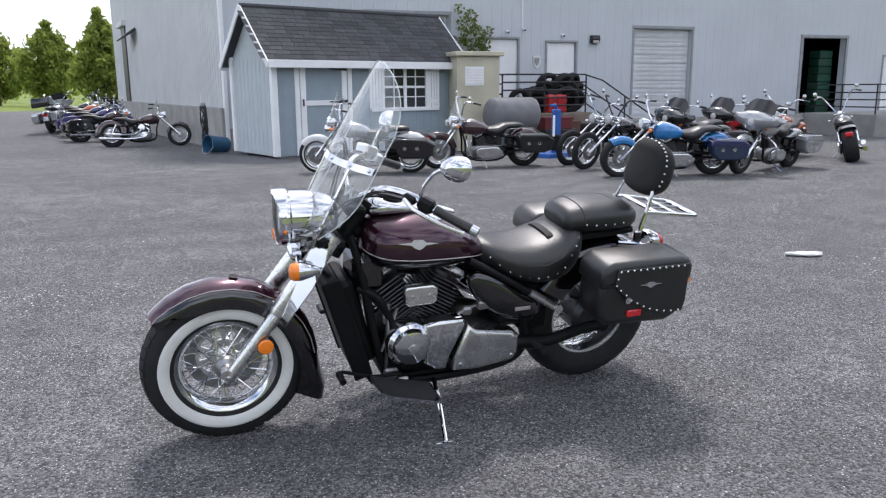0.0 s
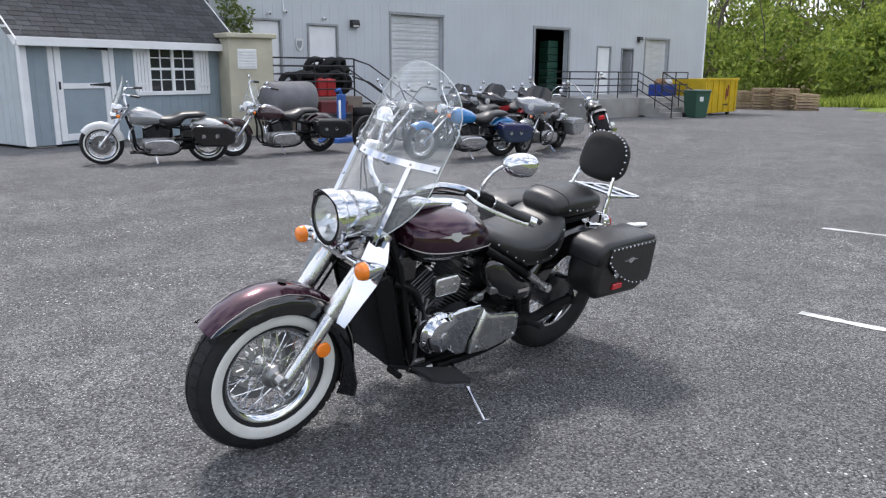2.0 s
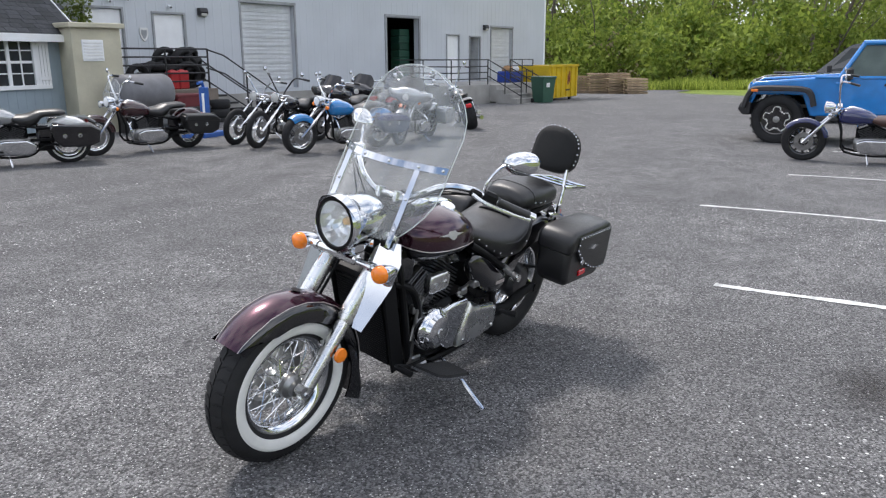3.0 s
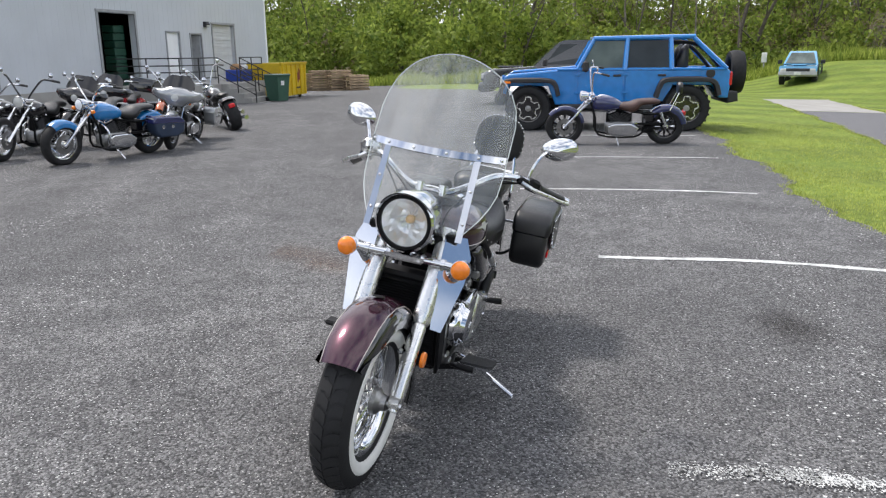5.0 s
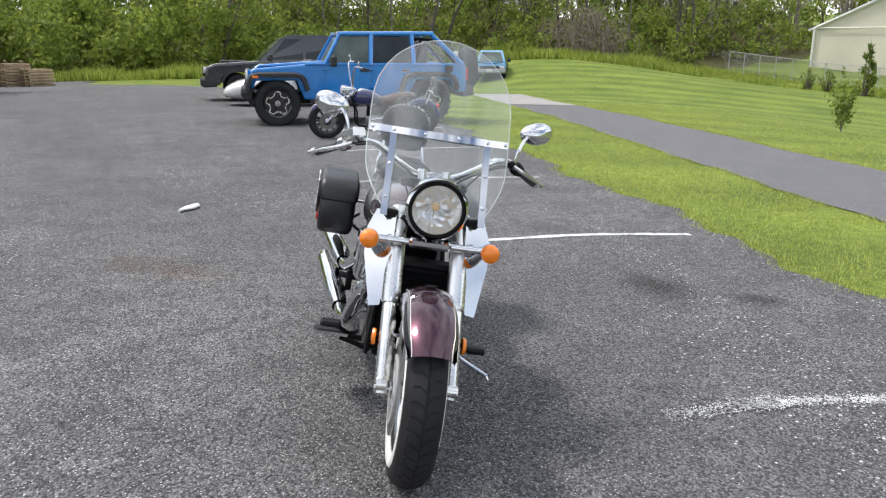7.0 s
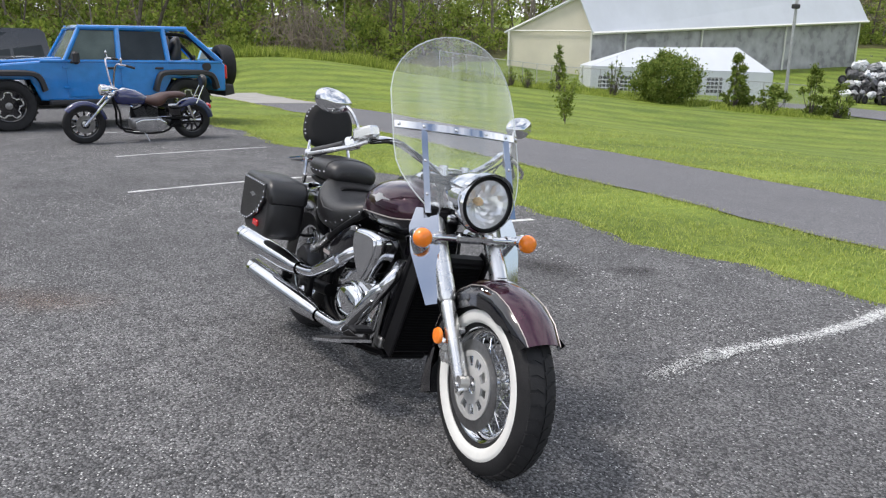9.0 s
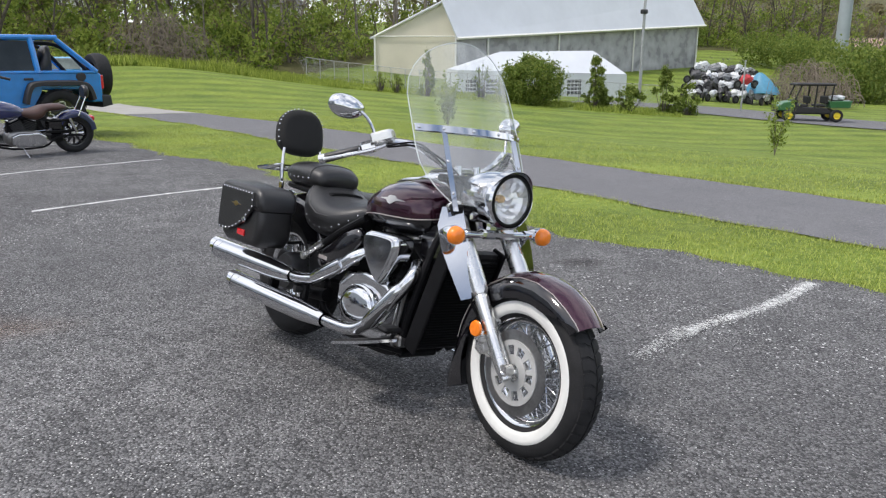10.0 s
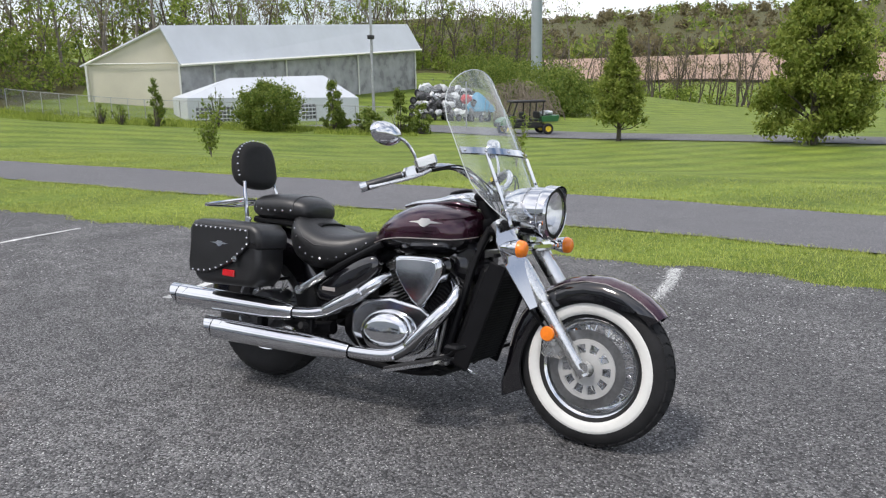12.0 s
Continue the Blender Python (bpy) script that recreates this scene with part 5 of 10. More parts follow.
PILL = [(x - 0.005, *r) for x, *r in [(0.235, 0.800, 0.085, 0.025, 2.4), (0.215, 0.803, 0.112, 0.052, 2.5), (0.16, 0.808, 0.128, 0.064, 2.6), (0.08, 0.812, 0.136, 0.066, 2.6), (-0.05, 0.810, 0.128, 0.060, 2.6), (-0.115, 0.805, 0.095, 0.045, 2.4), (-0.135, 0.80, 0.05, 0.02, 2)]]
pill = part("pillion_seat", G().body(PILL, 28, 5), LEATHER, bike, "black leather pillion pad with chrome studs", smooth=60)
put_studs(pill, [ring_point(PILL, x, t if sg > 0 else math.pi - t) for sg in (1, -1) for x, t in ((0.145, -0.05), (0.10, -0.12), (0.055, -0.15), (0.01, -0.15), (-0.035, -0.12), (-0.075, -0.02), (-0.105, 0.1))])
for x in (0.155, -0.03):
    part("seam", G().tube([ring_point(PILL, x, t)[0] + ring_point(PILL, x, t)[1].normalized() * 0.0004 for t in np.linspace(0.0, math.pi, 15)], 0.0024, 5), LEATHER, pill)
part("seat_base", G().body([(0.30, 0.735, 0.09, 0.02, 3), (0.1, 0.742, 0.115, 0.022, 3), (-0.12, 0.745, 0.09, 0.02, 3)], 20, 3), MATTBLACK, bike)

pad_m = Matrix.Translation((-0.205, 0, 1.004)) @ Matrix.Rotation(radians(-12), 4, "Y")
rings = []
for x, k in ((-0.040, 0.80), (-0.034, 0.93), (-0.012, 1.0), (0.014, 0.98), (0.032, 0.90), (0.040, 0.72)):
    rings.append([(x - 0.03 * (math.cos(t) * 1.0) ** 2 * 0.6, 0.138 * k * math.copysign(abs(math.cos(t)) ** 0.78, math.cos(t)) * (0.95 - 0.09 * math.sin(t)), 0.120 * k * math.copysign(abs(math.sin(t)) ** 0.72, math.sin(t))) for t in np.linspace(0, 2 * math.pi, 36, endpoint=False)])
rest = part("backrest", G().loft(rings, m=pad_m), CLOTH, bike, "rounded black backrest pad edged with studs", smooth=60)
put_studs(rest, [(pad_m @ (Vector(rings[3][k]) * 1.012 + Vector((0.004, 0, 0))), pad_m.to_3x3() @ Vector((0.05, rings[3][k][1], rings[3][k][2]))) for k in [34, 35, 0, 1, 2, 3, 4, 5, 6, 7, 8, 9, 10, 11, 12, 13, 14, 15, 16, 17, 18, 19, 20]])
for sg in (1, -1):
    part("backrest_post", G().tube(curve([(-0.115, 0.125 * sg, 0.66), (-0.135, 0.122 * sg, 0.78), (-0.175, 0.105 * sg, 0.90), (-0.195, 0.085 * sg, 0.97)], 4), 0.0085, 8).box((-0.118, 0.127 * sg, 0.70), (0.035, 0.014, 0.11), 0.004), CHROME, bike)
def rack_z(x):
    return 0.836 + (x + 0.15) * 0.145


def rack_bar(x0, y0, x1, y1, w):
    """A flat bar of the rack between two points of its plane."""
    d = Vector((x1 - x0, y1 - y0, 0)).normalized()
    n = Vector((-d.y, d.x, 0)) * (w / 2)
    a, b = Vector((x0, y0, rack_z(x0))), Vector((x1, y1, rack_z(x1)))
    h = Vector((0, 0, 0.007))
    return G().loft([[a - n, a + n, a + n + h, a - n + h], [b - n, b + n, b + n + h, b - n + h]])


rk = part("luggage_rack", G().tube([(-0.15, 0.125, rack_z(-0.15)), (-0.42, 0.112, rack_z(-0.42)), (-0.445, 0.095, rack_z(-0.445)), (-0.445, -0.095, rack_z(-0.445)), (-0.42, -0.112, rack_z(-0.42)), (-0.15, -0.125, rack_z(-0.15))], 0.009, 8), CHROME, bike, "slotted chrome luggage rack")
for x0, y0, x1, y1, w in ((-0.20, 0.12, -0.20, -0.12, 0.026), (-0.31, 0.116, -0.31, -0.116, 0.022), (-0.42, 0.11, -0.42, -0.11, 0.024), (-0.20, 0.0, -0.43, 0.0, 0.024), (-0.20, 0.105, -0.43, 0.095, 0.022), (-0.20, -0.105, -0.43, -0.095, 0.022), (-0.20, 0.055, -0.30, 0.045, 0.016), (-0.31, -0.05, -0.42, -0.055, 0.016)):
    part("slat", rack_bar(x0, y0, x1, y1, w), CHROME, rk)
for y in (0.12, -0.12):
    part("rack_stay", G().tube([(-0.15, y, 0.836), (-0.13, y * 1.04, 0.74)], 0.008, 8), CHROME, rk)


# saddlebags
def trim_bag(x, z):
    return 0.2 + (x - 0.2) * 0.885, 0.45 + (z - 0.45) * 0.87


def saddlebag(sg):
    side = [(0.175, 0.765), (0.200, 0.735), (0.215, 0.60), (0.205, 0.505), (0.165, 0.462), (-0.17, 0.448), (-0.225, 0.475), (-0.252, 0.56), (-0.262, 0.70), (-0.235, 0.752), (-0.20, 0.768)]
    side = [trim_bag(*p) for p in side]
    y0, y1 = (0.215, 0.390) if sg > 0 else (-0.390, -0.215)
    bag = part("saddlebag", G().prism(side, y0, y1, 0.030), LEATHER, bike, "studded black leather saddlebag", smooth=48)
    lid = [(0.205, 0.755), (0.221, 0.725), (0.222, 0.665), (0.205, 0.652), (-0.255, 0.652), (-0.270, 0.67), (-0.270, 0.735), (-0.242, 0.772), (-0.20, 0.782), (0.165, 0.779)]
    lid = [trim_bag(*p) for p in lid]
    ya, yb = (0.208, 0.400) if sg > 0 else (-0.400, -0.208)
    part("lid", G().prism(lid, ya, yb, 0.026), LEATHER, bag, smooth=48)
    fl = [(0.150, 0.752), (0.162, 0.68), (0.125, 0.640), (0.06, 0.585), (-0.04, 0.535), (-0.13, 0.508), (-0.235, 0.508), (-0.245, 0.56), (-0.235, 0.752)]
    fl = [trim_bag(*p) for p in fl]
    yc, yd = (0.392, 0.407) if sg > 0 else (-0.407, -0.392)
    flap = part("flap", G().prism(fl, yc, yd, 0.005), LEATHER, bag, smooth=48)
    yo, nn = 0.4075 * sg, (0, sg, 0)
    row = [(0.138 - 0.034 * k, 0.744) for k in range(11)] + [(0.148, 0.71), (0.150, 0.678)] + [(0.125, 0.652), (0.092, 0.625), (0.060, 0.597), (0.026, 0.578), (-0.012, 0.558), (-0.05, 0.541), (-0.09, 0.528), (-0.13, 0.52), (-0.17, 0.517), (-0.21, 0.517)]
    put_studs(flap, [((x, yo, z), nn) for x, z in (trim_bag(*p) for p in row)])
    part("buckle", G().lathe([(0.0, 0.0), (0.014, 0.0), (0.013, 0.005), (0.0, 0.007)], 16, Matrix.Translation((0.093, yo, 0.579)) @ Matrix.Rotation(radians(-90 * sg), 4, "X")), CHROME, bag)
    part("badge", G().prism([(x - 0.005, z + 0.638) for x, z in emblem(0.11, 0.026)], yo if sg > 0 else yo - 0.003, yo + 0.003 if sg > 0 else yo, 0.0), CHROME, bag, "winged chrome badge")
    part("reflector", G().box((0.045, 0.393 * sg, 0.512), (0.07, 0.012, 0.030), 0.004), REDLENS, bag, "red reflector")


saddlebag(1)
saddlebag(-1)

# rear fender, tail lamp
rows, inner = [], []
for q in (30, 45, 60, 75, 90, 105, 120, 135, 150, 163, 172):
    a = radians(q)
    ring = []
    for k in range(13):
        t = -1 + 2 * k / 12
        w = 0.115 * math.sin(min(1, abs(t) / 0.7) * 1.5708)
        rr = 0.385 - 0.05 * (1 - math.cos(min(1, abs(t) / 0.7) * 1.5708)) - 0.09 * max(0, (abs(t) - 0.7) / 0.3)
        ring.append((rr * math.cos(a), math.copysign(w, t), 0.335 + rr * math.sin(a)))
    rows.append(ring)
    inner.append([(x * 0.985, y * 0.97, 0.335 + (z - 0.335) * 0.985) for x, y, z in ring])
g = G().loft(rows, caps=False, wrap=False).loft(inner, caps=False, wrap=False).loft([rows[-1], inner[-1]], caps=False, wrap=False)
part("rear_fender", g, BLACKPAINT, bike, "gloss black rear fender", smooth=60)
tail = part("tail_lamp", G().body([(-0.255, 0.665, 0.045, 0.03, 2.4), (-0.275, 0.660, 0.058, 0.042, 2.4), (-0.30, 0.655, 0.058, 0.042, 2.4)], 20, 3), CHROME, bike)
part("lens", G().body([(-0.298, 0.655, 0.054, 0.038, 2.4), (-0.325, 0.652, 0.05, 0.034, 2.4), (-0.34, 0.65, 0.03, 0.02, 2.2)], 20, 3), REDLENS, tail, "red tail-lamp lens", smooth=60)
for sg in (1, -1):
    part("fender_strut", G().tube(curve([(-0.02, 0.125 * sg, 0.71), (-0.14, 0.125 * sg, 0.69), (-0.25, 0.115 * sg, 0.64)], 4), 0.013, 10), CHROME, bike)

# frame, swingarm
for sg in (1, -1):
    y = 0.115 * sg
    part("frame_tube", G().tube(curve([(1.13, 0.03 * sg, 0.80), (1.10, 0.08 * sg, 0.68), (1.05, y, 0.42), (1.00, y, 0.24), (0.93, y, 0.185), (0.70, y, 0.175), (0.46, y, 0.20), (0.38, y, 0.27), (0.40, y, 0.42), (0.45, y * 0.9, 0.56)], 5), 0.017, 10), MATTBLACK, bike)
    part("seat_rail", G().tube(curve([(0.67, 0.130 * sg, 0.695), (0.52, 0.148 * sg, 0.610), (0.36, 0.155 * sg, 0.512), (0.25, 0.150 * sg, 0.445)], 4), 0.015, 10), MATTBLACK, bike)
    part("rail_end", G().tube([(0.40, 0.158 * sg, 0.540), (0.262, 0.158 * sg, 0.452)], [0.017, 0.019], 10).tube([(0.262, 0.14 * sg, 0.452), (0.262, 0.18 * sg, 0.452)], 0.02, 12), SATIN, bike)
    part("swingarm", G().tube(curve([(0.44, 0.13 * sg, 0.30), (0.28, 0.135 * sg, 0.285), (0.10, 0.125 * sg, 0.315), (0.0, 0.125 * sg, 0.321)], 4), [0.03] * 4 + [0.026] * 4 + [0.024] * 4 + [0.026], 12).tube([(0.0, 0.10 * sg, 0.321), (0.0, 0.15 * sg, 0.321)], 0.022, 12), MATTBLACK, bike)
    part("bag_stay", G().tube(curve([(0.20, 0.16 * sg, 0.50), (0.10, 0.18 * sg, 0.48), (-0.10, 0.215 * sg, 0.48), (-0.20, 0.17 * sg, 0.50)], 4), 0.008, 8), MATTBLACK, bike)
part("backbone", G().tube([(1.13, 0, 0.83), (0.9, 0, 0.70), (0.55, 0, 0.62), (0.35, 0, 0.56)], 0.03, 12), MATTBLACK, bike)
g = G().box((0.42, 0, 0.46), (0.22, 0.20, 0.22), 0.03)
g.box((0.30, 0, 0.36), (0.16, 0.12, 0.14), 0.03)
part("battery_box", g, MATTBLACK, bike)
g = G().box((1.06, 0, 0.66), (0.14, 0.19, 0.16), 0.03)
part("steering_head_cover", g, BLACKPAINT, bike)

# radiator
RAD = Matrix.Translation((1.155, 0, 0.452)) @ Matrix.Rotation(radians(18), 4, "Y")
rad = part("radiator", G().box((0, 0, 0), (0.055, 0.27, 0.43), 0.012, RAD).box((-0.045, 0, 0), (0.06, 0.23, 0.38), 0.02, RAD), MATTBLACK, bike, "black radiator with a fine louvred guard")
fin = fix_normals(mesh_of("louvre", G().box((0, 0, 0), (0.012, 0.235, 0.004), 0.001), MATTBLACK))
for k in range(32):
    part("louvre", fin, None, rad, m=RAD @ Matrix.Translation((0.032, 0, -0.19 + 0.0122 * k)) @ Matrix.Rotation(radians(25), 4, "Y"))
for sg in (1, -1):
    part("side_guard", G().box((0.006, 0.137 * sg, 0), (0.075, 0.014, 0.45), 0.005, RAD), MATTBLACK, rad)

# engine
eng = part("engine", G().body([(1.02, 0.30, 0.09, 0.06, 3), (0.98, 0.31, 0.125, 0.105, 3), (0.86, 0.325, 0.135, 0.135, 3.2), (0.70, 0.325, 0.135, 0.135, 3.2), (0.55, 0.32, 0.125, 0.11, 3), (0.47, 0.32, 0.09, 0.07, 2.6)], 28, 3), MATTBLACK, bike, "chrome-trimmed V-twin engine", smooth=50)
for (bx, bz), (tx, tz), nm in (((0.885, 0.43), (1.030, 0.640), "front_cylinder"), ((0.835, 0.43), (0.715, 0.635), "rear_cylinder")):
    d = Vector((tx - bx, 0, tz - bz))
    ln = d.length
    q = Matrix.Translation((bx, 0, bz)) @ d.normalized().to_track_quat("Z", "Y").to_matrix().to_4x4()
    cyl = part(nm, G().tube([(0, 0, 0), (0, 0, ln)], 0.055, 20, m=q), FINS, bike)
    for k in range(13):
        w = 0.150 if 2 < k < 11 else 0.138
        f = 0.196 if 2 < k < 11 else 0.18
        part("fin", G().box((0, 0, 0.012 + k * (ln - 0.05) / 12.5), (f, w, 0.0055), 0.002, q), FINS, cyl)
    part("head_cover", G().box((0, 0, ln - 0.004), (0.165, 0.15, 0.04), 0.018, q), SATIN, cyl)
    for sg in (1, -1):
        part("spark_cap", G().box((0, 0.078 * sg, ln - 0.01), (0.08, 0.02, 0.05), 0.01, q), CHROME, cyl)
part("intake", G().tube([(0.93, -0.06, 0.60), (0.865, -0.11, 0.59), (0.80, -0.06, 0.60)], 0.03, 12), MATTBLACK, bike)
plate = [(0.935, 0.59), (0.925, 0.605), (0.82, 0.607), (0.795, 0.59), (0.795, 0.535), (0.815, 0.522), (0.915, 0.520), (0.93, 0.532)]
cv = part("cylinder_cover", G().prism(plate, 0.095, 0.135, 0.010), SATIN, bike, "brushed oblong engine cover", smooth=40)
for x in (0.90, 0.83):
    part("screw", G().lathe([(0.008, 0), (0.008, 0.004), (0.0, 0.006)], 10, Matrix.Translation((x, 0.134, 0.563)) @ Matrix.Rotation(radians(-90), 4, "X")), CHROME, cv)
lc = Matrix.Translation((0.915, 0.12, 0.372)) @ Matrix.Rotation(radians(-90), 4, "X")
gen = part("generator_cover", G().lathe([(0.094, -0.02), (0.096, 0.035), (0.090, 0.05), (0.080, 0.056), (0.0775, 0.062), (0.070, 0.078), (0.045, 0.086), (0.0, 0.088)], 40, lc), CHROME, bike, "round chrome generator cover", smooth=45)
part("inset", G().lathe([(0.0, 0.0875), (0.022, 0.0875), (0.022, 0.091), (0.0, 0.092)], 20, lc), SATIN, gen)
mid = [(0.86, 0.455), (0.80, 0.465), (0.695, 0.462), (0.685, 0.435), (0.745, 0.30), (0.755, 0.245), (0.80, 0.245), (0.86, 0.285)]
part("chain_case", G().prism(mid, 0.10, 0.182, 0.016), CHROME, bike, "polished chrome side case", smooth=40)
cov = [(0.675, 0.440), (0.635, 0.408), (0.475, 0.384), (0.442, 0.362), (0.438, 0.285), (0.465, 0.245), (0.62, 0.226), (0.730, 0.232), (0.725, 0.30)]
ca = part("sprocket_cover", G().prism(cov, 0.10, 0.190, 0.02), SATIN, bike, "brushed metal sprocket cover", smooth=40)
for x, z in ((0.468, 0.358), (0.700, 0.262), (0.470, 0.272)):
    part("screw", G().lathe([(0.009, 0), (0.009, 0.005), (0.0, 0.007)], 10, Matrix.Translation((x, 0.189, z)) @ Matrix.Rotation(radians(-90), 4, "X")), CHROME, ca)
rc = Matrix.Translation((0.745, -0.12, 0.332)) @ Matrix.Rotation(radians(-9), 4, "Y") @ Matrix.Rotation(radians(90), 4, "X") @ Matrix.Diagonal((1.06, 0.72, 0.9, 1))
cl = part("clutch_cover", G().lathe([(0.128, -0.02), (0.128, 0.042), (0.124, 0.050), (0.116, 0.052), (0.113, 0.054), (0.111, 0.062), (0.106, 0.071), (0.095, 0.078), (0.075, 0.085), (0.045, 0.089), (0.0, 0.091)], 44, rc), CHROME, bike, "round chrome clutch cover", smooth=45)
case = [(0.99, 0.40), (0.90, 0.455), (0.74, 0.475), (0.60, 0.455), (0.545, 0.39), (0.545, 0.30), (0.60, 0.235), (0.74, 0.20), (0.92, 0.215), (0.985, 0.28)]
part("crankcase_cover", G().prism(case, -0.148, -0.10, 0.014), CHROME, bike, "chrome right crankcase cover", smooth=40)
ac = curve([(0.785, 0.642), (0.815, 0.664), (0.98, 0.670), (1.015, 0.650), (1.012, 0.60), (0.975, 0.52), (0.935, 0.466), (0.905, 0.466), (0.845, 0.52), (0.795, 0.59), (0.785, 0.642)], 3)[:-1]
air = part("air_cleaner", G().prism(ac, -0.215, -0.115, 0.022), CHROME, bike, "rounded triangular chrome air cleaner", smooth=45)
part("air_cleaner_face", G().prism([(0.902 + (x - 0.902) * 0.86, 0.582 + (z - 0.582) * 0.86) for x, z in ac], -0.222, -0.21, 0.006), CHROME, air, smooth=45)

# side covers
for sg in (1, -1):
    part("side_cover", G().body([(0.665, 0.605, 0.02, 0.02, 2.2, 0.125 * sg), (0.63, 0.585, 0.034, 0.062, 2.4, 0.125 * sg), (0.55, 0.535, 0.040, 0.085, 2.4, 0.13 * sg), (0.45, 0.485, 0.040, 0.072, 2.4, 0.13 * sg), (0.36, 0.46, 0.03, 0.05, 2.2, 0.125 * sg), (0.325, 0.455, 0.012, 0.02, 2, 0.12 * sg)], 22, 4), BLACKPAINT, bike, "gloss black side cover", smooth=60)
    part("cover_badge", G().box((0.43, 0.172 * sg, 0.475), (0.07, 0.004, 0.016), 0.001), SILVERLINE, bike)

# exhaust
def slash_cut(c, r):
    """The open end of a muffler, cut at a slant, its upper edge longer."""
    def ring(rr, k):
        return [(c[0] - k * (0.030 + 0.030 * math.cos(t)), c[1] + rr * math.sin(t), c[2] + rr * math.cos(t)) for t in np.linspace(0, 2 * math.pi, 28, endpoint=False)]
    return G().loft([ring(r, 0), ring(r, 1), ring(r - 0.004, 1), ring(r - 0.004, -1)], caps=False)


ex1 = part("exhaust_pipe", G().tube(curve([(0.70, -0.10, 0.56), (0.66, -0.16, 0.52), (0.58, -0.185, 0.455), (0.47, -0.205, 0.390), (0.38, -0.225, 0.366), (0.28, -0.24, 0.360)], 5), 0.026, 14), CHROME, bike, "chrome rear-cylinder exhaust")
part("muffler", G().tube([(0.30, -0.238, 0.360), (0.27, -0.242, 0.360), (0.16, -0.252, 0.360), (-0.24, -0.302, 0.364), (-0.325, -0.312, 0.366)], [0.031, 0.038, 0.049, 0.051, 0.051], 28, caps=False).merge(slash_cut((-0.325, -0.312, 0.366), 0.051)), CHROME, ex1, "long chrome muffler")
part("heat_shield", G().tube([(0.62, -0.187, 0.487), (0.60, -0.190, 0.472), (0.47, -0.214, 0.393), (0.455, -0.216, 0.386)], [0.027, 0.032, 0.032, 0.027], 14), CHROME, ex1)
# black disc closes the open end, painting the dark inside the pipe
part("tip", G().tube([(-0.29, -0.308, 0.366), (-0.292, -0.308, 0.366)], 0.047, 18), MATTBLACK, ex1)
ex2 = part("exhaust_pipe", G().tube(curve([(1.02, -0.10, 0.57), (1.055, -0.14, 0.53), (1.02, -0.175, 0.45), (0.93, -0.195, 0.34), (0.86, -0.215, 0.272), (0.78, -0.23, 0.244), (0.60, -0.24, 0.236)], 5), 0.026, 14), CHROME, bike, "chrome front-cylinder exhaust")
part("muffler", G().tube([(0.62, -0.24, 0.236), (0.58, -0.242, 0.236), (0.44, -0.254, 0.236), (-0.04, -0.300, 0.240), (-0.095, -0.306, 0.241)], [0.031, 0.037, 0.048, 0.051, 0.051], 28, caps=False).merge(slash_cut((-0.095, -0.306, 0.241), 0.051)), CHROME, ex2, "long chrome muffler")
part("heat_shield", G().tube([(1.035, -0.168, 0.475), (1.02, -0.18, 0.452), (0.90, -0.206, 0.305), (0.885, -0.208, 0.29)], [0.027, 0.032, 0.032, 0.027], 14), CHROME, ex2)
# same black disc for the dark bore of the lower muffler
part("tip", G().tube([(-0.08, -0.304, 0.2405), (-0.082, -0.304, 0.2405)], 0.047, 18), MATTBLACK, ex2)
part("hanger", G().box((0.36, -0.20, 0.29), (0.04, 0.03, 0.10), 0.006), MATTBLACK, bike)
part("hanger", G().box((0.10, -0.22, 0.30), (0.03, 0.05, 0.08), 0.006), MATTBLACK, bike)

# footboards, pegs, levers, stand
for sg in (1, -1):
    bd = [(1.105, 0.215), (1.085, 0.335), (1.04, 0.355), (0.86, 0.350), (0.835, 0.325), (0.835, 0.205)]
    z0 = 0.238
    fb = part("floorboard", G().loft([[(x, y * sg, z0 + 0.30 * (x - 0.97)) for x, y in bd], [(x, y * sg, z0 + 0.30 * (x - 0.97) + 0.012) for x, y in bd]]), CHROME, bike, "chrome-edged rubber floorboard")
    part("tread_pad", G().loft([[(0.97 + (x - 0.97) * 0.92, (0.28 + (y - 0.28) * 0.9) * sg, z0 + 0.27 * (x - 0.97) + 0.012) for x, y in bd], [(0.97 + (x - 0.97) * 0.90, (0.28 + (y - 0.28) * 0.87) * sg, z0 + 0.27 * (x - 0.97) + 0.020) for x, y in bd]]), RUBBER, fb)
    part("board_arm", G().tube([(1.02, 0.12 * sg, 0.21), (1.02, 0.24 * sg, 0.245)], 0.012, 8), MATTBLACK, fb)
    part("board_arm", G().tube([(0.90, 0.12 * sg, 0.20), (0.90, 0.24 * sg, 0.215)], 0.012, 8), MATTBLACK, fb)
    part("passenger_peg", G().tube([(0.36, 0.16 * sg, 0.30), (0.35, 0.25 * sg, 0.31)], [0.011, 0.016], 10), RUBBER, bike)
part("shift_lever", G().tube(curve([(0.95, 0.17, 0.25), (1.08, 0.19, 0.27), (1.20, 0.21, 0.32), (1.22, 0.27, 0.33)], 4), 0.0075, 8).tube([(1.22, 0.235, 0.33), (1.22, 0.30, 0.33)], 0.013, 10), MATTBLACK, bike)
part("brake_pedal", G().tube(curve([(0.95, -0.17, 0.25), (1.06, -0.21, 0.28), (1.14, -0.26, 0.33)], 4), 0.009, 8).box((1.15, -0.29, 0.345), (0.06, 0.08, 0.02), 0.008), MATTBLACK, bike)
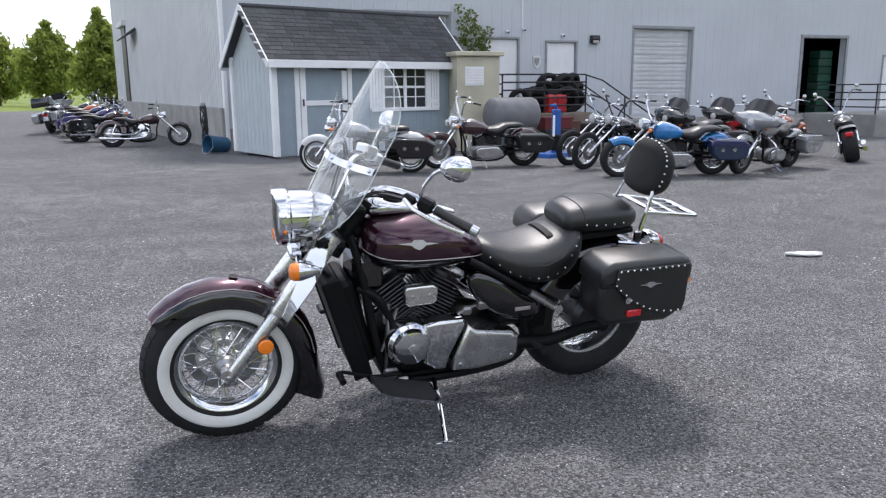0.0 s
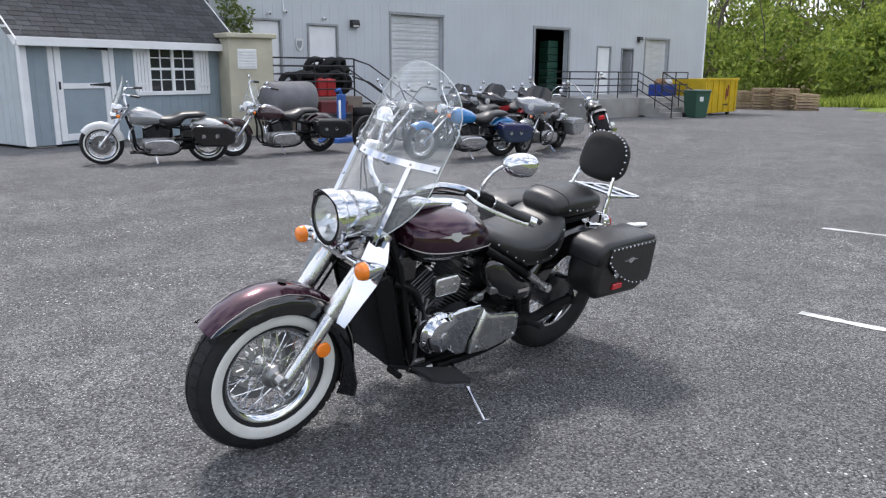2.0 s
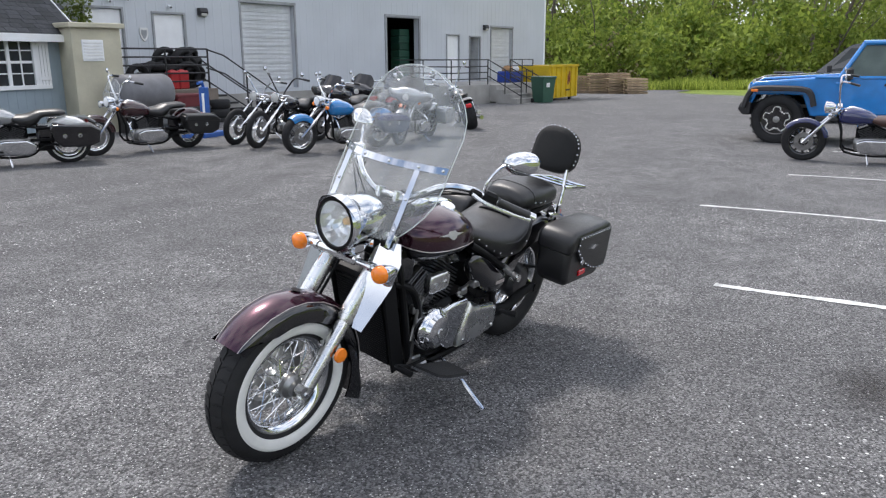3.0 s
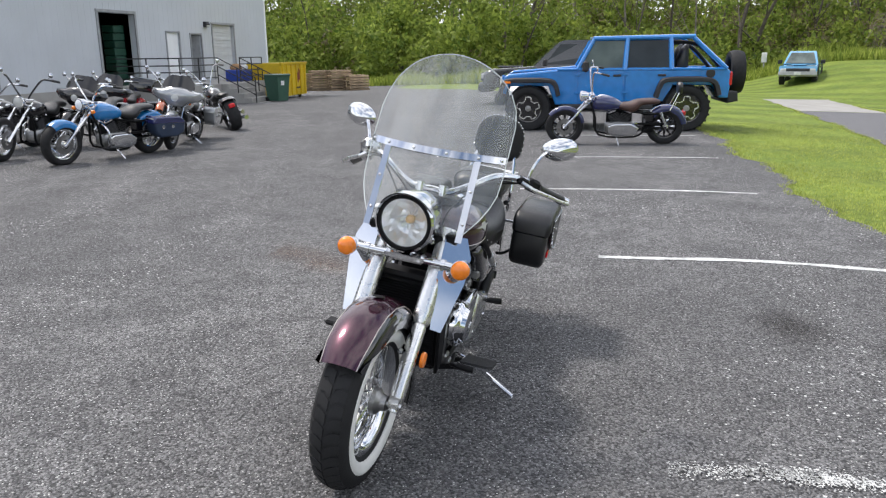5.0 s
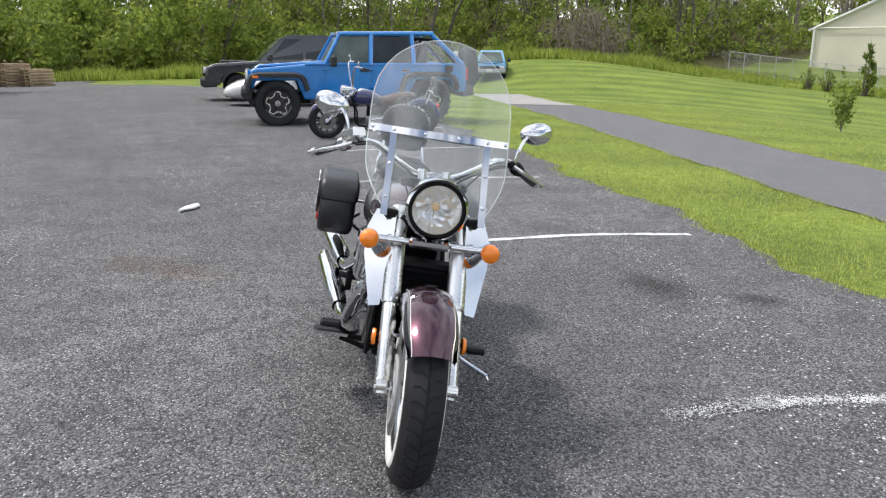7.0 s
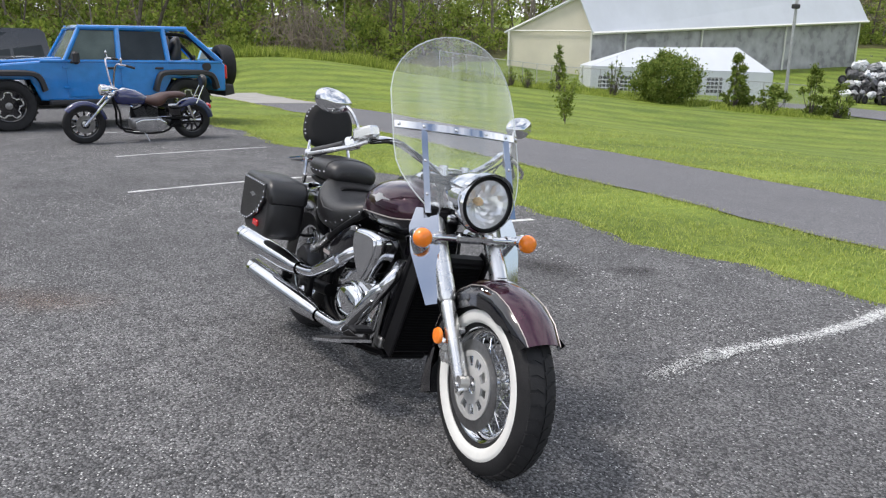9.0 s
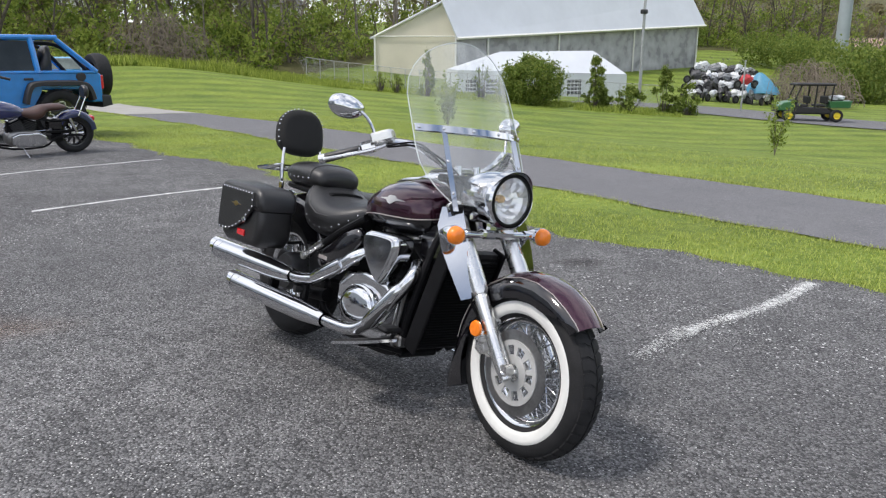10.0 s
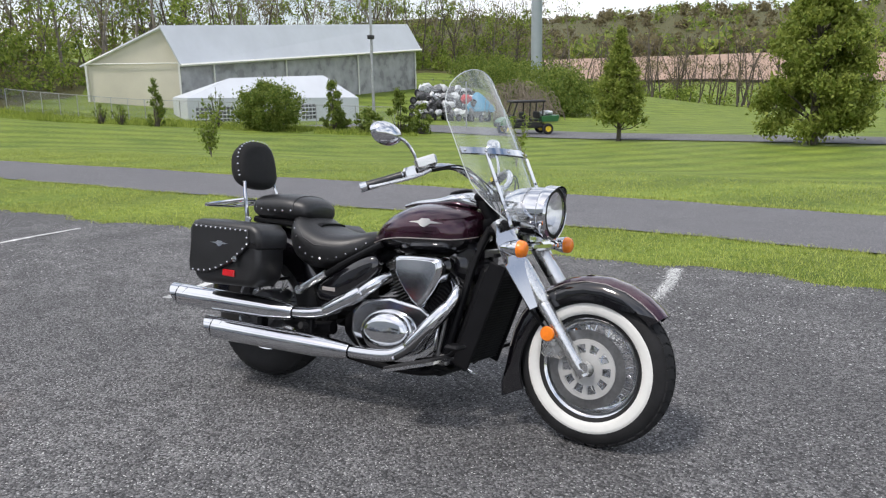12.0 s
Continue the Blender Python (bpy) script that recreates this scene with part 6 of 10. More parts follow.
ks = part("side_stand", G().tube(curve([(0.80, 0.15, 0.19), (0.815, 0.25, 0.165), (0.835, 0.36, 0.115), (0.850, 0.432, 0.085)], 4), 0.010, 10), CHROME, bike, "extended chrome side stand")
part("foot", G().box((0.857, 0.445, 0.080), (0.07, 0.035, 0.008), 0.003), CHROME, ks)
for x, y, z, s in ((0.98, 0.13, 0.24, 0.06), (0.93, 0.14, 0.20, 0.05), (0.60, 0.14, 0.50, 0.05), (0.66, 0.12, 0.47, 0.045), (0.99, 0.11, 0.47, 0.05), (0.62, -0.13, 0.50, 0.05), (1.0, -0.12, 0.25, 0.06), (0.47, -0.13, 0.44, 0.05)):
    part("engine_fitting", G().box((x, y, z), (s, s * 0.7, s * 0.8), 0.008), CAST, bike)
for a, b in (((1.0, 0.13, 0.55), (1.0, 0.13, 0.25)), ((0.96, 0.12, 0.52), (1.02, 0.13, 0.34)), ((1.03, -0.14, 0.50), (0.98, -0.14, 0.22)), ((0.55, 0.12, 0.52), (0.70, 0.12, 0.46))):
    part("engine_pipe", G().tube([a, b], 0.008, 8), CAST, bike)
part("coolant_hose", G().tube(curve([(1.11, 0.08, 0.60), (1.04, 0.12, 0.57), (0.98, 0.125, 0.45), (0.97, 0.12, 0.36)], 4), 0.016, 10), MATTBLACK, bike)
part("under_engine_plate", G().box((0.74, 0, 0.185), (0.5, 0.2, 0.03), 0.01), MATTBLACK, bike)


# ---- garden shed ----
SHED_BLUE = mat("blue_grey_shed_paint", (0.27, 0.33, 0.37), 0.6, var=0.07, scale=3, bump=0.05, bscale=40)
SHED_PALE = mat("pale_blue_grey_shed_side", (0.47, 0.52, 0.54), 0.6, var=0.06, scale=3, bump=0.05, bscale=40)
SHINGLE = mat("charcoal_shingle", (0.055, 0.057, 0.062), 0.9, var=0.25, scale=30, bump=0.5, bscale=140, rand=0.28)
WINDOWGLASS = mat("dark_window_glass", (0.03, 0.033, 0.036), 0.06, var=0.3, scale=2, spec=0.7)
SW, SD, EAVE, RIDGE = 4.60, 2.10, 2.02, 2.98
# local axes: x along the front to the far end, y from the front into the shed, z up
ux = Vector((-4.1, -1.05, 0)).normalized()
uy = Vector((ux.y, -ux.x, 0))
if uy.y > 0:
    uy = -uy
SH = Matrix(((ux.x, uy.x, 0, -0.78), (ux.y, uy.y, 0, -12.64), (0, 0, 1, -0.05), (0, 0, 0, 1)))


def sh(g):
    """Lays a bag built in the shed's own axes into the world."""
    out = G()
    return out.add(g.v, g.f, SH)


shed = thing("garden_shed", Matrix.Translation((0.0, 0.0, 0.10)), "blue-grey wooden garden shed with white trim and shingle roof", "shed")
front_holes = ((0.58, 1.63, 0.06, 1.88), (2.56, 3.66, 0.92, 1.81))
xs = [0.0, 0.58, 1.63, 2.56, 3.66, SW]
for a, b in zip(xs, xs[1:]):
    hz = [h for h in front_holes if h[0] <= a + 1e-6 and h[1] >= b - 1e-6]
    z = 0.0
    for za, zb in [*((h[2], h[3]) for h in hz), (EAVE, EAVE)]:
        if za > z + 1e-4:
            part("front_wall", sh(G().box(((a + b) / 2, 0.03, (z + za) / 2), (b - a, 0.06, za - z))), SHED_BLUE, shed, smooth=0)
        z = zb
groove = G()
for k in range(1, 22):
    x = k * 0.2
    for za, zb in ((0.02, 0.90), (1.83, 2.0)) if 2.54 < x < 3.68 else (((1.9, 2.0),) if 0.55 < x < 1.66 else ((0.02, 2.0),)):
        groove.box((x, -0.002, (za + zb) / 2), (0.012, 0.008, zb - za), 0.003)
part("board_joints", sh(groove), SHED_BLUE, shed, smooth=0)
gable = [(0.06, 0.0), (SD - 0.06, 0.0), (SD - 0.06, EAVE), (SD * 0.5, RIDGE - 0.06), (0.06, EAVE)]
for x0, x1, m_ in ((0.0, 0.06, SHED_PALE), (SW - 0.06, SW, SHED_PALE)):
    g = G().loft([[(x0, p[0], p[1]) for p in gable], [(x1, p[0], p[1]) for p in gable]])
    part("end_wall", sh(g), m_, shed, smooth=0)
part("back_wall", sh(G().box((SW / 2, SD - 0.03, EAVE / 2), (SW, 0.06, EAVE))), SHED_BLUE, shed, smooth=0)
g = G()
for k in range(1, 10):
    y = k * 0.21
    g.box((-0.002, y, 1.0), (0.008, 0.01, 1.95), 0.002)
part("board_joints", sh(g), SHED_PALE, shed, smooth=0)
for x in (0.0, SW):
    for y in (0.0, SD):
        part("corner_board", sh(G().box((x, y, EAVE / 2), (0.12, 0.12, EAVE), 0.006)), WHITE, shed)
# roof deck with overhang, then shingles row by row
slope = math.atan2(RIDGE - EAVE, SD / 2)
run = SD / 2 / math.cos(slope) + 0.24
for sgn, y0 in ((1, 0.0), (-1, SD)):
    F = Matrix.Translation((-0.18, y0 - sgn * 0.22, EAVE - 0.22 * math.tan(slope))) @ Matrix.Scale(sgn, 4, (0, 1, 0)) @ Matrix.Rotation(slope, 4, "X")
    deck = G().box((SW / 2 + 0.18, run / 2, 0.0), (SW + 0.36, run, 0.03), 0, F)
    part("roof_deck", sh(deck), SHINGLE, shed, smooth=0)
    if sgn > 0:
        ROOF = SH @ F
        me = []
        rnd = random.Random(5)
        for v in range(4):
            w = (0.27, 0.30, 0.25, 0.29)[v]
            me.append(fix_normals(mesh_of("shingle", G().box((0, 0, 0), (w - 0.006, 0.19, 0.011), 0.003), SHINGLE, 0)))
        rows_n = int(run / 0.125)
        for r in range(rows_n):
            x = -0.02 - 0.1 * (r % 2)
            while x < SW + 0.3:
                v = rnd.randrange(4)
                w = (0.27, 0.30, 0.25, 0.29)[v]
                part("shingle", me[v], None, shed, m=ROOF @ Matrix.Translation((x + w / 2, r * 0.125 + 0.09, 0.026 + rnd.uniform(0, 0.003))) @ Matrix.Rotation(radians(-3.0), 4, "X"))
                x += w
    part("fascia", sh(G().box((SW / 2, y0 - sgn * 0.24, EAVE - 0.20), (SW + 0.38, 0.03, 0.15), 0.005)), WHITE, shed)
part("ridge_cap", sh(G().tube([(-0.18, SD / 2, RIDGE + 0.03), (SW + 0.18, SD / 2, RIDGE + 0.03)], 0.05, 8)), SHINGLE, shed)
for x in (-0.19, SW + 0.19):
    for y0, sgn in ((-0.24, 1), (SD + 0.24, -1)):
        a, b = Vector((x, y0, EAVE - 0.24 * math.tan(slope))), Vector((x, SD / 2, RIDGE + 0.0))
        d = b - a
        q = Matrix.Translation((a + b) / 2) @ Matrix.Rotation(math.atan2(d.z, d.y), 4, "X")
        part("barge_board", sh(G().box((0, 0, -0.02), (0.03, d.length, 0.13), 0.004, q)), WHITE, shed)
door = part("door", sh(G().box((1.105, 0.02, 0.97), (1.03, 0.04, 1.80), 0.004)), SHED_BLUE, shed, "blue-grey plank door with white frame")
for c, s in (((0.63, -0.012, 0.97), (0.12, 0.03, 1.84)), ((1.58, -0.012, 0.97), (0.12, 0.03, 1.84)), ((1.105, -0.012, 1.83), (0.83, 0.03, 0.12)), ((1.105, -0.012, 1.05), (0.83, 0.03, 0.10)), ((1.105, -0.012, 0.12), (0.83, 0.03, 0.12))):
    part("batten", sh(G().box(c, s, 0.004)), WHITE, door)
for z in (1.74, 1.07):
    part("strap_hinge", sh(G().prism([(1.22, z - 0.012), (1.22, z + 0.012), (1.60, z + 0.035), (1.64, z + 0.05), (1.64, z - 0.05), (1.60, z - 0.035)], -0.035, -0.028)), BLACKSTEEL, door)
part("door_handle", sh(G().box((0.62, -0.045, 1.06), (0.03, 0.03, 0.14), 0.006)), BLACKSTEEL, door)
part("trim", sh(G().box((0.50, -0.012, 0.97), (0.10, 0.03, 1.94), 0.004)), WHITE, shed)
part("trim", sh(G().box((1.71, -0.012, 0.97), (0.10, 0.03, 1.94), 0.004)), WHITE, shed)
win = part("window", sh(G().box((3.11, 0.035, 1.365), (1.10, 0.02, 0.89))), WINDOWGLASS, shed, "white six-pane sash window with shutters", smooth=0)
for c, d in (((2.53, -0.01, 1.365), (0.07, 0.05, 1.02)), ((3.69, -0.01, 1.365), (0.07, 0.05, 1.02)), ((3.11, -0.01, 1.85), (1.23, 0.05, 0.07)), ((3.11, -0.015, 0.885), (1.80, 0.07, 0.08)), ((3.11, 0.0, 1.365), (0.07, 0.04, 0.89))):
    part("window_frame", sh(G().box(c, d, 0.005)), WHITE, win)
for x in (2.825, 3.395):
    part("muntin", sh(G().box((x, 0.012, 1.365), (0.024, 0.018, 0.89))), WHITE, win)
for z, h in ((1.15, 0.022), (1.365, 0.05), (1.585, 0.022)):
    part("muntin", sh(G().box((3.11, 0.012, z), (1.10, 0.03 if h > 0.03 else 0.018, h))), WHITE, win)
for x in (2.34, 3.88):
    st = part("shutter", sh(G().box((x, -0.012, 1.385), (0.30, 0.025, 0.98), 0.004)), WHITE, shed, "white plank shutter")
    for z in (1.72, 1.05):
        part("batten", sh(G().box((x, -0.032, z), (0.28, 0.016, 0.07), 0.003)), WHITE, st)
    for dx in (-0.075, 0.0, 0.075):
        part("plank_gap", sh(G().box((x + dx, -0.0255, 1.385), (0.008, 0.004, 0.96))), DOORTRIM, st)
for x in (0.3, 2.1, 3.9):
    for y in (0.15, 1.9):
        part("skid_block", sh(G().box((x, y, -0.12), (0.4, 0.2, 0.22), 0.01)), CONCRETE, shed)

# ---- beige pump house and tank ----
BEIGE = mat("stained_cream_stucco", (0.50, 0.47, 0.36), 0.8, var=0.14, scale=1.8, bump=0.15, bscale=50)
hut = thing("utility_hut", at(-5.48, -13.75, -0.18 + tilt(-5.48, -13.75), -4), "stained cream utility hut beside the shed", "utility hut")
part("shell", G().box((0, 0, 1.06), (1.02, 1.3, 2.12), 0.01), BEIGE, hut)
part("roof", G().box((0, 0.02, 2.17), (1.16, 1.46, 0.10), 0.015), BEIGE, hut)
lv = part("vent", G().box((0.10, 0.655, 1.68), (0.44, 0.03, 0.42), 0.008), WHITE, hut)
for k in range(6):
    part("slat", G().box((0.10, 0.675, 1.53 + k * 0.06), (0.38, 0.02, 0.035), 0.004), DIRTYWHITE, lv)
part("post", G().box((-0.4, 0.85, 0.55), (0.12, 0.12, 1.1), 0.015), CONCRETE, hut)
tank_ = thing("storage_tank", at(-5.95, -12.45, -0.14 + tilt(-5.95, -12.45), 4), "dull grey horizontal steel storage tank", "tank")
part("shell", G().lathe([(0.0, -0.62), (0.25, -0.60), (0.36, -0.52), (0.37, -0.48), (0.37, 0.48), (0.36, 0.52), (0.25, 0.60), (0.0, 0.62)], 28, Matrix.Translation((0, 0, 0.82)) @ Matrix.Rotation(radians(90), 4, "Y")), mat("dull_grey_tank_paint", (0.16, 0.16, 0.17), 0.6, var=0.2, scale=4), tank_, smooth=40)
for x in (-0.4, 0.4):
    part("saddle", G().box((x, 0, 0.26), (0.1, 0.6, 0.52), 0.01), BLACKSTEEL, tank_)

IVY = leaf_mat("vine_leaves", (0.09, 0.13, 0.03), (0.26, 0.30, 0.09), 0.4)


def leaf_bag(centres, count, size, seed, flat=1.0):
    """Many small bent leaves scattered in soft clumps (x, y, z, radius)."""
    rs = np.random.RandomState(seed)
    c = np.array(centres, float)
    w = c[:, 3] ** 2
    pick = rs.choice(len(c), count, p=w / w.sum())
    d = rs.normal(size=(count, 3))
    d /= np.linalg.norm(d, axis=1)[:, None]
    rad = c[pick, 3] * rs.uniform(0.45, 1.0, count) ** 0.6
    p = c[pick, :3] + d * rad[:, None] * np.array([1, 1, flat])
    a = rs.normal(size=(count, 3))
    a /= np.linalg.norm(a, axis=1)[:, None]
    b = np.cross(a, rs.normal(size=(count, 3)))
    b /= np.linalg.norm(b, axis=1)[:, None] + 1e-9
    s = size * rs.uniform(0.6, 1.35, count)[:, None]
    q = np.stack([p - a * s, p + b * s * 0.55, p + a * s, p - b * s * 0.55], 1).reshape(-1, 3)
    g = G()
    g.v = q.tolist()
    g.f = [(4 * i, 4 * i + 1, 4 * i + 2, 4 * i + 3) for i in range(count)]
    return g


vine = tagged(part("climbing_vine", leaf_bag([(-6.65, FY + 0.22, 3.0, 0.3), (-6.85, FY + 0.2, 2.75, 0.35), (-6.6, FY + 0.2, 2.45, 0.3), (-7.1, FY + 0.25, 2.55, 0.25), (-6.8, FY + 0.2, 3.3, 0.2), (-7.15, FY + 0.25, 2.3, 0.18), (-6.45, FY + 0.2, 3.45, 0.15), (-7.3, FY + 0.2, 2.9, 0.15)], 800, 0.05, 8), IVY, smooth=0), "green vine climbing the grey wall", "plant")

# ---- left dock with tyres ----
def rail(parent, pts, heights, posts, r=0.022):
    """A welded pipe rail over a run of base points: posts and level bars."""
    for p in posts:
        part("post", G().tube([p, (p[0], p[1], p[2] + heights[-1])], r, 8), BLACKSTEEL, parent)
    for h in heights:
        part("bar", G().tube([(x, y, z + h) for x, y, z in pts], r * 0.9, 8), BLACKSTEEL, parent)


DZ = 0.75
dock = thing("loading_dock", Matrix.Identity(4), "stained concrete loading dock with black pipe railing", "loading dock")
part("platform", G().box((-7.85, -15.42, 0.22), (2.65, 2.5, 1.06), 0.02), STAINEDCON, dock)
rail(dock, [(-6.58, -14.22, DZ), (-8.95, -14.22, DZ)], (0.19, 0.38, 0.57, 0.76, 0.95), [(x, -14.22, DZ) for x in (-6.58, -7.75, -8.95)])
rail(dock, [(-6.58, -16.6, DZ), (-6.58, -14.22, DZ)], (0.24, 0.48, 0.72, 0.95), [(-6.58, -15.4, DZ)])
rail(dock, [(-8.95, -14.3, DZ + 0.05), (-9.5, -14.3, DZ - 0.1), (-11.3, -14.3, -0.4)], (0.45, 0.9), [(-11.3, -14.3, -0.38), (-10.2, -14.3, 0.25)])
rail(dock, [(-8.95, -15.5, DZ), (-9.5, -15.5, DZ - 0.1), (-11.3, -15.5, -0.4)], (0.45, 0.9), [(-11.3, -15.5, -0.38)])
for k in range(4):
    part("step", G().box((-9.4 - 0.36 * k, -14.9, 0.55 - 0.2 * k), (0.34, 1.1, 0.05), 0.006), BLACKSTEEL, dock)


def loose_tyre(x, y, z, r, w, tilt, turn, label):
    """A worn tyre lying or leaning among the others."""
    g = G().lathe(tyre_profile(r, w, r * 0.62), 36, loop=True)
    ob = part("tyre", g, RUBBER, None, m=Matrix.Translation((x, y, z)) @ Matrix.Rotation(radians(turn), 4, "Z") @ Matrix.Rotation(radians(tilt), 4, "X"), smooth=50)
    return tagged(ob, label, "tyre", "old tyres")


for x, y, z, r, w, tl, tn in ((-7.25, -14.62, DZ + 0.31, 0.31, 0.09, 84, 5), (-7.75, -14.85, DZ + 0.34, 0.33, 0.10, 80, 30), (-7.85, -15.05, DZ + 0.10, 0.33, 0.10, 0, 0), (-7.85, -15.05, DZ + 0.31, 0.32, 0.10, 2, 0), (-7.88, -15.02, DZ + 0.52, 0.32, 0.10, 4, 0),
                              (-8.62, -14.62, DZ + 0.33, 0.33, 0.11, 82, -14), (-8.78, -15.1, DZ + 0.11, 0.34, 0.11, 0, 0), (-8.78, -15.1, DZ + 0.33, 0.34, 0.11, 0, 0), (-8.8, -15.12, DZ + 0.55, 0.33, 0.11, 5, 0), (-8.78, -15.85, DZ + 0.11, 0.34, 0.11, 0, 0), (-8.78, -15.85, DZ + 0.33, 0.33, 0.10, 3, 0), (-8.8, -15.85, DZ + 0.56, 0.33, 0.10, 10, 0), (-8.78, -15.1, DZ + 0.78, 0.31, 0.10, 12, 0)):
    loose_tyre(x, y, z, r, w, tl, tn, "worn black tyre stacked on the dock")
for x, y, z in ((-8.75, -13.75, -0.06), (-8.75, -13.75, 0.16), (-8.78, -13.77, 0.38), (-9.5, -13.75, -0.06), (-9.52, -13.72, 0.16)):
    loose_tyre(x, y, z, 0.33, 0.11, 2, 0, "worn black tyre stacked on the ground")
rnd = random.Random(8)
for k in range(11):
    lvl = k // 4
    loose_tyre(-8.15 - 0.30 * (k % 4) - 0.1 * lvl, -14.95 + rnd.uniform(-0.2, 0.2), DZ + 0.30 + 0.20 * lvl, 0.32, 0.10, rnd.uniform(52, 84), rnd.uniform(-40, 40), "worn black tyre in the heap on the dock")
REDCAN = mat("red_plastic", (0.45, 0.02, 0.025), 0.4, var=0.1)
for x in (-8.1, -8.36):
    c = thing("fuel_can", at(x, -14.5, DZ, 8), "red plastic fuel can on the dock", "fuel can", "fuel cans")
    part("body", G().box((0, 0, 0.22), (0.32, 0.2, 0.44), 0.03), REDCAN, c)
    part("handle", G().tube(curve([(-0.1, 0, 0.37), (-0.06, 0, 0.44), (0.06, 0, 0.44), (0.1, 0, 0.37)], 4), 0.018, 8), REDCAN, c)
    part("spout", G().tube([(0.1, 0, 0.36), (0.13, 0, 0.46)], 0.022, 10), BLACKSTEEL, c)
BLUEP = mat("blue_machine_paint", (0.02, 0.10, 0.38), 0.4, var=0.15)
mc = thing("tyre_machine", at(-5.75, -10.25, terrain(-5.75, -10.25), 20), "blue wheel-service stand on the asphalt", "workshop machine")
part("base", G().box((0, 0, 0.05), (0.75, 0.5, 0.1), 0.01), BLUEP, mc)
part("column", G().box((-0.05, 0.02, 0.50), (0.15, 0.13, 0.86), 0.015), BLUEP, mc)
part("motor", G().box((-0.04, 0.06, 0.30), (0.26, 0.24, 0.30), 0.03), MATTBLACK, mc)
part("arm", G().tube([(-0.05, 0.02, 0.92), (-0.01, 0.02, 1.02), (0.12, 0.02, 1.0)], 0.03, 10), BLUEP, mc)
part("tag", G().box((0.14, 0.12, 0.62), (0.06, 0.02, 0.4), 0.004), WHITE, mc)
CRATE = mat("old_brown_crate", (0.10, 0.055, 0.04), 0.8, var=0.25)
for x, y, z, s, m_ in ((-7.3, -12.9, 0.0, (0.9, 0.55, 0.45), BLACKSTEEL), (-7.25, -12.9, 0.45, (0.8, 0.5, 0.28), mat("dark_red_case", (0.12, 0.015, 0.02), 0.5)), (-8.0, -13.7, -0.03, (0.7, 0.5, 0.62), CRATE), (-11.0, -13.3, -0.03, (1.3, 0.6, 0.5), BLACKSTEEL)):
    b = thing("crate", at(x, y, z - 0.14 + tilt(x, y), 5), "dark storage case stacked by the dock", "crate", "dark cases")
    part("body", G().box((0, 0, s[2] / 2), s, 0.02), m_, b)
    part("lid", G().box((0, 0, s[2] - 0.03), (s[0] + 0.02, s[1] + 0.02, 0.07), 0.015), m_, b)

# ---- right dock, bins, dumpster, pallets ----
RZ = 0.50
dock2 = thing("loading_dock", Matrix.Identity(4), "raw concrete dock with steps and black railing", "loading dock")
part("platform", G().box((-21.9, -15.35, 0.05), (5.8, 2.75, 0.9), 0.02), CONCRETE, dock2)
for k in range(5):
    part("step", G().box((-22.2, -13.85 + 0.30 * k, 0.42 - 0.155 * k - 0.25), (1.5, 0.32, 0.62 - 0.02 * k), 0.01), CONCRETE, dock2)
rail(dock2, [(-19.05, -14.05, RZ), (-21.4, -14.05, RZ)], (0.22, 0.44, 0.66, 0.9), [(-19.05, -14.05, RZ), (-20.2, -14.05, RZ), (-21.4, -14.05, RZ)])
rail(dock2, [(-19.05, -16.6, RZ), (-19.05, -14.05, RZ)], (0.22, 0.44, 0.66, 0.9), [(-19.05, -15.3, RZ)])
rail(dock2, [(-23.0, -14.05, RZ), (-24.75, -14.05, RZ)], (0.22, 0.44, 0.66, 0.9), [(x, -14.05, RZ) for x in (-23.0, -23.9, -24.75)])
for x in (-21.42, -22.98):
    rail(dock2, [(x, -14.05, RZ), (x, -12.6, -0.2)], (0.3, 0.6, 0.9), [(x, -12.6, -0.2), (x, -13.3, 0.15)])
for k, (x, c, lab) in enumerate(((-22.6, (0.03, 0.09, 0.06), "dark green wheeled bin"), (-23.25, (0.23, 0.24, 0.26), "grey wheeled bin"))):
    b = thing("wheelie_bin", at(x, -12.35 - 0.35 * k, -0.26 + tilt(x, -12.5), -20), lab + " beside the dock steps", "bin", "wheeled bins")
    pl = mat("bin_plastic", c, 0.5, var=0.12)
    part("body", G().loft([[(sx * 0.24, sy * 0.28, 0.06) for sx, sy in ((-1, -1), (1, -1), (1, 1), (-1, 1))], [(sx * 0.30, sy * 0.36, 0.95) for sx, sy in ((-1, -1), (1, -1), (1, 1), (-1, 1))]]), pl, b)
    part("lid", G().box((0, 0.02, 0.98), (0.64, 0.78, 0.06), 0.02), pl, b)
    for sx in (-0.25, 0.25):
        part("wheel", G().tube([(sx - 0.03, -0.3, 0.1), (sx + 0.03, -0.3, 0.1)], 0.1, 16), RUBBER, b)
    part("label", G().box((0.05, 0.335, 0.72), (0.16, 0.02, 0.2), 0.002), DIRTYWHITE, b)
YELLOW = mat("yellow_dumpster_paint", (0.62, 0.42, 0.015), 0.45, var=0.14, scale=2.5, bump=0.05, bscale=20)
dp = thing("dumpster", at(-26.3, -14.3, -0.36 + tilt(-26.3, -14.3), 6), "bright yellow steel dumpster with ribbed sides", "dumpster")
part("body", G().prism([(-1.55, 0.15), (1.5, 0.15), (1.6, 1.48), (-1.6, 1.48)], -0.85, 0.85, 0.02), YELLOW, dp)
part("rim", G().box((0, 0.86, 1.46), (3.24, 0.08, 0.1), 0.012), YELLOW, dp)
for x in (-1.3, -0.75, -0.2, 0.35, 0.9, 1.4):
    part("rib", G().box((x, 0.875, 0.8), (0.07, 0.06, 1.22), 0.01), YELLOW, dp)
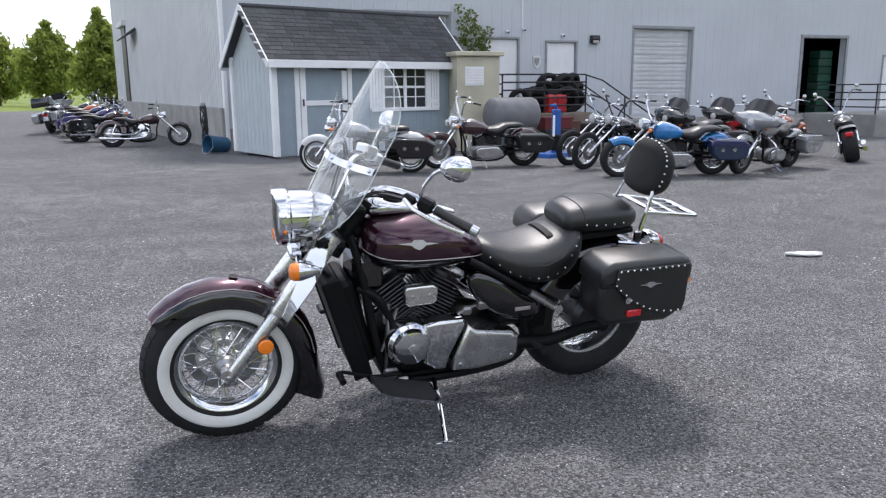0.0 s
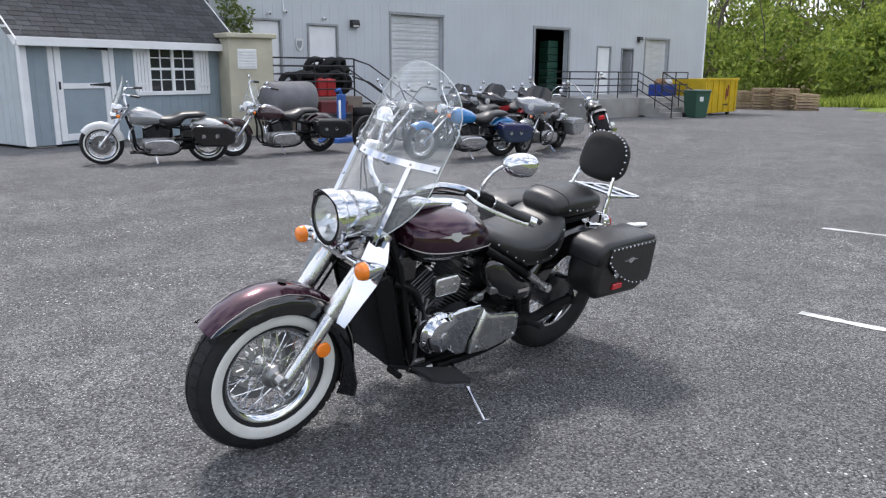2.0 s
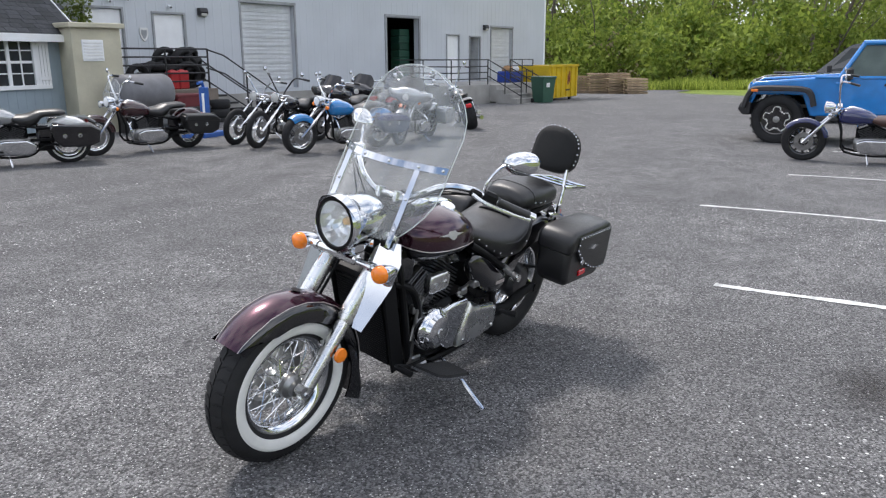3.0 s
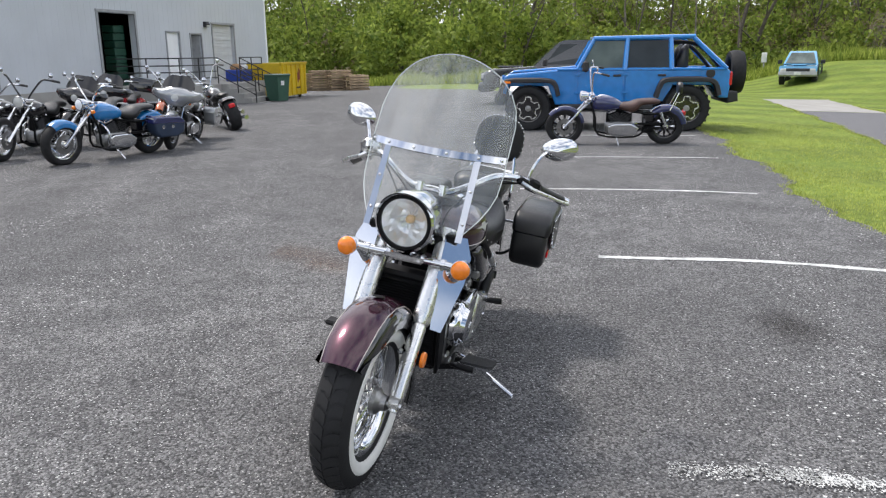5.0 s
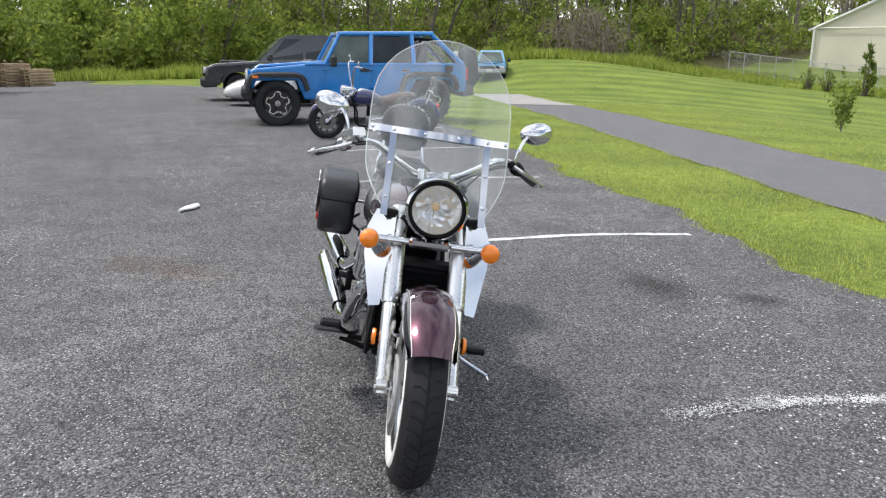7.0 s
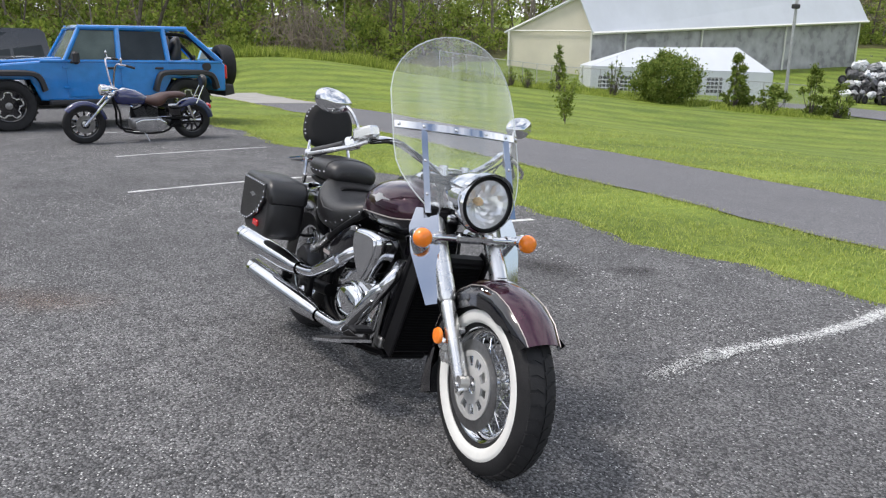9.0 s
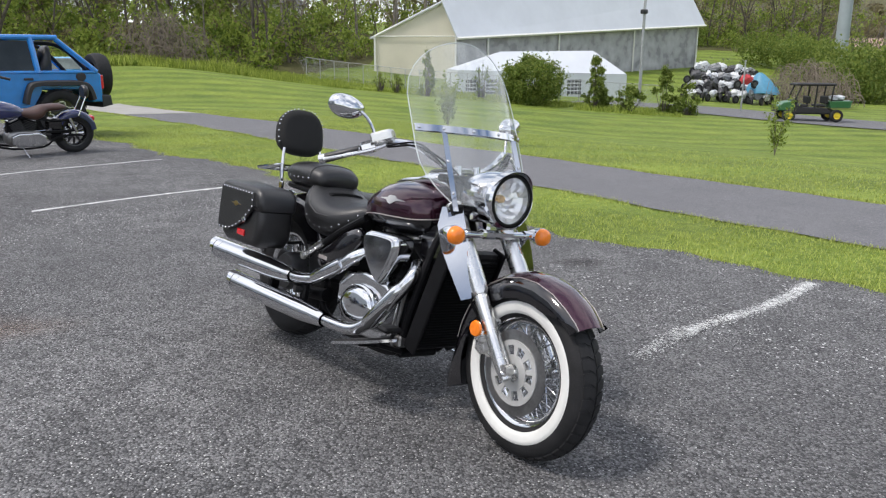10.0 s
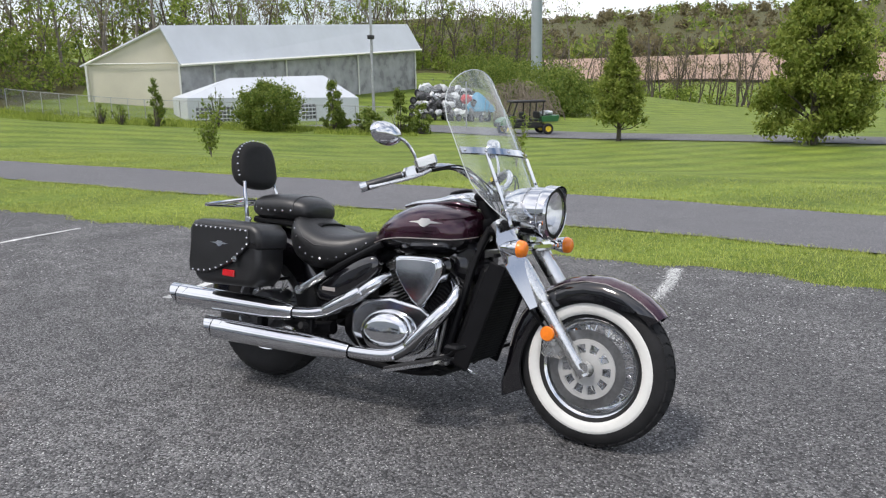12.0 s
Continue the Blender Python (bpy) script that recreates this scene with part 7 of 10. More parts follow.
REDPRINT = mat("dark_red_print", (0.2, 0.03, 0.02), 0.6)
for x, z0, z1 in ((-0.46, 0.74, 1.26), (-0.30, 0.64, 1.12)):
    part("emblem", G().prism([(x - 0.06, z0 + 0.1), (x, z0), (x + 0.07, z0 + 0.06), (x + 0.06, z1 - 0.05), (x, z1), (x - 0.07, z1 - 0.1)], 0.908, 0.914), REDPRINT, dp)
part("print_bar", G().box((-0.3, 0.91, 0.46), (0.5, 0.006, 0.07)), mat("dark_print", (0.08, 0.05, 0.02), 0.6), dp)
for x in (-1.2, 1.2):
    part("wheel", G().tube([(x, 0.6, 0.09), (x, 0.68, 0.09)], 0.09, 14), RUBBER, dp)
BLUETUB = mat("blue_tub_plastic", (0.015, 0.05, 0.30), 0.45)
tub = thing("blue_tub", at(-23.9, -14.6, RZ), "blue plastic tub heaped with sacks on the dock", "tub")
part("body", G().box((0, 0, 0.22), (1.1, 0.6, 0.44), 0.04), BLUETUB, tub)
for x, m_ in ((-0.25, DIRTYWHITE), (0.2, mat("brown_sack", (0.3, 0.17, 0.08), 0.8))):
    part("sack", G().body([(x - 0.28, 0.48, 0.08, 0.05, 2), (x - 0.1, 0.52, 0.2, 0.14, 2.2), (x + 0.12, 0.52, 0.2, 0.13, 2.2), (x + 0.28, 0.47, 0.08, 0.05, 2)], 14, 3), m_, tub)
PALLETW = mat("weathered_pallet_wood", (0.34, 0.25, 0.16), 0.85, var=0.25, scale=5, rand=0.3)


def pallet_stack(x, y, yaw, n):
    r = thing("pallet_stack", at(x, y, terrain(x, y), yaw), "stack of weathered wooden pallets", "pallets", "pallet stacks")
    board = fix_normals(mesh_of("board", G().box((0, 0, 0), (0.10, 1.0, 0.02), 0.003), PALLETW))
    block = fix_normals(mesh_of("runner", G().box((0, 0, 0), (1.2, 0.09, 0.09), 0.003), PALLETW))
    for k in range(n):
        z = k * 0.145
        for j in (-0.45, 0, 0.45):
            part("runner", block, None, r, m=Matrix.Translation((0.03 * (k % 2), j, z + 0.065)))
        for j in range(7):
            part("board", board, None, r, m=Matrix.Translation((-0.55 + j * 0.183 + 0.03 * (k % 2), 0, z + 0.122)))


for k, (x, y, n) in enumerate(((-38.4, -18.6, 7), (-38.2, -17.4, 8), (-38.0, -16.2, 8), (-37.8, -15.1, 6))):
    pallet_stack(x, y, -62 + 7 * k, n)

# ---- things inside the open dock door ----
for x, y, s, c, lab in ((-18.95, -17.9, (0.7, 0.7, 1.0), (0.22, 0.13, 0.08), "brown carton"), (-19.6, -18.4, (0.8, 0.8, 1.3), (0.16, 0.09, 0.06), "brown carton"), (-19.2, -17.6, (0.5, 0.5, 0.55), (0.3, 0.2, 0.12), "brown carton")):
    b = thing("carton", at(x, y, 0.45, 10), lab + " inside the open dock door", "carton", "cartons")
    part("box", G().box((0, 0, s[2] / 2), s, 0.01), mat("carton_board", c, 0.8), b)
    part("tape", G().box((0, 0, s[2] + 0.002), (s[0] * 0.98, 0.06, 0.006)), PALLETW, b)
GREENCASE = mat("green_crate_plastic", (0.010, 0.055, 0.035), 0.45, rand=0.2)
me = fix_normals(mesh_of("crate", G().box((0, 0, 0), (0.62, 0.45, 0.25), 0.02), GREENCASE))
for k in range(8):
    c = tagged(part("stacked_crate", me, None, None, m=at(-20.25, -17.35, 0.585 + 0.262 * k, 4 * (k % 2))), "green plastic crate in a tall stack", "crate", "green crates")

# ---- hose, blue bucket at the corner ----
HOSE = mat("black_hose", (0.02, 0.02, 0.02), 0.5)
h = thing("hose_reel", at(0.28, -16.35, -0.25), "coiled black hose hanging on the building corner", "hose")
pts = [(0.06 * math.cos(k * 0.9), 0.22 * math.cos(k * 0.42) + 0.02 * math.sin(k), 0.85 + 0.42 * math.sin(k * 0.42)) for k in range(75)]
part("coil", G().tube(pts, 0.018, 6), HOSE, h)
part("hanger", G().box((0, 0, 1.3), (0.1, 0.12, 0.12), 0.02), STEEL, h)
part("pipe", G().tube([(0.02, -0.05, 0.2), (0.02, -0.05, 1.55)], 0.025, 8), DIRTYWHITE, h)
part("trailing_end", G().tube(curve([(0.0, 0.1, 0.45), (0.15, 0.3, 0.1), (0.6, 0.5, 0.02), (1.1, 0.2, 0.02), (1.4, 0.5, 0.02)], 5), 0.018, 6), HOSE, h)
bk = thing("bucket", at(-0.12, -15.55, -0.24 + tilt(0, -15.55), 30), "blue plastic drum lying by the wall", "bucket")
part("body", G().lathe([(0.0, 0.0), (0.17, 0.0), (0.2, 0.5), (0.21, 0.52), (0.19, 0.52), (0.16, 0.03), (0.0, 0.03)], 24, Matrix.Translation((0, 0, 0.2)) @ Matrix.Rotation(radians(84), 4, "Y")), mat("dull_blue_plastic", (0.03, 0.11, 0.20), 0.5), bk)
part("handle", G().tube(curve([(0.5, 0.2, 0.2), (0.58, 0.1, 0.05), (0.58, -0.1, 0.05), (0.5, -0.2, 0.2)], 4), 0.006, 6), STEEL, bk)

# ---- litter on the lot ----
lt = thing("crumpled_bag", at(-3.03, -1.52, 0.008, -25) @ Matrix.Diagonal((0.85, 0.75, 0.8, 1)), "crumpled white plastic wrapper lying on the asphalt", "litter")
rnd = random.Random(2)
rings = []
for k in range(9):
    t = k / 8
    w = 0.055 * math.sin(math.pi * min(0.97, t + 0.03)) + 0.012
    rings.append([(-0.17 + 0.34 * t, w * math.cos(a) * rnd.uniform(0.8, 1.3), max(0.003, 0.022 + 0.02 * math.sin(a) * rnd.uniform(0.5, 1.4))) for a in np.linspace(0, 2 * math.pi, 9, endpoint=False)])
part("wrapper", G().loft(rings), DIRTYWHITE, lt, smooth=20)


# ---- parked motorcycles ----
def paint(name, c, metal=0.0):
    return mat(name, c, 0.2, metal, var=0.1, coat=1.0, rvar=0.05)


P_SILVER = paint("silver_paint", (0.36, 0.37, 0.38), 0.55)
P_WHITE = paint("pearl_white_paint", (0.70, 0.70, 0.69))
P_BLUE = paint("bright_blue_paint", (0.01, 0.17, 0.45))
P_WINE = paint("wine_red_paint", (0.03, 0.006, 0.009))
P_RED = paint("red_paint", (0.40, 0.012, 0.02))
P_NAVY = paint("navy_paint", (0.015, 0.02, 0.09))
P_PURPLE = paint("purple_blue_paint", (0.03, 0.02, 0.12))
P_ORANGE = paint("orange_paint", (0.45, 0.08, 0.01))
BROWNSEAT = mat("brown_leather", (0.06, 0.028, 0.022), 0.45, var=0.2, bump=0.1, bscale=200)


def arch(cx, cz, r, half, a0, a1, side, thick=0.012, n=10):
    """A plain fender over a wheel, from angle a0 to a1 in degrees."""
    rows, inner = [], []
    for i in range(n + 1):
        a = radians(a0 + (a1 - a0) * i / n)
        ring = []
        for k in range(9):
            t = -1 + 2 * k / 8
            q = min(1, abs(t) / 0.7) * 1.5708
            rr = r - 0.045 * (1 - math.cos(q)) - side * max(0, (abs(t) - 0.7) / 0.3)
            ring.append((cx + rr * math.cos(a), math.copysign(half * math.sin(q), t), cz + rr * math.sin(a)))
        rows.append(ring)
        inner.append([(cx + (x - cx) * 0.97, y * 0.94, cz + (z - cz) * 0.97) for x, y, z in ring])
    g = G().loft(rows, caps=False, wrap=False).loft(inner, caps=False, wrap=False)
    for k in (0, -1):
        g.loft([rows[k], inner[k]], caps=False, wrap=False)
    return g


def cruiser(front_at, rear_at, label, col, wheelbase=1.62, rake=0.36, bars=0.22, bar_back=0.22, white=None, spokes=28, cast=0, fr=0.32, rr=0.32, fw=0.055, rw=0.075, bags=None, screen=0, fairing=None, seat=LEATHER, fender=None, tourpak=False, bob=False, lean=8, sissy=False, bag_col=None, size=0.93, guard=(38, 168), barmat=None):
    """A parked V-twin motorcycle between two wheel contacts on the ground."""
    f, r = Vector(front_at), Vector(rear_at)
    yaw = math.degrees(math.atan2(f.y - r.y, f.x - r.x))
    z0 = terrain((f.x + r.x) / 2, (f.y + r.y) / 2)
    wb = wheelbase
    root = thing("motorcycle", at(r.x, r.y, z0, yaw, 0, -lean) @ Matrix.Scale(size, 4), label, "motorcycle", "parked motorcycles")
    fender = fender or col
    wf = make_wheel(root, "front_wheel", wb, fr, fr, fw, fr * 0.68, None, white and (fr * 0.74, fr * 0.81), spokes if not cast else 0, cast, 0, 0.55)
    wr = make_wheel(root, "rear_wheel", 0.0, rr, rr, rw, rr * 0.62, None, white and (rr * 0.70, rr * 0.77), spokes if not cast else 0, cast, 0, 0.55)
    part("brake_disc", G().lathe([(0.07, -0.003), (0.145, -0.003), (0.145, 0.003), (0.07, 0.003)], 28, axis_y(0, 0.07, 0), loop=True), CAST, wf)
    hx, hz = wb - rake, 0.80
    d = Vector((hx - wb, 0, hz - fr)).normalized()
    ln = (hz - fr) / d.z
    for sg in (1, -1):
        a = Vector((wb, 0.095 * sg, fr))
        part("fork_leg", G().tube([a - d * 0.03, a + d * ln * 0.48, a + d * ln * 0.5, a + d * (ln + 0.08)], [0.027, 0.027, 0.021, 0.021], 10), CHROME, root)
        part("frame_tube", G().tube(curve([(hx - 0.02, 0.03 * sg, 0.74), (hx - 0.10, 0.10 * sg, 0.5), (hx - 0.17, 0.12 * sg, 0.2), (0.55, 0.13 * sg, 0.16), (0.32, 0.13 * sg, 0.3), (0.0, 0.13 * sg, rr)], 3), 0.018, 8), MATTBLACK, root)
        part("seat_rail", G().tube(curve([(hx - 0.1, 0.04 * sg, 0.70), (0.62, 0.08 * sg, 0.60), (0.25, 0.12 * sg, 0.56), (-0.05, 0.12 * sg, 0.60)], 3), 0.018, 8), MATTBLACK, root)
    part("triple_clamp", G().box((hx + 0.02, 0, hz), (0.09, 0.25, 0.045), 0.01).box((hx - 0.04, 0, hz + 0.09), (0.08, 0.24, 0.03), 0.01), CHROME, root)
    if guard:
        part("front_fender", arch(wb, fr, fr + 0.03, fw + 0.018, *guard, 0.05 if bags else 0.01), fender, root, smooth=50)
    part("rear_fender", arch(0.0, rr + 0.01, rr + 0.055, rw + 0.025, 15, 118 if bob else 172, 0.06), fender, root, smooth=50)
    # lamp, bars
    lx, lz = hx + 0.13, 0.86
    HLm = Matrix.Translation((lx, 0, lz)) @ Matrix.Rotation(radians(90), 4, "Y")
    if not fairing:
        hl = part("headlight", G().lathe([(0.0, -0.12), (0.05, -0.115), (0.08, -0.06), (0.088, 0.0), (0.092, 0.02), (0.085, 0.03)], 20, HLm), CHROME, root)
        part("lens", G().lathe([(0.085, 0.024), (0.05, 0.042), (0.0, 0.048)], 20, HLm), WHITE if bags else GLASSPALE, hl, smooth=60)
    bz = hz + 0.10
    for sg in (1, -1):
        pts = curve([(hx - 0.04, 0.05 * sg, bz), (hx - 0.02, 0.12 * sg, bz + bars * 0.35), (hx - 0.02, 0.26 * sg, bz + bars * 0.95), (hx - 0.10, 0.34 * sg, bz + bars), (hx - 0.04 - bar_back, 0.42 * sg, bz + bars * 0.92)], 4)
        hb = part("handlebar", G().tube(pts, 0.0135, 8), barmat or CHROME, root)
        part("grip", G().tube([pts[-4], pts[-1]], 0.019, 10), LEATHER, hb)
        mp = Vector(pts[-6])
        part("mirror_stem", G().tube([mp, mp + Vector((0.0, 0.05 * sg, 0.06))], 0.006, 6), CHROME, hb)
        part("mirror", G().lathe([(0.0, 0.0), (0.036, 0.004), (0.04, 0.012), (0.024, 0.024), (0.0, 0.028)], 14, Matrix.Translation(mp + Vector((0.0, 0.06 * sg, 0.075))) @ Matrix.Rotation(radians(90), 4, "Y")), CHROME, hb)
        if bars < 0.5:
            part("turn_signal", G().lathe([(0.0, -0.04), (0.025, -0.02), (0.03, 0.01), (0.02, 0.025), (0.0, 0.03)], 12, Matrix.Translation((hx + 0.08, 0.2 * sg, hz - 0.02)) @ Matrix.Rotation(radians(90), 4, "Y")), AMBER if bags else CHROME, root)
    if screen:
        rows = []
        for z in np.linspace(0.0, screen, 7):
            hw = 0.24 * (1 - max(0, z / screen) ** 4 * 0.55)
            rows.append([(lx + 0.03 - 0.42 * z - 1.1 * (hw * t) ** 2, hw * t, lz + 0.06 + z) for t in np.linspace(-1, 1, 9)])
        sc = part("windshield", G().loft(rows, caps=False, wrap=False), SCREEN, root, "clear windshield", smooth=60)
        part("brace", G().tube(rows[2], 0.008, 6), CHROME, sc)
        part("edge", G().tube([r[0] for r in rows] + rows[-1][1:] + [r[-1] for r in rows[-2::-1]], 0.004, 5), GLASSPALE, sc)
        part("lamp_bar", G().tube([(lx - 0.03, -0.2, lz - 0.08), (lx - 0.03, 0.2, lz - 0.08)], 0.012, 8), CHROME, root)
        for sg in (1, -1):
            pl = part("passing_lamp", G().lathe([(0.0, -0.07), (0.04, -0.05), (0.058, 0.0), (0.06, 0.02), (0.052, 0.025)], 16, Matrix.Translation((lx + 0.02, 0.19 * sg, lz - 0.07)) @ Matrix.Rotation(radians(90), 4, "Y")), CHROME, root)
            part("lens", G().lathe([(0.052, 0.02), (0.03, 0.032), (0.0, 0.036)], 16, Matrix.Translation((lx + 0.02, 0.19 * sg, lz - 0.07)) @ Matrix.Rotation(radians(90), 4, "Y")), GLASSPALE, pl)
    if fairing:
        wing = [(0.0, 0.15), (0.15, 0.14), (0.27, 0.10), (0.41, 0.09), (0.44, 0.03), (0.35, -0.06), (0.22, -0.09), (0.15, -0.15), (0.0, -0.17)]
        wing = wing + [(-y, z) for y, z in wing[-2:0:-1]]
        g = G().loft([[(lx + dx - 0.25 * (y * k) ** 2, y * k, lz + 0.02 + z * k2) for y, z in wing] for dx, k, k2 in ((0.15, 0.30, 0.5), (0.13, 0.62, 0.85), (0.07, 0.90, 1.0), (0.0, 1.0, 1.04), (-0.10, 1.0, 1.0))])
        fa = part("fairing", g, fairing, root, "batwing fairing", smooth=55)
        part("headlight", G().lathe([(0.085, 0.10), (0.082, 0.135), (0.05, 0.155), (0.0, 0.16)], 20, HLm), GLASSPALE, fa)
        rows = []
        for z in np.linspace(0.0, 0.22, 5):
            hw = 0.27 * (1 - (z / 0.22) ** 3 * 0.5)
            rows.append([(lx + 0.02 - 0.7 * z - 1.0 * (hw * t) ** 2, hw * t, lz + 0.14 + z) for t in np.linspace(-1, 1, 9)])
        part("windshield", G().loft(rows, caps=False, wrap=False), mat("smoked_screen", (0.02, 0.02, 0.022), 0.1), fa, smooth=60)
    # tank, seat
    tx = hx - 0.10
    part("fuel_tank", G().body([(tx + 0.06, 0.72, 0.06, 0.06, 2.2), (tx, 0.735, 0.13, 0.115, 2.3), (tx - 0.15, 0.735, 0.17, 0.135, 2.3), (tx - 0.34, 0.715, 0.145, 0.105, 2.2), (tx - 0.48, 0.68, 0.07, 0.05, 2)], 24, 4), col, root, smooth=60)
    part("console", G().body([(tx - 0.04, 0.85, 0.03, 0.015, 2), (tx - 0.12, 0.868, 0.05, 0.02, 2.2), (tx - 0.3, 0.825, 0.03, 0.012, 2)], 14, 3), CHROME, root)
    sx = tx - 0.38
    part("seat", G().body([(sx + 0.06, 0.70, 0.06, 0.03, 2.3), (sx - 0.04, 0.69, 0.13, 0.05, 2.5), (sx - 0.20, 0.665, 0.17, 0.085, 2.6), (sx - 0.33, 0.70, 0.15, 0.095, 2.5), (sx - 0.42, 0.75, 0.12, 0.055, 2.4), (sx - 0.62, 0.76, 0.12, 0.05, 2.4), (sx - 0.72, 0.755, 0.06, 0.025, 2)], 22, 4), seat, root, smooth=60)
    if sissy:
        part("backrest", G().body([(-0.16, 0.98, 0.09, 0.09, 2.4), (-0.20, 0.98, 0.11, 0.11, 2.4), (-0.24, 0.98, 0.08, 0.09, 2.4)], 18, 3), LEATHER, root)
        for sg in (1, -1):
            part("backrest_post", G().tube([(-0.05, 0.1 * sg, 0.62), (-0.2, 0.08 * sg, 0.95)], 0.01, 8), CHROME, root)
    part("crankcase", G().box((0.5 * (hx + 0.28), 0, 0.43), (0.44, 0.14, 0.36), 0.04), MATTBLACK, root)
    part("oil_tank", G().box((0.30, 0, 0.46), (0.22, 0.24, 0.26), 0.05), BLACKPAINT, root)
    part("battery_box", G().box((0.30, 0, 0.28), (0.20, 0.20, 0.12), 0.02), MATTBLACK, root)
    # engine
    ex = 0.5 * (hx + 0.28)
    part("engine", G().body([(ex + 0.24, 0.30, 0.08, 0.06, 3), (ex + 0.16, 0.31, 0.12, 0.12, 3), (ex - 0.16, 0.31, 0.13, 0.12, 3), (ex - 0.28, 0.30, 0.08, 0.07, 2.6)], 22, 3), CAST, root)
    for sg, lab in ((1, "front_cylinder"), (-1, "rear_cylinder")):
        q = Matrix.Translation((ex + 0.05 * sg, 0, 0.40)) @ Matrix.Rotation(radians(22.5 * sg), 4, "Y")
        cy = part(lab, G().tube([(0, 0, 0), (0, 0, 0.2)], 0.055, 14, m=q), FINS, root)
        me = fix_normals(mesh_of("fin", G().box((0, 0, 0), (0.18, 0.19, 0.010), 0.003), FINS))
        for k in range(7):
            part("fin", me, None, cy, m=q @ Matrix.Translation((0, 0, 0.02 + 0.024 * k)))
        part("rocker_box", G().box((0, 0, 0.215), (0.16, 0.17, 0.060), 0.018, q), CHROME, cy)
    part("air_cleaner", G().lathe([(0.0, 0.0), (0.085, 0.0), (0.09, 0.04), (0.07, 0.055), (0.0, 0.06)], 24, Matrix.Translation((ex, -0.09, 0.52)) @ Matrix.Rotation(radians(90), 4, "X")), CHROME, root)
    part("primary_cover", G().prism([(ex + 0.20, 0.36), (ex + 0.10, 0.40), (ex - 0.20, 0.40), (ex - 0.32, 0.33), (ex - 0.30, 0.22), (ex - 0.2, 0.18), (ex + 0.12, 0.19), (ex + 0.20, 0.25)], 0.11, 0.18, 0.02), CHROME, root, smooth=40)
    part("timing_cover", G().lathe([(0.10, 0.0), (0.10, 0.04), (0.07, 0.06), (0.0, 0.065)], 24, Matrix.Translation((ex + 0.06, -0.11, 0.30)) @ Matrix.Rotation(radians(90), 4, "X")), CHROME, root)
    for k, (zz, end) in enumerate(((0.22, -0.32), (0.33, -0.15))):
        p = part("exhaust_pipe", G().tube(curve([(ex + 0.10 - 0.2 * k, -0.08, 0.52), (ex + 0.18 - 0.22 * k, -0.15, 0.44), (ex + 0.08 - 0.2 * k, -0.18, zz + 0.06), (ex - 0.2, -0.19, zz), (0.2, -0.2, zz)], 3), 0.024, 10), CHROME, root)
        part("muffler", G().tube([(0.26, -0.2, zz), (0.2, -0.2, zz), (end, -0.22, zz + 0.02)], [0.026, 0.042, 0.045], 14), CHROME, p)
    part("belt_guard", G().box((0.25, 0.16, rr + 0.08), (0.5, 0.02, 0.04), 0.006), MATTBLACK, root)
    part("shock", G().tube([(0.02, 0.15, rr + 0.05), (0.12, 0.15, 0.6)], 0.026, 10), CHROME, root)
    part("shock", G().tube([(0.02, -0.15, rr + 0.05), (0.12, -0.15, 0.6)], 0.026, 10), CHROME, root)
    part("tail_lamp", G().box((-0.30, 0, 0.55), (0.06, 0.13, 0.09), 0.02), REDLENS, root)
    if bags:
        for sg in (1, -1):
            side = [(0.24, 0.62), (0.20, 0.64), (-0.30, 0.62), (-0.42, 0.54), (-0.40, 0.37), (-0.26, 0.31), (0.10, 0.32), (0.20, 0.42)]
            bg = part("saddlebag", G().prism(side, 0.17 if sg > 0 else -0.38, 0.38 if sg > 0 else -0.17, 0.035), bags, root, smooth=48)
            part("lid", G().prism([(0.245, 0.60), (0.21, 0.655), (-0.30, 0.635), (-0.425, 0.555), (-0.42, 0.51), (0.245, 0.55)], 0.165 if sg > 0 else -0.387, 0.387 if sg > 0 else -0.165, 0.025), bag_col or bags, bg, smooth=48)
            for x in (0.06, -0.14):
                part("clasp", G().lathe([(0.03, 0.0), (0.03, 0.006), (0.02, 0.008), (0.02, 0.0)], 14, Matrix.Translation((x, 0.386 * sg, 0.49)) @ Matrix.Rotation(radians(-90 * sg), 4, "X")), CHROME, bg)
        part("crash_bar", G().tube(curve([(hx - 0.12, 0.1, 0.6), (hx - 0.06, 0.33, 0.52), (hx - 0.1, 0.34, 0.3), (hx - 0.16, 0.12, 0.2)], 4), 0.015, 8), CHROME, root)
        part("floorboard", G().box((hx - 0.2, 0.27, 0.24), (0.3, 0.12, 0.02), 0.006), MATTBLACK, root)
    if tourpak:
        part("tour_trunk", G().prism([(-0.08, 0.82), (-0.5, 0.80), (-0.53, 0.9), (-0.48, 1.08), (-0.12, 1.10), (-0.06, 1.0)], -0.27, 0.27, 0.05), tourpak, root, smooth=48)
    part("side_stand", G().tube([(ex + 0.05, 0.14, 0.18), (ex + 0.02, 0.30, 0.30 * math.tan(radians(lean)) + 0.008)], 0.012, 8), CHROME, root)
    return root


def pair(fx, fy, heading, wb):
    return (fx, fy), (fx - wb * math.cos(radians(heading)), fy - wb * math.sin(radians(heading)))


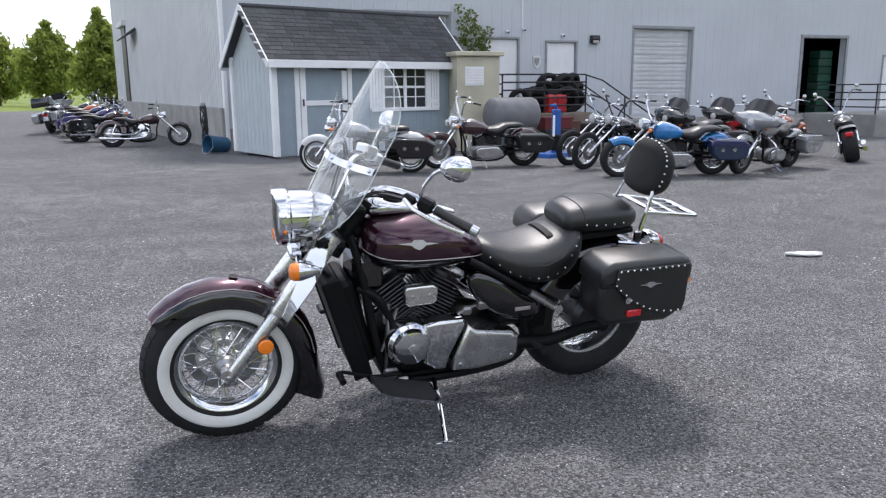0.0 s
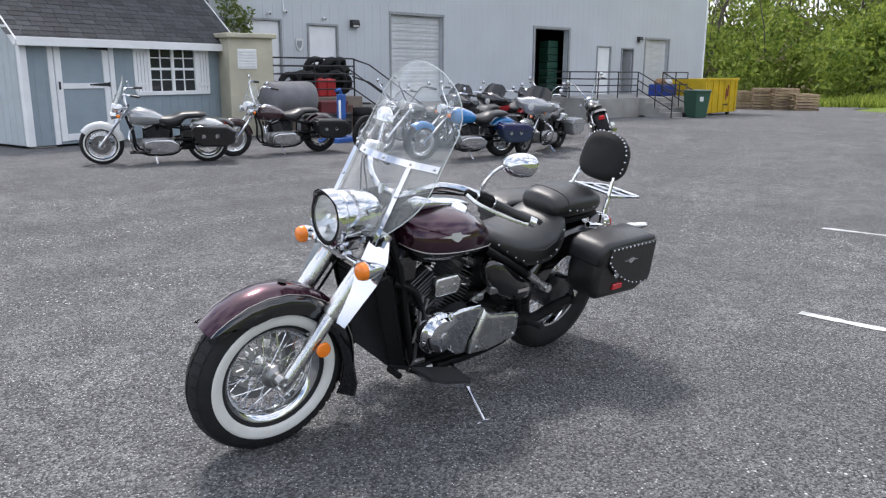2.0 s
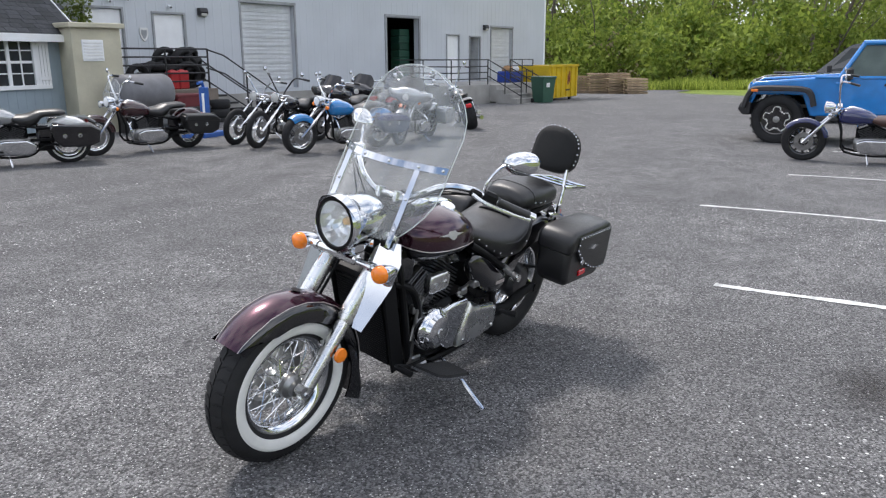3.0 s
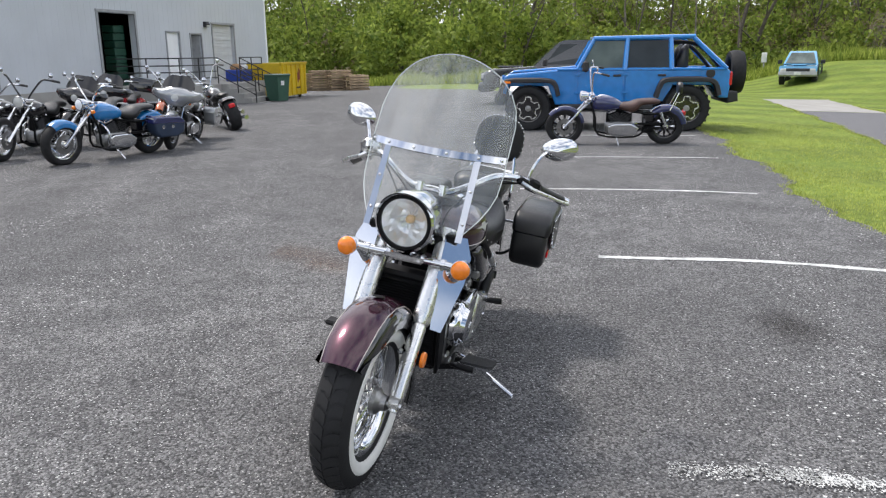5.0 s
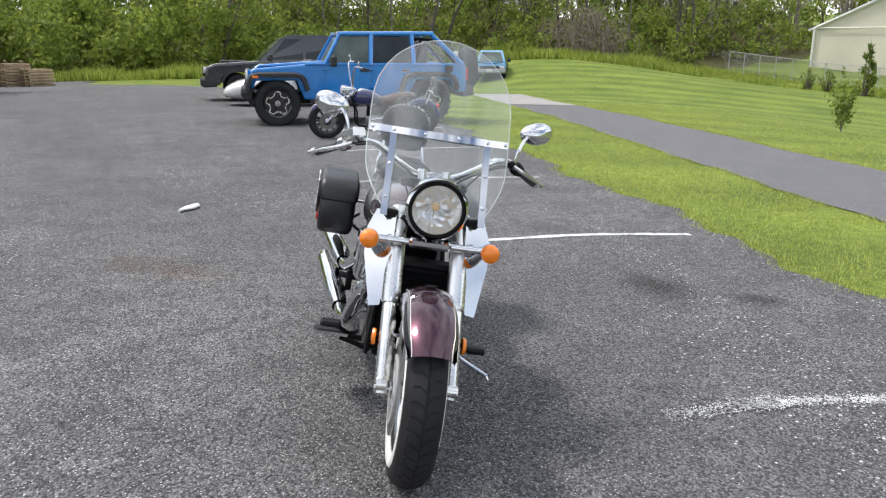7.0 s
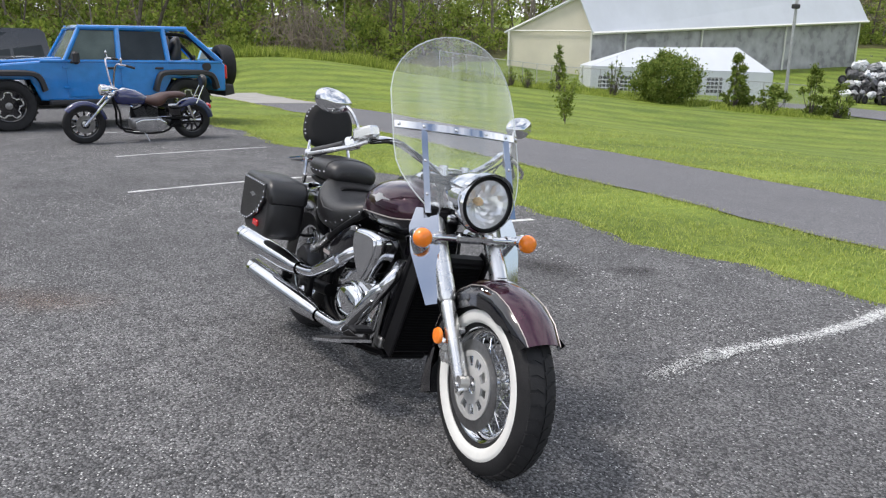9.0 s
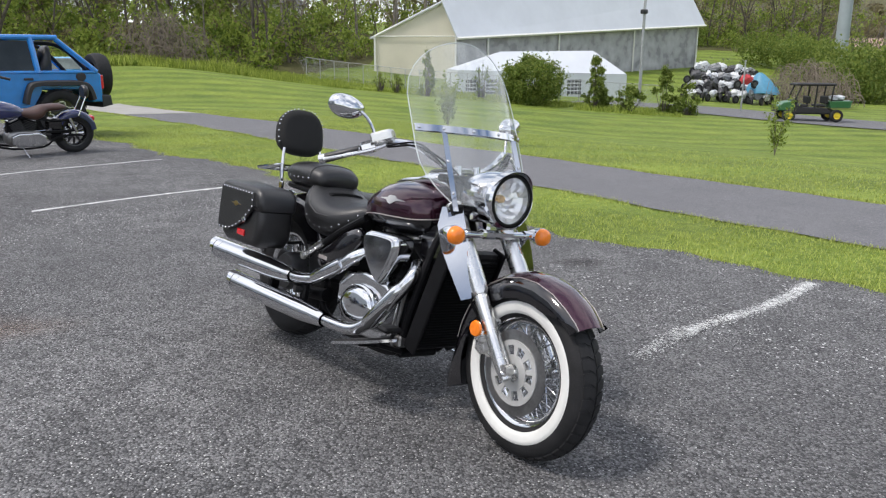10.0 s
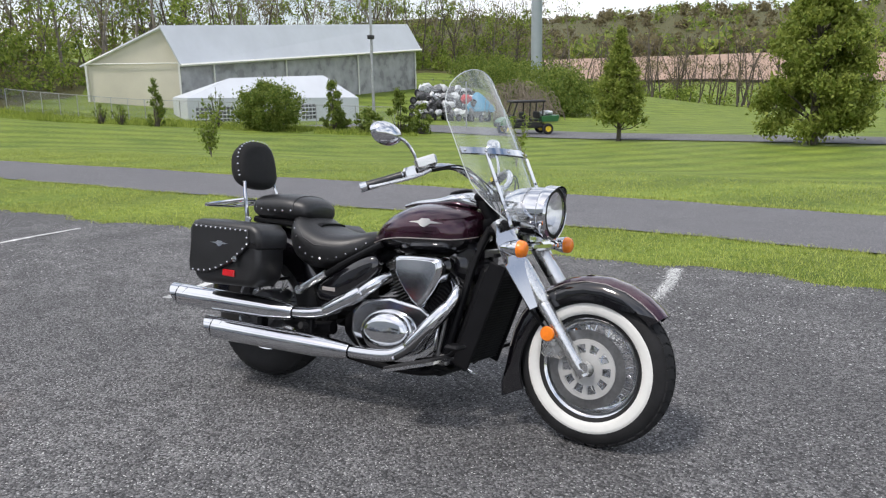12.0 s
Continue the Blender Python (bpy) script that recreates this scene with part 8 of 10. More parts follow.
cruiser((-0.88, -8.97), (-2.14, -8.42), "silver and white touring motorcycle with clear windshield and black bags", P_SILVER, 1.56, white=True, bags=BLACKPAINT, screen=0.42, fender=P_WHITE)
cruiser((-2.88, -8.84), (-4.26, -8.70), "dark wine touring motorcycle with tall bars and studded bags", P_WINE, 1.62, bars=0.32, bags=LEATHER, screen=0.3)
cruiser(*pair(-4.86, -8.37, 12, 1.75), "black chopper with raked chrome fork", BLACKPAINT, 1.75, rake=0.60, bars=0.26, fr=0.33, fw=0.04, guard=None)
cruiser(*pair(-4.70, -7.62, 14, 1.75), "black chopper with tall bars and wire wheels", BLACKPAINT, 1.75, rake=0.58, bars=0.32, fr=0.33, fw=0.04, guard=None, barmat=BLACKSTEEL)
cruiser((-4.70, -6.64), (-6.22, -6.32), "bright blue cruiser motorcycle with blue leather bags", P_BLUE, 1.60, bars=0.26, bags=mat("dark_blue_leather", (0.02, 0.035, 0.07), 0.5), bag_col=P_NAVY, fw=0.075, rake=0.46, guard=(55, 140))
cruiser((-6.35, -7.75), (-7.75, -7.95), "black touring motorcycle with batwing fairing", BLACKPAINT, 1.62, fairing=BLACKPAINT, bags=BLACKPAINT, cast=9)
cruiser((-6.68, -6.25), (-8.12, -6.72), "silver touring motorcycle with batwing fairing and bags", P_SILVER, 1.62, fairing=P_SILVER, bags=P_SILVER, cast=9)
cruiser((-7.9, -8.5), (-9.4, -8.8), "red touring motorcycle with fairing and hard bags", P_RED, 1.62, fairing=BLACKPAINT, bags=BLACKPAINT, tourpak=BLACKPAINT, cast=9)
cruiser((-8.6, -7.75), (-9.95, -8.35), "orange and black cruiser with leather saddle", P_ORANGE, 1.60, bars=0.3, cast=10)
cruiser((-11.07, -8.12), (-9.84, -6.89), "black wide-tyre chopper with tall bars, seen from behind", BLACKPAINT, 1.75, rake=0.48, bars=0.40, rw=0.125, rr=0.33, fw=0.045, lean=14, bob=True)
# the row beside the building's end wall
cruiser((0.55, -19.6), (2.40, -19.6), "dark maroon cruiser motorcycle with chrome pipes by the side wall", P_WINE, 1.72, rake=0.48, bars=0.2, rw=0.10, rr=0.34, size=1.0)
for k, (fx, fy, hd, lab, c, kw) in enumerate(((1.75, -22.0, -160, "maroon cruiser motorcycle in the row by the side wall", P_WINE, dict(bags=BLACKPAINT, screen=0.35)),
                                              (2.0, -23.6, -160, "purple touring motorcycle in the row by the side wall", P_PURPLE, dict(bags=P_PURPLE, fairing=P_PURPLE)),
                                              (2.25, -25.3, -162, "navy touring motorcycle in the row by the side wall", P_NAVY, dict(bags=P_NAVY, fairing=P_NAVY)),
                                              (2.5, -27.2, -165, "orange cruiser motorcycle in the row by the side wall", P_ORANGE, dict(bars=0.35)),
                                              (2.8, -29.2, -165, "black cruiser motorcycle in the row by the side wall", BLACKPAINT, dict(bags=LEATHER)))):
    cruiser(*pair(fx, fy, hd, 1.62), lab, c, cast=9 if k % 2 else 0, size=1.0, **kw)
cruiser((3.85, -25.6), (4.2, -24.1), "silver touring motorcycle with black trunk standing apart", P_SILVER, 1.62, bags=P_SILVER, fairing=P_SILVER, tourpak=BLACKPAINT, cast=9, size=1.0)
# by the grass
cruiser((-8.96, -0.52), (-9.28, 1.22), "navy cruiser motorcycle with tall chrome bars and brown seat", P_NAVY, 1.74, rake=0.42, bars=0.40, cast=10, seat=BROWNSEAT, fr=0.33, sissy=True, fw=0.045)


# ---- cars ----
JBLUE = paint("blue_car_paint", (0.012, 0.20, 0.58))
DARKCAR = paint("dark_grey_car_paint", (0.035, 0.038, 0.042), 0.3)
PLASTIC = mat("textured_black_plastic", (0.022, 0.022, 0.024), 0.6, var=0.15, bump=0.1, bscale=150)
CARGLASS = mat("tinted_car_glass", (0.035, 0.042, 0.045), 0.08, var=0.3, scale=1.5, spec=0.32)
PALEGLASS = mat("greenish_car_glass", (0.10, 0.125, 0.115), 0.08, var=0.4, scale=1.5, spec=0.32)


def car_wheel(root, x, y, r, w, rim_style, name="wheel"):
    """A car wheel across y: tyre, rim, spokes, lugged tread."""
    sg = 1 if y > 0 else -1
    hub = part(name, G().lathe([(0.0, -w * 0.4), (r * 0.13, -w * 0.4), (r * 0.13, w * 0.42), (0.0, w * 0.44)], 18, axis_y()), CAST, root, m=Matrix.Translation((x, y, r)))
    part("tyre", G().lathe(tyre_profile(r, w / 2, r * 0.60), 48, axis_y(), loop=True), RUBBER, hub, smooth=45)
    part("rim", G().lathe([(r * 0.60, -w * 0.36), (r * 0.61, -w * 0.44), (r * 0.57, -w * 0.42), (r * 0.52, 0), (r * 0.57, w * 0.42), (r * 0.61, w * 0.44), (r * 0.60, w * 0.36)], 40, axis_y(), loop=False), BLACKPAINT if rim_style == "jeep" else SATIN, hub, smooth=40)
    for k in range(5):
        m = Matrix.Rotation(2 * math.pi * k / 5, 4, "Y")
        yy = w * 0.38 * sg
        pl = [(-0.03, r * 0.10), (0.03, r * 0.10), (0.065, r * 0.40), (0.10, r * 0.50), (0.07, r * 0.585), (-0.07, r * 0.585), (-0.10, r * 0.50), (-0.065, r * 0.40)]
        sp = part("spoke", G().prism(pl, min(yy, yy - 0.03 * sg), max(yy, yy - 0.03 * sg), 0.004, m), BLACKPAINT if rim_style == "jeep" else SATIN, hub)
    if rim_style == "jeep":
        ring = []
        for k in range(100):
            q = 2 * math.pi * k / 100
            rr = r * (0.435 + 0.075 * math.tanh(3.5 * math.cos(5 * q)))
            ring.append((rr * math.sin(q), w * 0.39 * sg, rr * math.cos(q)))
        part("spoke_edge", G().tube(ring + ring[:1], 0.013, 6), SATIN, hub, "bright machined outline of the spokes")
    me = fix_normals(mesh_of("tread_block", G().box((0, 0, r + 0.002), (r * 0.10, w * 0.40, 0.016), 0.003), RUBBER))
    for k in range(44):
        part("tread_block", me, None, hub, m=Matrix.Rotation(2 * math.pi * k / 44, 4, "Y") @ Matrix.Translation((0, (w * 0.22) * (1 if k % 2 else -1), 0)))
    return hub


jf, jr = Vector((-12.18, -1.43, 0)), Vector((-12.54, 1.55, 0))
jyaw = math.degrees(math.atan2(jf.y - jr.y, jf.x - jr.x))
# x forward from the rear axle, y to the left
jeep = thing("car", at(jr.x, jr.y, terrain(jr.x, jr.y), jyaw), "bright blue four-door off-road car with open rear top", "car")
JW = 0.80
WBJ = 3.0
body = [(-0.78, 0.62), (-0.80, 1.10), (-0.74, 1.16), (WBJ - 0.62, 1.19), (WBJ - 0.55, 1.17), (WBJ + 0.40, 1.09), (WBJ + 0.48, 1.04), (WBJ + 0.50, 0.72), (WBJ + 0.45, 0.70), (WBJ + 0.38, 0.86), (WBJ - 0.38, 0.86), (WBJ - 0.52, 0.50), (0.62, 0.46), (0.50, 0.86), (-0.46, 0.86), (-0.60, 0.62)]
part("body", G().prism(body, -JW, JW, 0.035), JBLUE, jeep, smooth=40)
part("underbody", G().box((WBJ / 2, 0, 0.52), (WBJ + 0.9, 1.2, 0.22), 0.04), MATTBLACK, jeep)
part("hood", G().prism([(WBJ - 0.95, 1.165), (WBJ + 0.36, 1.085), (WBJ + 0.40, 1.10), (WBJ + 0.30, 1.16), (WBJ - 0.92, 1.235)], -0.62, 0.62, 0.03), JBLUE, jeep, smooth=40)
for x in (WBJ - 0.2, WBJ + 0.1):
    part("hood_vent", G().box((x, 0.3, 1.20 - 0.06 * (x - WBJ + 0.2)), (0.2, 0.16, 0.02), 0.006), PLASTIC, jeep)
gr = part("grille", G().box((WBJ + 0.50, 0, 0.90), (0.05, 1.35, 0.36), 0.02), JBLUE, jeep)
for k in range(-3, 4):
    part("slot", G().box((WBJ + 0.528, k * 0.115, 0.92), (0.02, 0.055, 0.24), 0.008), MATTBLACK, gr)
for sg in (1, -1):
    part("headlight", G().lathe([(0.0, 0.0), (0.10, 0.0), (0.105, 0.02), (0.07, 0.045), (0.0, 0.055)], 20, Matrix.Translation((WBJ + 0.52, 0.53 * sg, 0.95)) @ Matrix.Rotation(radians(90), 4, "Y")), GLASSPALE, jeep)
    for x in (0.0, WBJ):
        fl = curve([(x - 0.62, 0.70), (x - 0.55, 0.92), (x - 0.40, 1.01), (x, 1.03), (x + 0.42, 1.01), (x + 0.54, 0.90), (x + 0.62, 0.66)], 4)
        rings = []
        for px, pz in fl:
            cx, cz = x, 0.42
            d = Vector((px - cx, pz - cz)).normalized()
            y0, y1 = 0.74 * sg, 0.965 * sg
            rings.append([(px, y0, pz), (px, y1 - 0.03 * sg, pz - 0.01), (px - d.x * 0.02, y1, pz - d.y * 0.03), (px - d.x * 0.08, y1, pz - d.y * 0.09), (px - d.x * 0.09, y1 - 0.03 * sg, pz - d.y * 0.10), (px - d.x * 0.09, y0, pz - d.y * 0.10)])
        part("fender_flare", G().loft(rings), PLASTIC, jeep, "black plastic fender flare", smooth=40)
        car_wheel(jeep, x, 0.80 * sg, 0.435, 0.27, "jeep")
    part("side_step", G().box((WBJ / 2, 0.86 * sg, 0.47), (1.75, 0.14, 0.09), 0.02), PLASTIC, jeep)
    part("side_marker", G().box((WBJ + 0.40, 0.955 * sg, 0.94), (0.12, 0.03, 0.05), 0.008), AMBER, jeep)
    for x0, x1 in ((0.56, 1.45), (1.49, 2.45)):
        sk = [(x0, 0.50), (x0, 1.13), (x1, 1.14), (x1, 0.50)] if x0 > 1 else [(x0 + 0.10, 0.50), (x0 - 0.08, 0.80), (x0 - 0.06, 1.13), (x1, 1.14), (x1, 0.50)]
        dr = part("door", G().prism(sk, min(0.802 * sg, 0.82 * sg), max(0.802 * sg, 0.82 * sg), 0.006), JBLUE, jeep)
        part("door_handle", G().box((x0 + 0.14, 0.835 * sg, 1.04), (0.17, 0.035, 0.045), 0.012), PLASTIC, dr)
        for z in (1.06, 0.68):
            part("hinge", G().box((x1 + 0.01, 0.828 * sg, z), (0.12, 0.025, 0.05), 0.008), JBLUE, dr)
    # cabin sides: pillars and frames lean in
    def up(x, z):
        return (x, (0.80 - 0.20 * (z - 1.15) / 0.68) * sg, z)
    for nm, bars in (("a_pillar", ((2.47, 1.17), (2.12, 1.80), 0.045)), ("b_pillar", ((1.47, 1.15), (1.42, 1.82), 0.055)), ("c_pillar", ((0.50, 1.15), (0.52, 1.82), 0.055)), ("rear_bar", ((-0.62, 1.16), (0.05, 1.80), 0.05)), ("roof_rail", ((2.14, 1.81), (0.02, 1.83), 0.05)), ("belt_rail", ((2.45, 1.17), (-0.72, 1.16), 0.03))):
        part(nm, G().tube([up(*bars[0]), up(*bars[1])], bars[2], 8), JBLUE, jeep)
    for nm, quad, m_ in (("front_window", ((1.51, 1.18), (2.40, 1.18), (2.10, 1.76), (1.47, 1.76)), PALEGLASS), ("rear_window", ((0.56, 1.18), (1.42, 1.18), (1.37, 1.76), (0.57, 1.76)), CARGLASS)):
        part(nm, G().loft([[up(*q) for q in quad], [(x, y - 0.008 * sg, z) for x, y, z in (up(*q) for q in quad)]]), m_, jeep, smooth=0)
    part("door_mirror", G().box((2.30, 0.98 * sg, 1.24), (0.12, 0.20, 0.24), 0.04).box((2.34, 0.86 * sg, 1.16), (0.06, 0.12, 0.05), 0.01), PLASTIC, jeep)
    part("tail_lamp", G().box((-0.79, 0.72 * sg, 0.98), (0.07, 0.16, 0.26), 0.02), REDLENS, jeep)
    part("roll_bar", G().tube(curve([(-0.55, 0.55 * sg, 1.15), (-0.2, 0.54 * sg, 1.55), (0.1, 0.54 * sg, 1.70), (0.5, 0.54 * sg, 1.72)], 4), 0.04, 8), MATTBLACK, jeep)
    part("seat", G().body([(0.35, 1.2, 0.2, 0.2, 3, 0.35 * sg), (0.22, 1.35, 0.22, 0.30, 3, 0.35 * sg), (0.12, 1.4, 0.16, 0.3, 2.6, 0.35 * sg)], 14, 3), LEATHER, jeep)
    part("seat", G().body([(1.4, 1.2, 0.2, 0.2, 3, 0.35 * sg), (1.28, 1.35, 0.22, 0.30, 3, 0.35 * sg), (1.18, 1.4, 0.16, 0.3, 2.6, 0.35 * sg)], 14, 3), LEATHER, jeep)
part("roof_panel", G().prism([(2.16, 1.79), (2.10, 1.86), (0.45, 1.88), (0.42, 1.82)], -0.60, 0.60, 0.03), JBLUE, jeep, smooth=40)
part("windscreen", G().loft([[(2.44, -0.72, 1.19), (2.44, 0.72, 1.19), (2.13, 0.58, 1.77), (2.13, -0.58, 1.77)], [(2.43, -0.72, 1.19), (2.43, 0.72, 1.19), (2.12, 0.58, 1.77), (2.12, -0.58, 1.77)]]), PALEGLASS, jeep, smooth=0)
part("screen_header", G().tube([(2.12, -0.6, 1.80), (2.12, 0.6, 1.80)], 0.045, 8), JBLUE, jeep)
part("front_bumper", G().prism([(WBJ + 0.46, 0.50), (WBJ + 0.46, 0.72), (WBJ + 0.64, 0.72), (WBJ + 0.68, 0.60), (WBJ + 0.60, 0.50)], -0.82, 0.82, 0.03), PLASTIC, jeep, "heavy black front bumper")
part("rear_bumper", G().prism([(-0.76, 0.52), (-0.76, 0.74), (-0.94, 0.74), (-0.96, 0.56)], -0.80, 0.80, 0.03), PLASTIC, jeep)
spare = part("spare_wheel", G().lathe(tyre_profile(0.42, 0.14, 0.25), 44, Matrix.Rotation(radians(90), 4, "Y"), loop=True), RUBBER, jeep, "spare wheel on the tailgate", Matrix.Translation((-1.02, 0.05, 1.08)), smooth=45)
part("rim", G().lathe([(0.0, -0.05), (0.10, -0.06), (0.12, -0.02), (0.24, -0.05), (0.25, 0.0), (0.0, 0.0)], 32, Matrix.Rotation(radians(90), 4, "Y")), BLACKPAINT, spare)
part("fuel_cap", G().lathe([(0.0, 0.0), (0.085, 0.0), (0.085, 0.015), (0.06, 0.02), (0.0, 0.016)], 20, Matrix.Translation((-0.42, 0.803, 1.08)) @ Matrix.Rotation(radians(-90), 4, "X")), PLASTIC, jeep)


for ob in jeep.children:
    if ob.name.split(".")[0] in ("door", "a_pillar", "b_pillar", "c_pillar", "rear_bar", "roof_rail", "front_window", "rear_window", "door_mirror", "seat", "roof_panel", "windscreen", "screen_header", "roll_bar"):
        ob.matrix_local = Matrix.Translation((-0.155, 0, 0.115)) @ Matrix.Diagonal((0.9, 1, 0.9, 1))


def pickup(m, label, col, glassm, ln_front=0.95, wb=3.5, h=1.9, r=0.40, bed=True, w=0.97, white_low=None):
    """A crew-cab pickup, x forward from the rear axle."""
    root = thing("pickup_truck", m, label, "pickup truck")
    bt = h * 0.60
    low = [(-1.05, 0.50), (-1.08, bt - 0.10), (-1.02, bt), (0.55, bt), (wb - 0.75, bt + 0.02), (wb + 0.65, bt - 0.06), (wb + ln_front - 0.08, bt - 0.16), (wb + ln_front, 0.62), (wb + 0.55, 0.48), (wb + 0.46, 0.70), (wb + 0.25, 0.88), (wb - 0.25, 0.88), (wb - 0.46, 0.70), (wb - 0.55, 0.42), (0.55, 0.42), (0.46, 0.70), (0.25, 0.88), (-0.25, 0.88), (-0.46, 0.70), (-0.52, 0.50)]
    part("body", G().prism(low, -w, w, 0.06), col, root, smooth=40)
    cab = [(0.62, bt - 0.02), (0.72, h - 0.10), (0.86, h), (wb - 1.55, h), (wb - 1.38, h - 0.06), (wb - 0.62, bt + 0.02)]
    g = G()
    half = [w - 0.06, w - 0.22, w - 0.26, w - 0.26, w - 0.24, w - 0.06]
    g.loft([[(x, -hw, z) for (x, z), hw in zip(cab, half)], [(x, hw, z) for (x, z), hw in zip(cab, half)]])
    part("cab", g, col, root, smooth=30)
    def up(x, z, sg, off=0.006):
        t = (z - bt) / (h - bt)
        return (x, (w - 0.06 - 0.20 * t + off) * sg, z)
    for sg in (1, -1):
        for quad in (((0.80, bt + 0.06), (wb - 2.02, bt + 0.06), (wb - 2.02, h - 0.12), (0.88, h - 0.12)), ((wb - 1.94, bt + 0.06), (wb - 0.92, bt + 0.06), (wb - 1.42, h - 0.12), (wb - 1.94, h - 0.12))):
            part("side_window", G().loft([[up(x, z, sg) for x, z in quad], [up(x, z, sg, 0.0) for x, z in quad]]), glassm, root, smooth=0)
        for x in (0.0, wb):
            car_wheel(root, x, (w - 0.12) * sg, r, 0.26, "plain")
            rings = []
            for a in np.linspace(15, 165, 9):
                q = radians(a)
                rings.append([(x + k * math.cos(q), y * sg, r + 0.03 + k * math.sin(q)) for k, y in ((0.49, w - 0.02), (0.55, w + 0.015), (0.46, w + 0.02), (0.44, w - 0.04))])
            part("fender_lip", G().loft(rings), PLASTIC, root)
        part("door_mirror", G().box((wb - 0.95, (w + 0.13) * sg, bt + 0.12), (0.12, 0.2, 0.2), 0.03), PLASTIC, root)
        part("headlight", G().box((wb + ln_front - 0.05, (w - 0.22) * sg, bt - 0.26), (0.14, 0.30, 0.16), 0.03), GLASSPALE, root)
        part("door_seam", G().box((wb - 1.98, (w + 0.001) * sg, bt - 0.35), (0.012, 0.006, 0.6)), MATTBLACK, root)
    f = [(wb - 0.64, bt + 0.05), (wb - 1.36, h - 0.08)]
    part("windscreen", G().loft([[(f[0][0] + 0.012, -w + 0.16, f[0][1]), (f[0][0] + 0.012, w - 0.16, f[0][1]), (f[1][0] + 0.012, w - 0.34, f[1][1]), (f[1][0] + 0.012, -w + 0.34, f[1][1])], [(f[0][0], -w + 0.16, f[0][1]), (f[0][0], w - 0.16, f[0][1]), (f[1][0], w - 0.34, f[1][1]), (f[1][0], -w + 0.34, f[1][1])]]), glassm, root, smooth=0)
    part("grille", G().box((wb + ln_front + 0.0, 0, bt - 0.30), (0.06, 1.1, 0.26), 0.03), PLASTIC, root)
    part("front_bumper", G().prism([(wb + 0.62, 0.44), (wb + 0.62, 0.66), (wb + ln_front + 0.10, 0.66), (wb + ln_front + 0.12, 0.50), (wb + ln_front + 0.02, 0.42)], -w - 0.01, w + 0.01, 0.04), white_low or PLASTIC, root)
    part("plate", G().box((wb + ln_front + 0.125, 0, 0.56), (0.01, 0.3, 0.14), 0.002), DIRTYWHITE, root)
    part("hood_scoop", G().box((wb + 0.1, 0, bt + 0.0), (0.8, 0.7, 0.07), 0.03), col, root)
    if bed:
        part("bed_floor", G().box((-0.25, 0, bt - 0.02), (1.5, 1.6, 0.06), 0.01), MATTBLACK, root)
    return root


def low_car(m, label, col):
    """A low sports car with a long drooping nose; x forward from the middle."""
    root = thing("car", m, label, "car")
    g = G().body([(-2.05, 0.62, 0.60, 0.10, 3), (-2.00, 0.60, 0.78, 0.28, 3.4), (-1.40, 0.60, 0.88, 0.34, 3.8), (0.0, 0.56, 0.88, 0.34, 3.8), (1.10, 0.53, 0.87, 0.31, 3.4), (1.65, 0.47, 0.80, 0.25, 3.0), (2.00, 0.41, 0.62, 0.17, 2.6), (2.14, 0.37, 0.36, 0.08, 2.2)], 32, 5)
    part("body", g, col, root, smooth=60)
    part("cabin", G().body([(0.75, 0.86, 0.62, 0.04, 3), (0.30, 0.98, 0.68, 0.14, 3), (-0.25, 1.05, 0.62, 0.19, 3), (-0.90, 1.0, 0.60, 0.16, 3), (-1.60, 0.88, 0.58, 0.05, 3)], 26, 4), CARGLASS, root, smooth=60)
    part("roof", G().body([(0.02, 1.22, 0.44, 0.012, 3), (-0.20, 1.238, 0.50, 0.014, 3), (-0.72, 1.190, 0.48, 0.014, 3)], 20, 3), col, root, smooth=60)
    for sg in (1, -1):
        for x in (-1.25, 1.22):
            car_wheel(root, x, 0.78 * sg, 0.31, 0.21, "plain")
        part("door_mirror", G().body([(0.66, 0.92, 0.03, 0.03, 2.2, 0.93 * sg), (0.60, 0.93, 0.08, 0.055, 2.4, 0.94 * sg), (0.52, 0.93, 0.09, 0.06, 2.6, 0.95 * sg)], 14, 3), col, root)
        part("headlight", G().body([(1.98, 0.47, 0.02, 0.01, 2.2, 0.50 * sg), (1.80, 0.56, 0.09, 0.035, 2.2, 0.56 * sg), (1.62, 0.62, 0.07, 0.03, 2.2, 0.62 * sg)], 14, 3), GLASSPALE, root)
        part("door_seam", G().box((0.55, 0.882 * sg, 0.58), (0.012, 0.008, 0.42)), MATTBLACK, root)
    part("air_intake", G().body([(2.10, 0.30, 0.34, 0.035, 3), (2.02, 0.30, 0.46, 0.045, 3), (1.90, 0.30, 0.5, 0.04, 3)], 16, 3), MATTBLACK, root)
    return root


cv = Vector((math.cos(radians(jyaw)), math.sin(radians(jyaw)), 0))
cp = Vector((-17.9, -3.25, 0)) - cv * 2.14
low_car(at(cp.x, cp.y, terrain(cp.x, cp.y), jyaw), "low white sports car parked beyond the blue off-road car", P_WHITE)

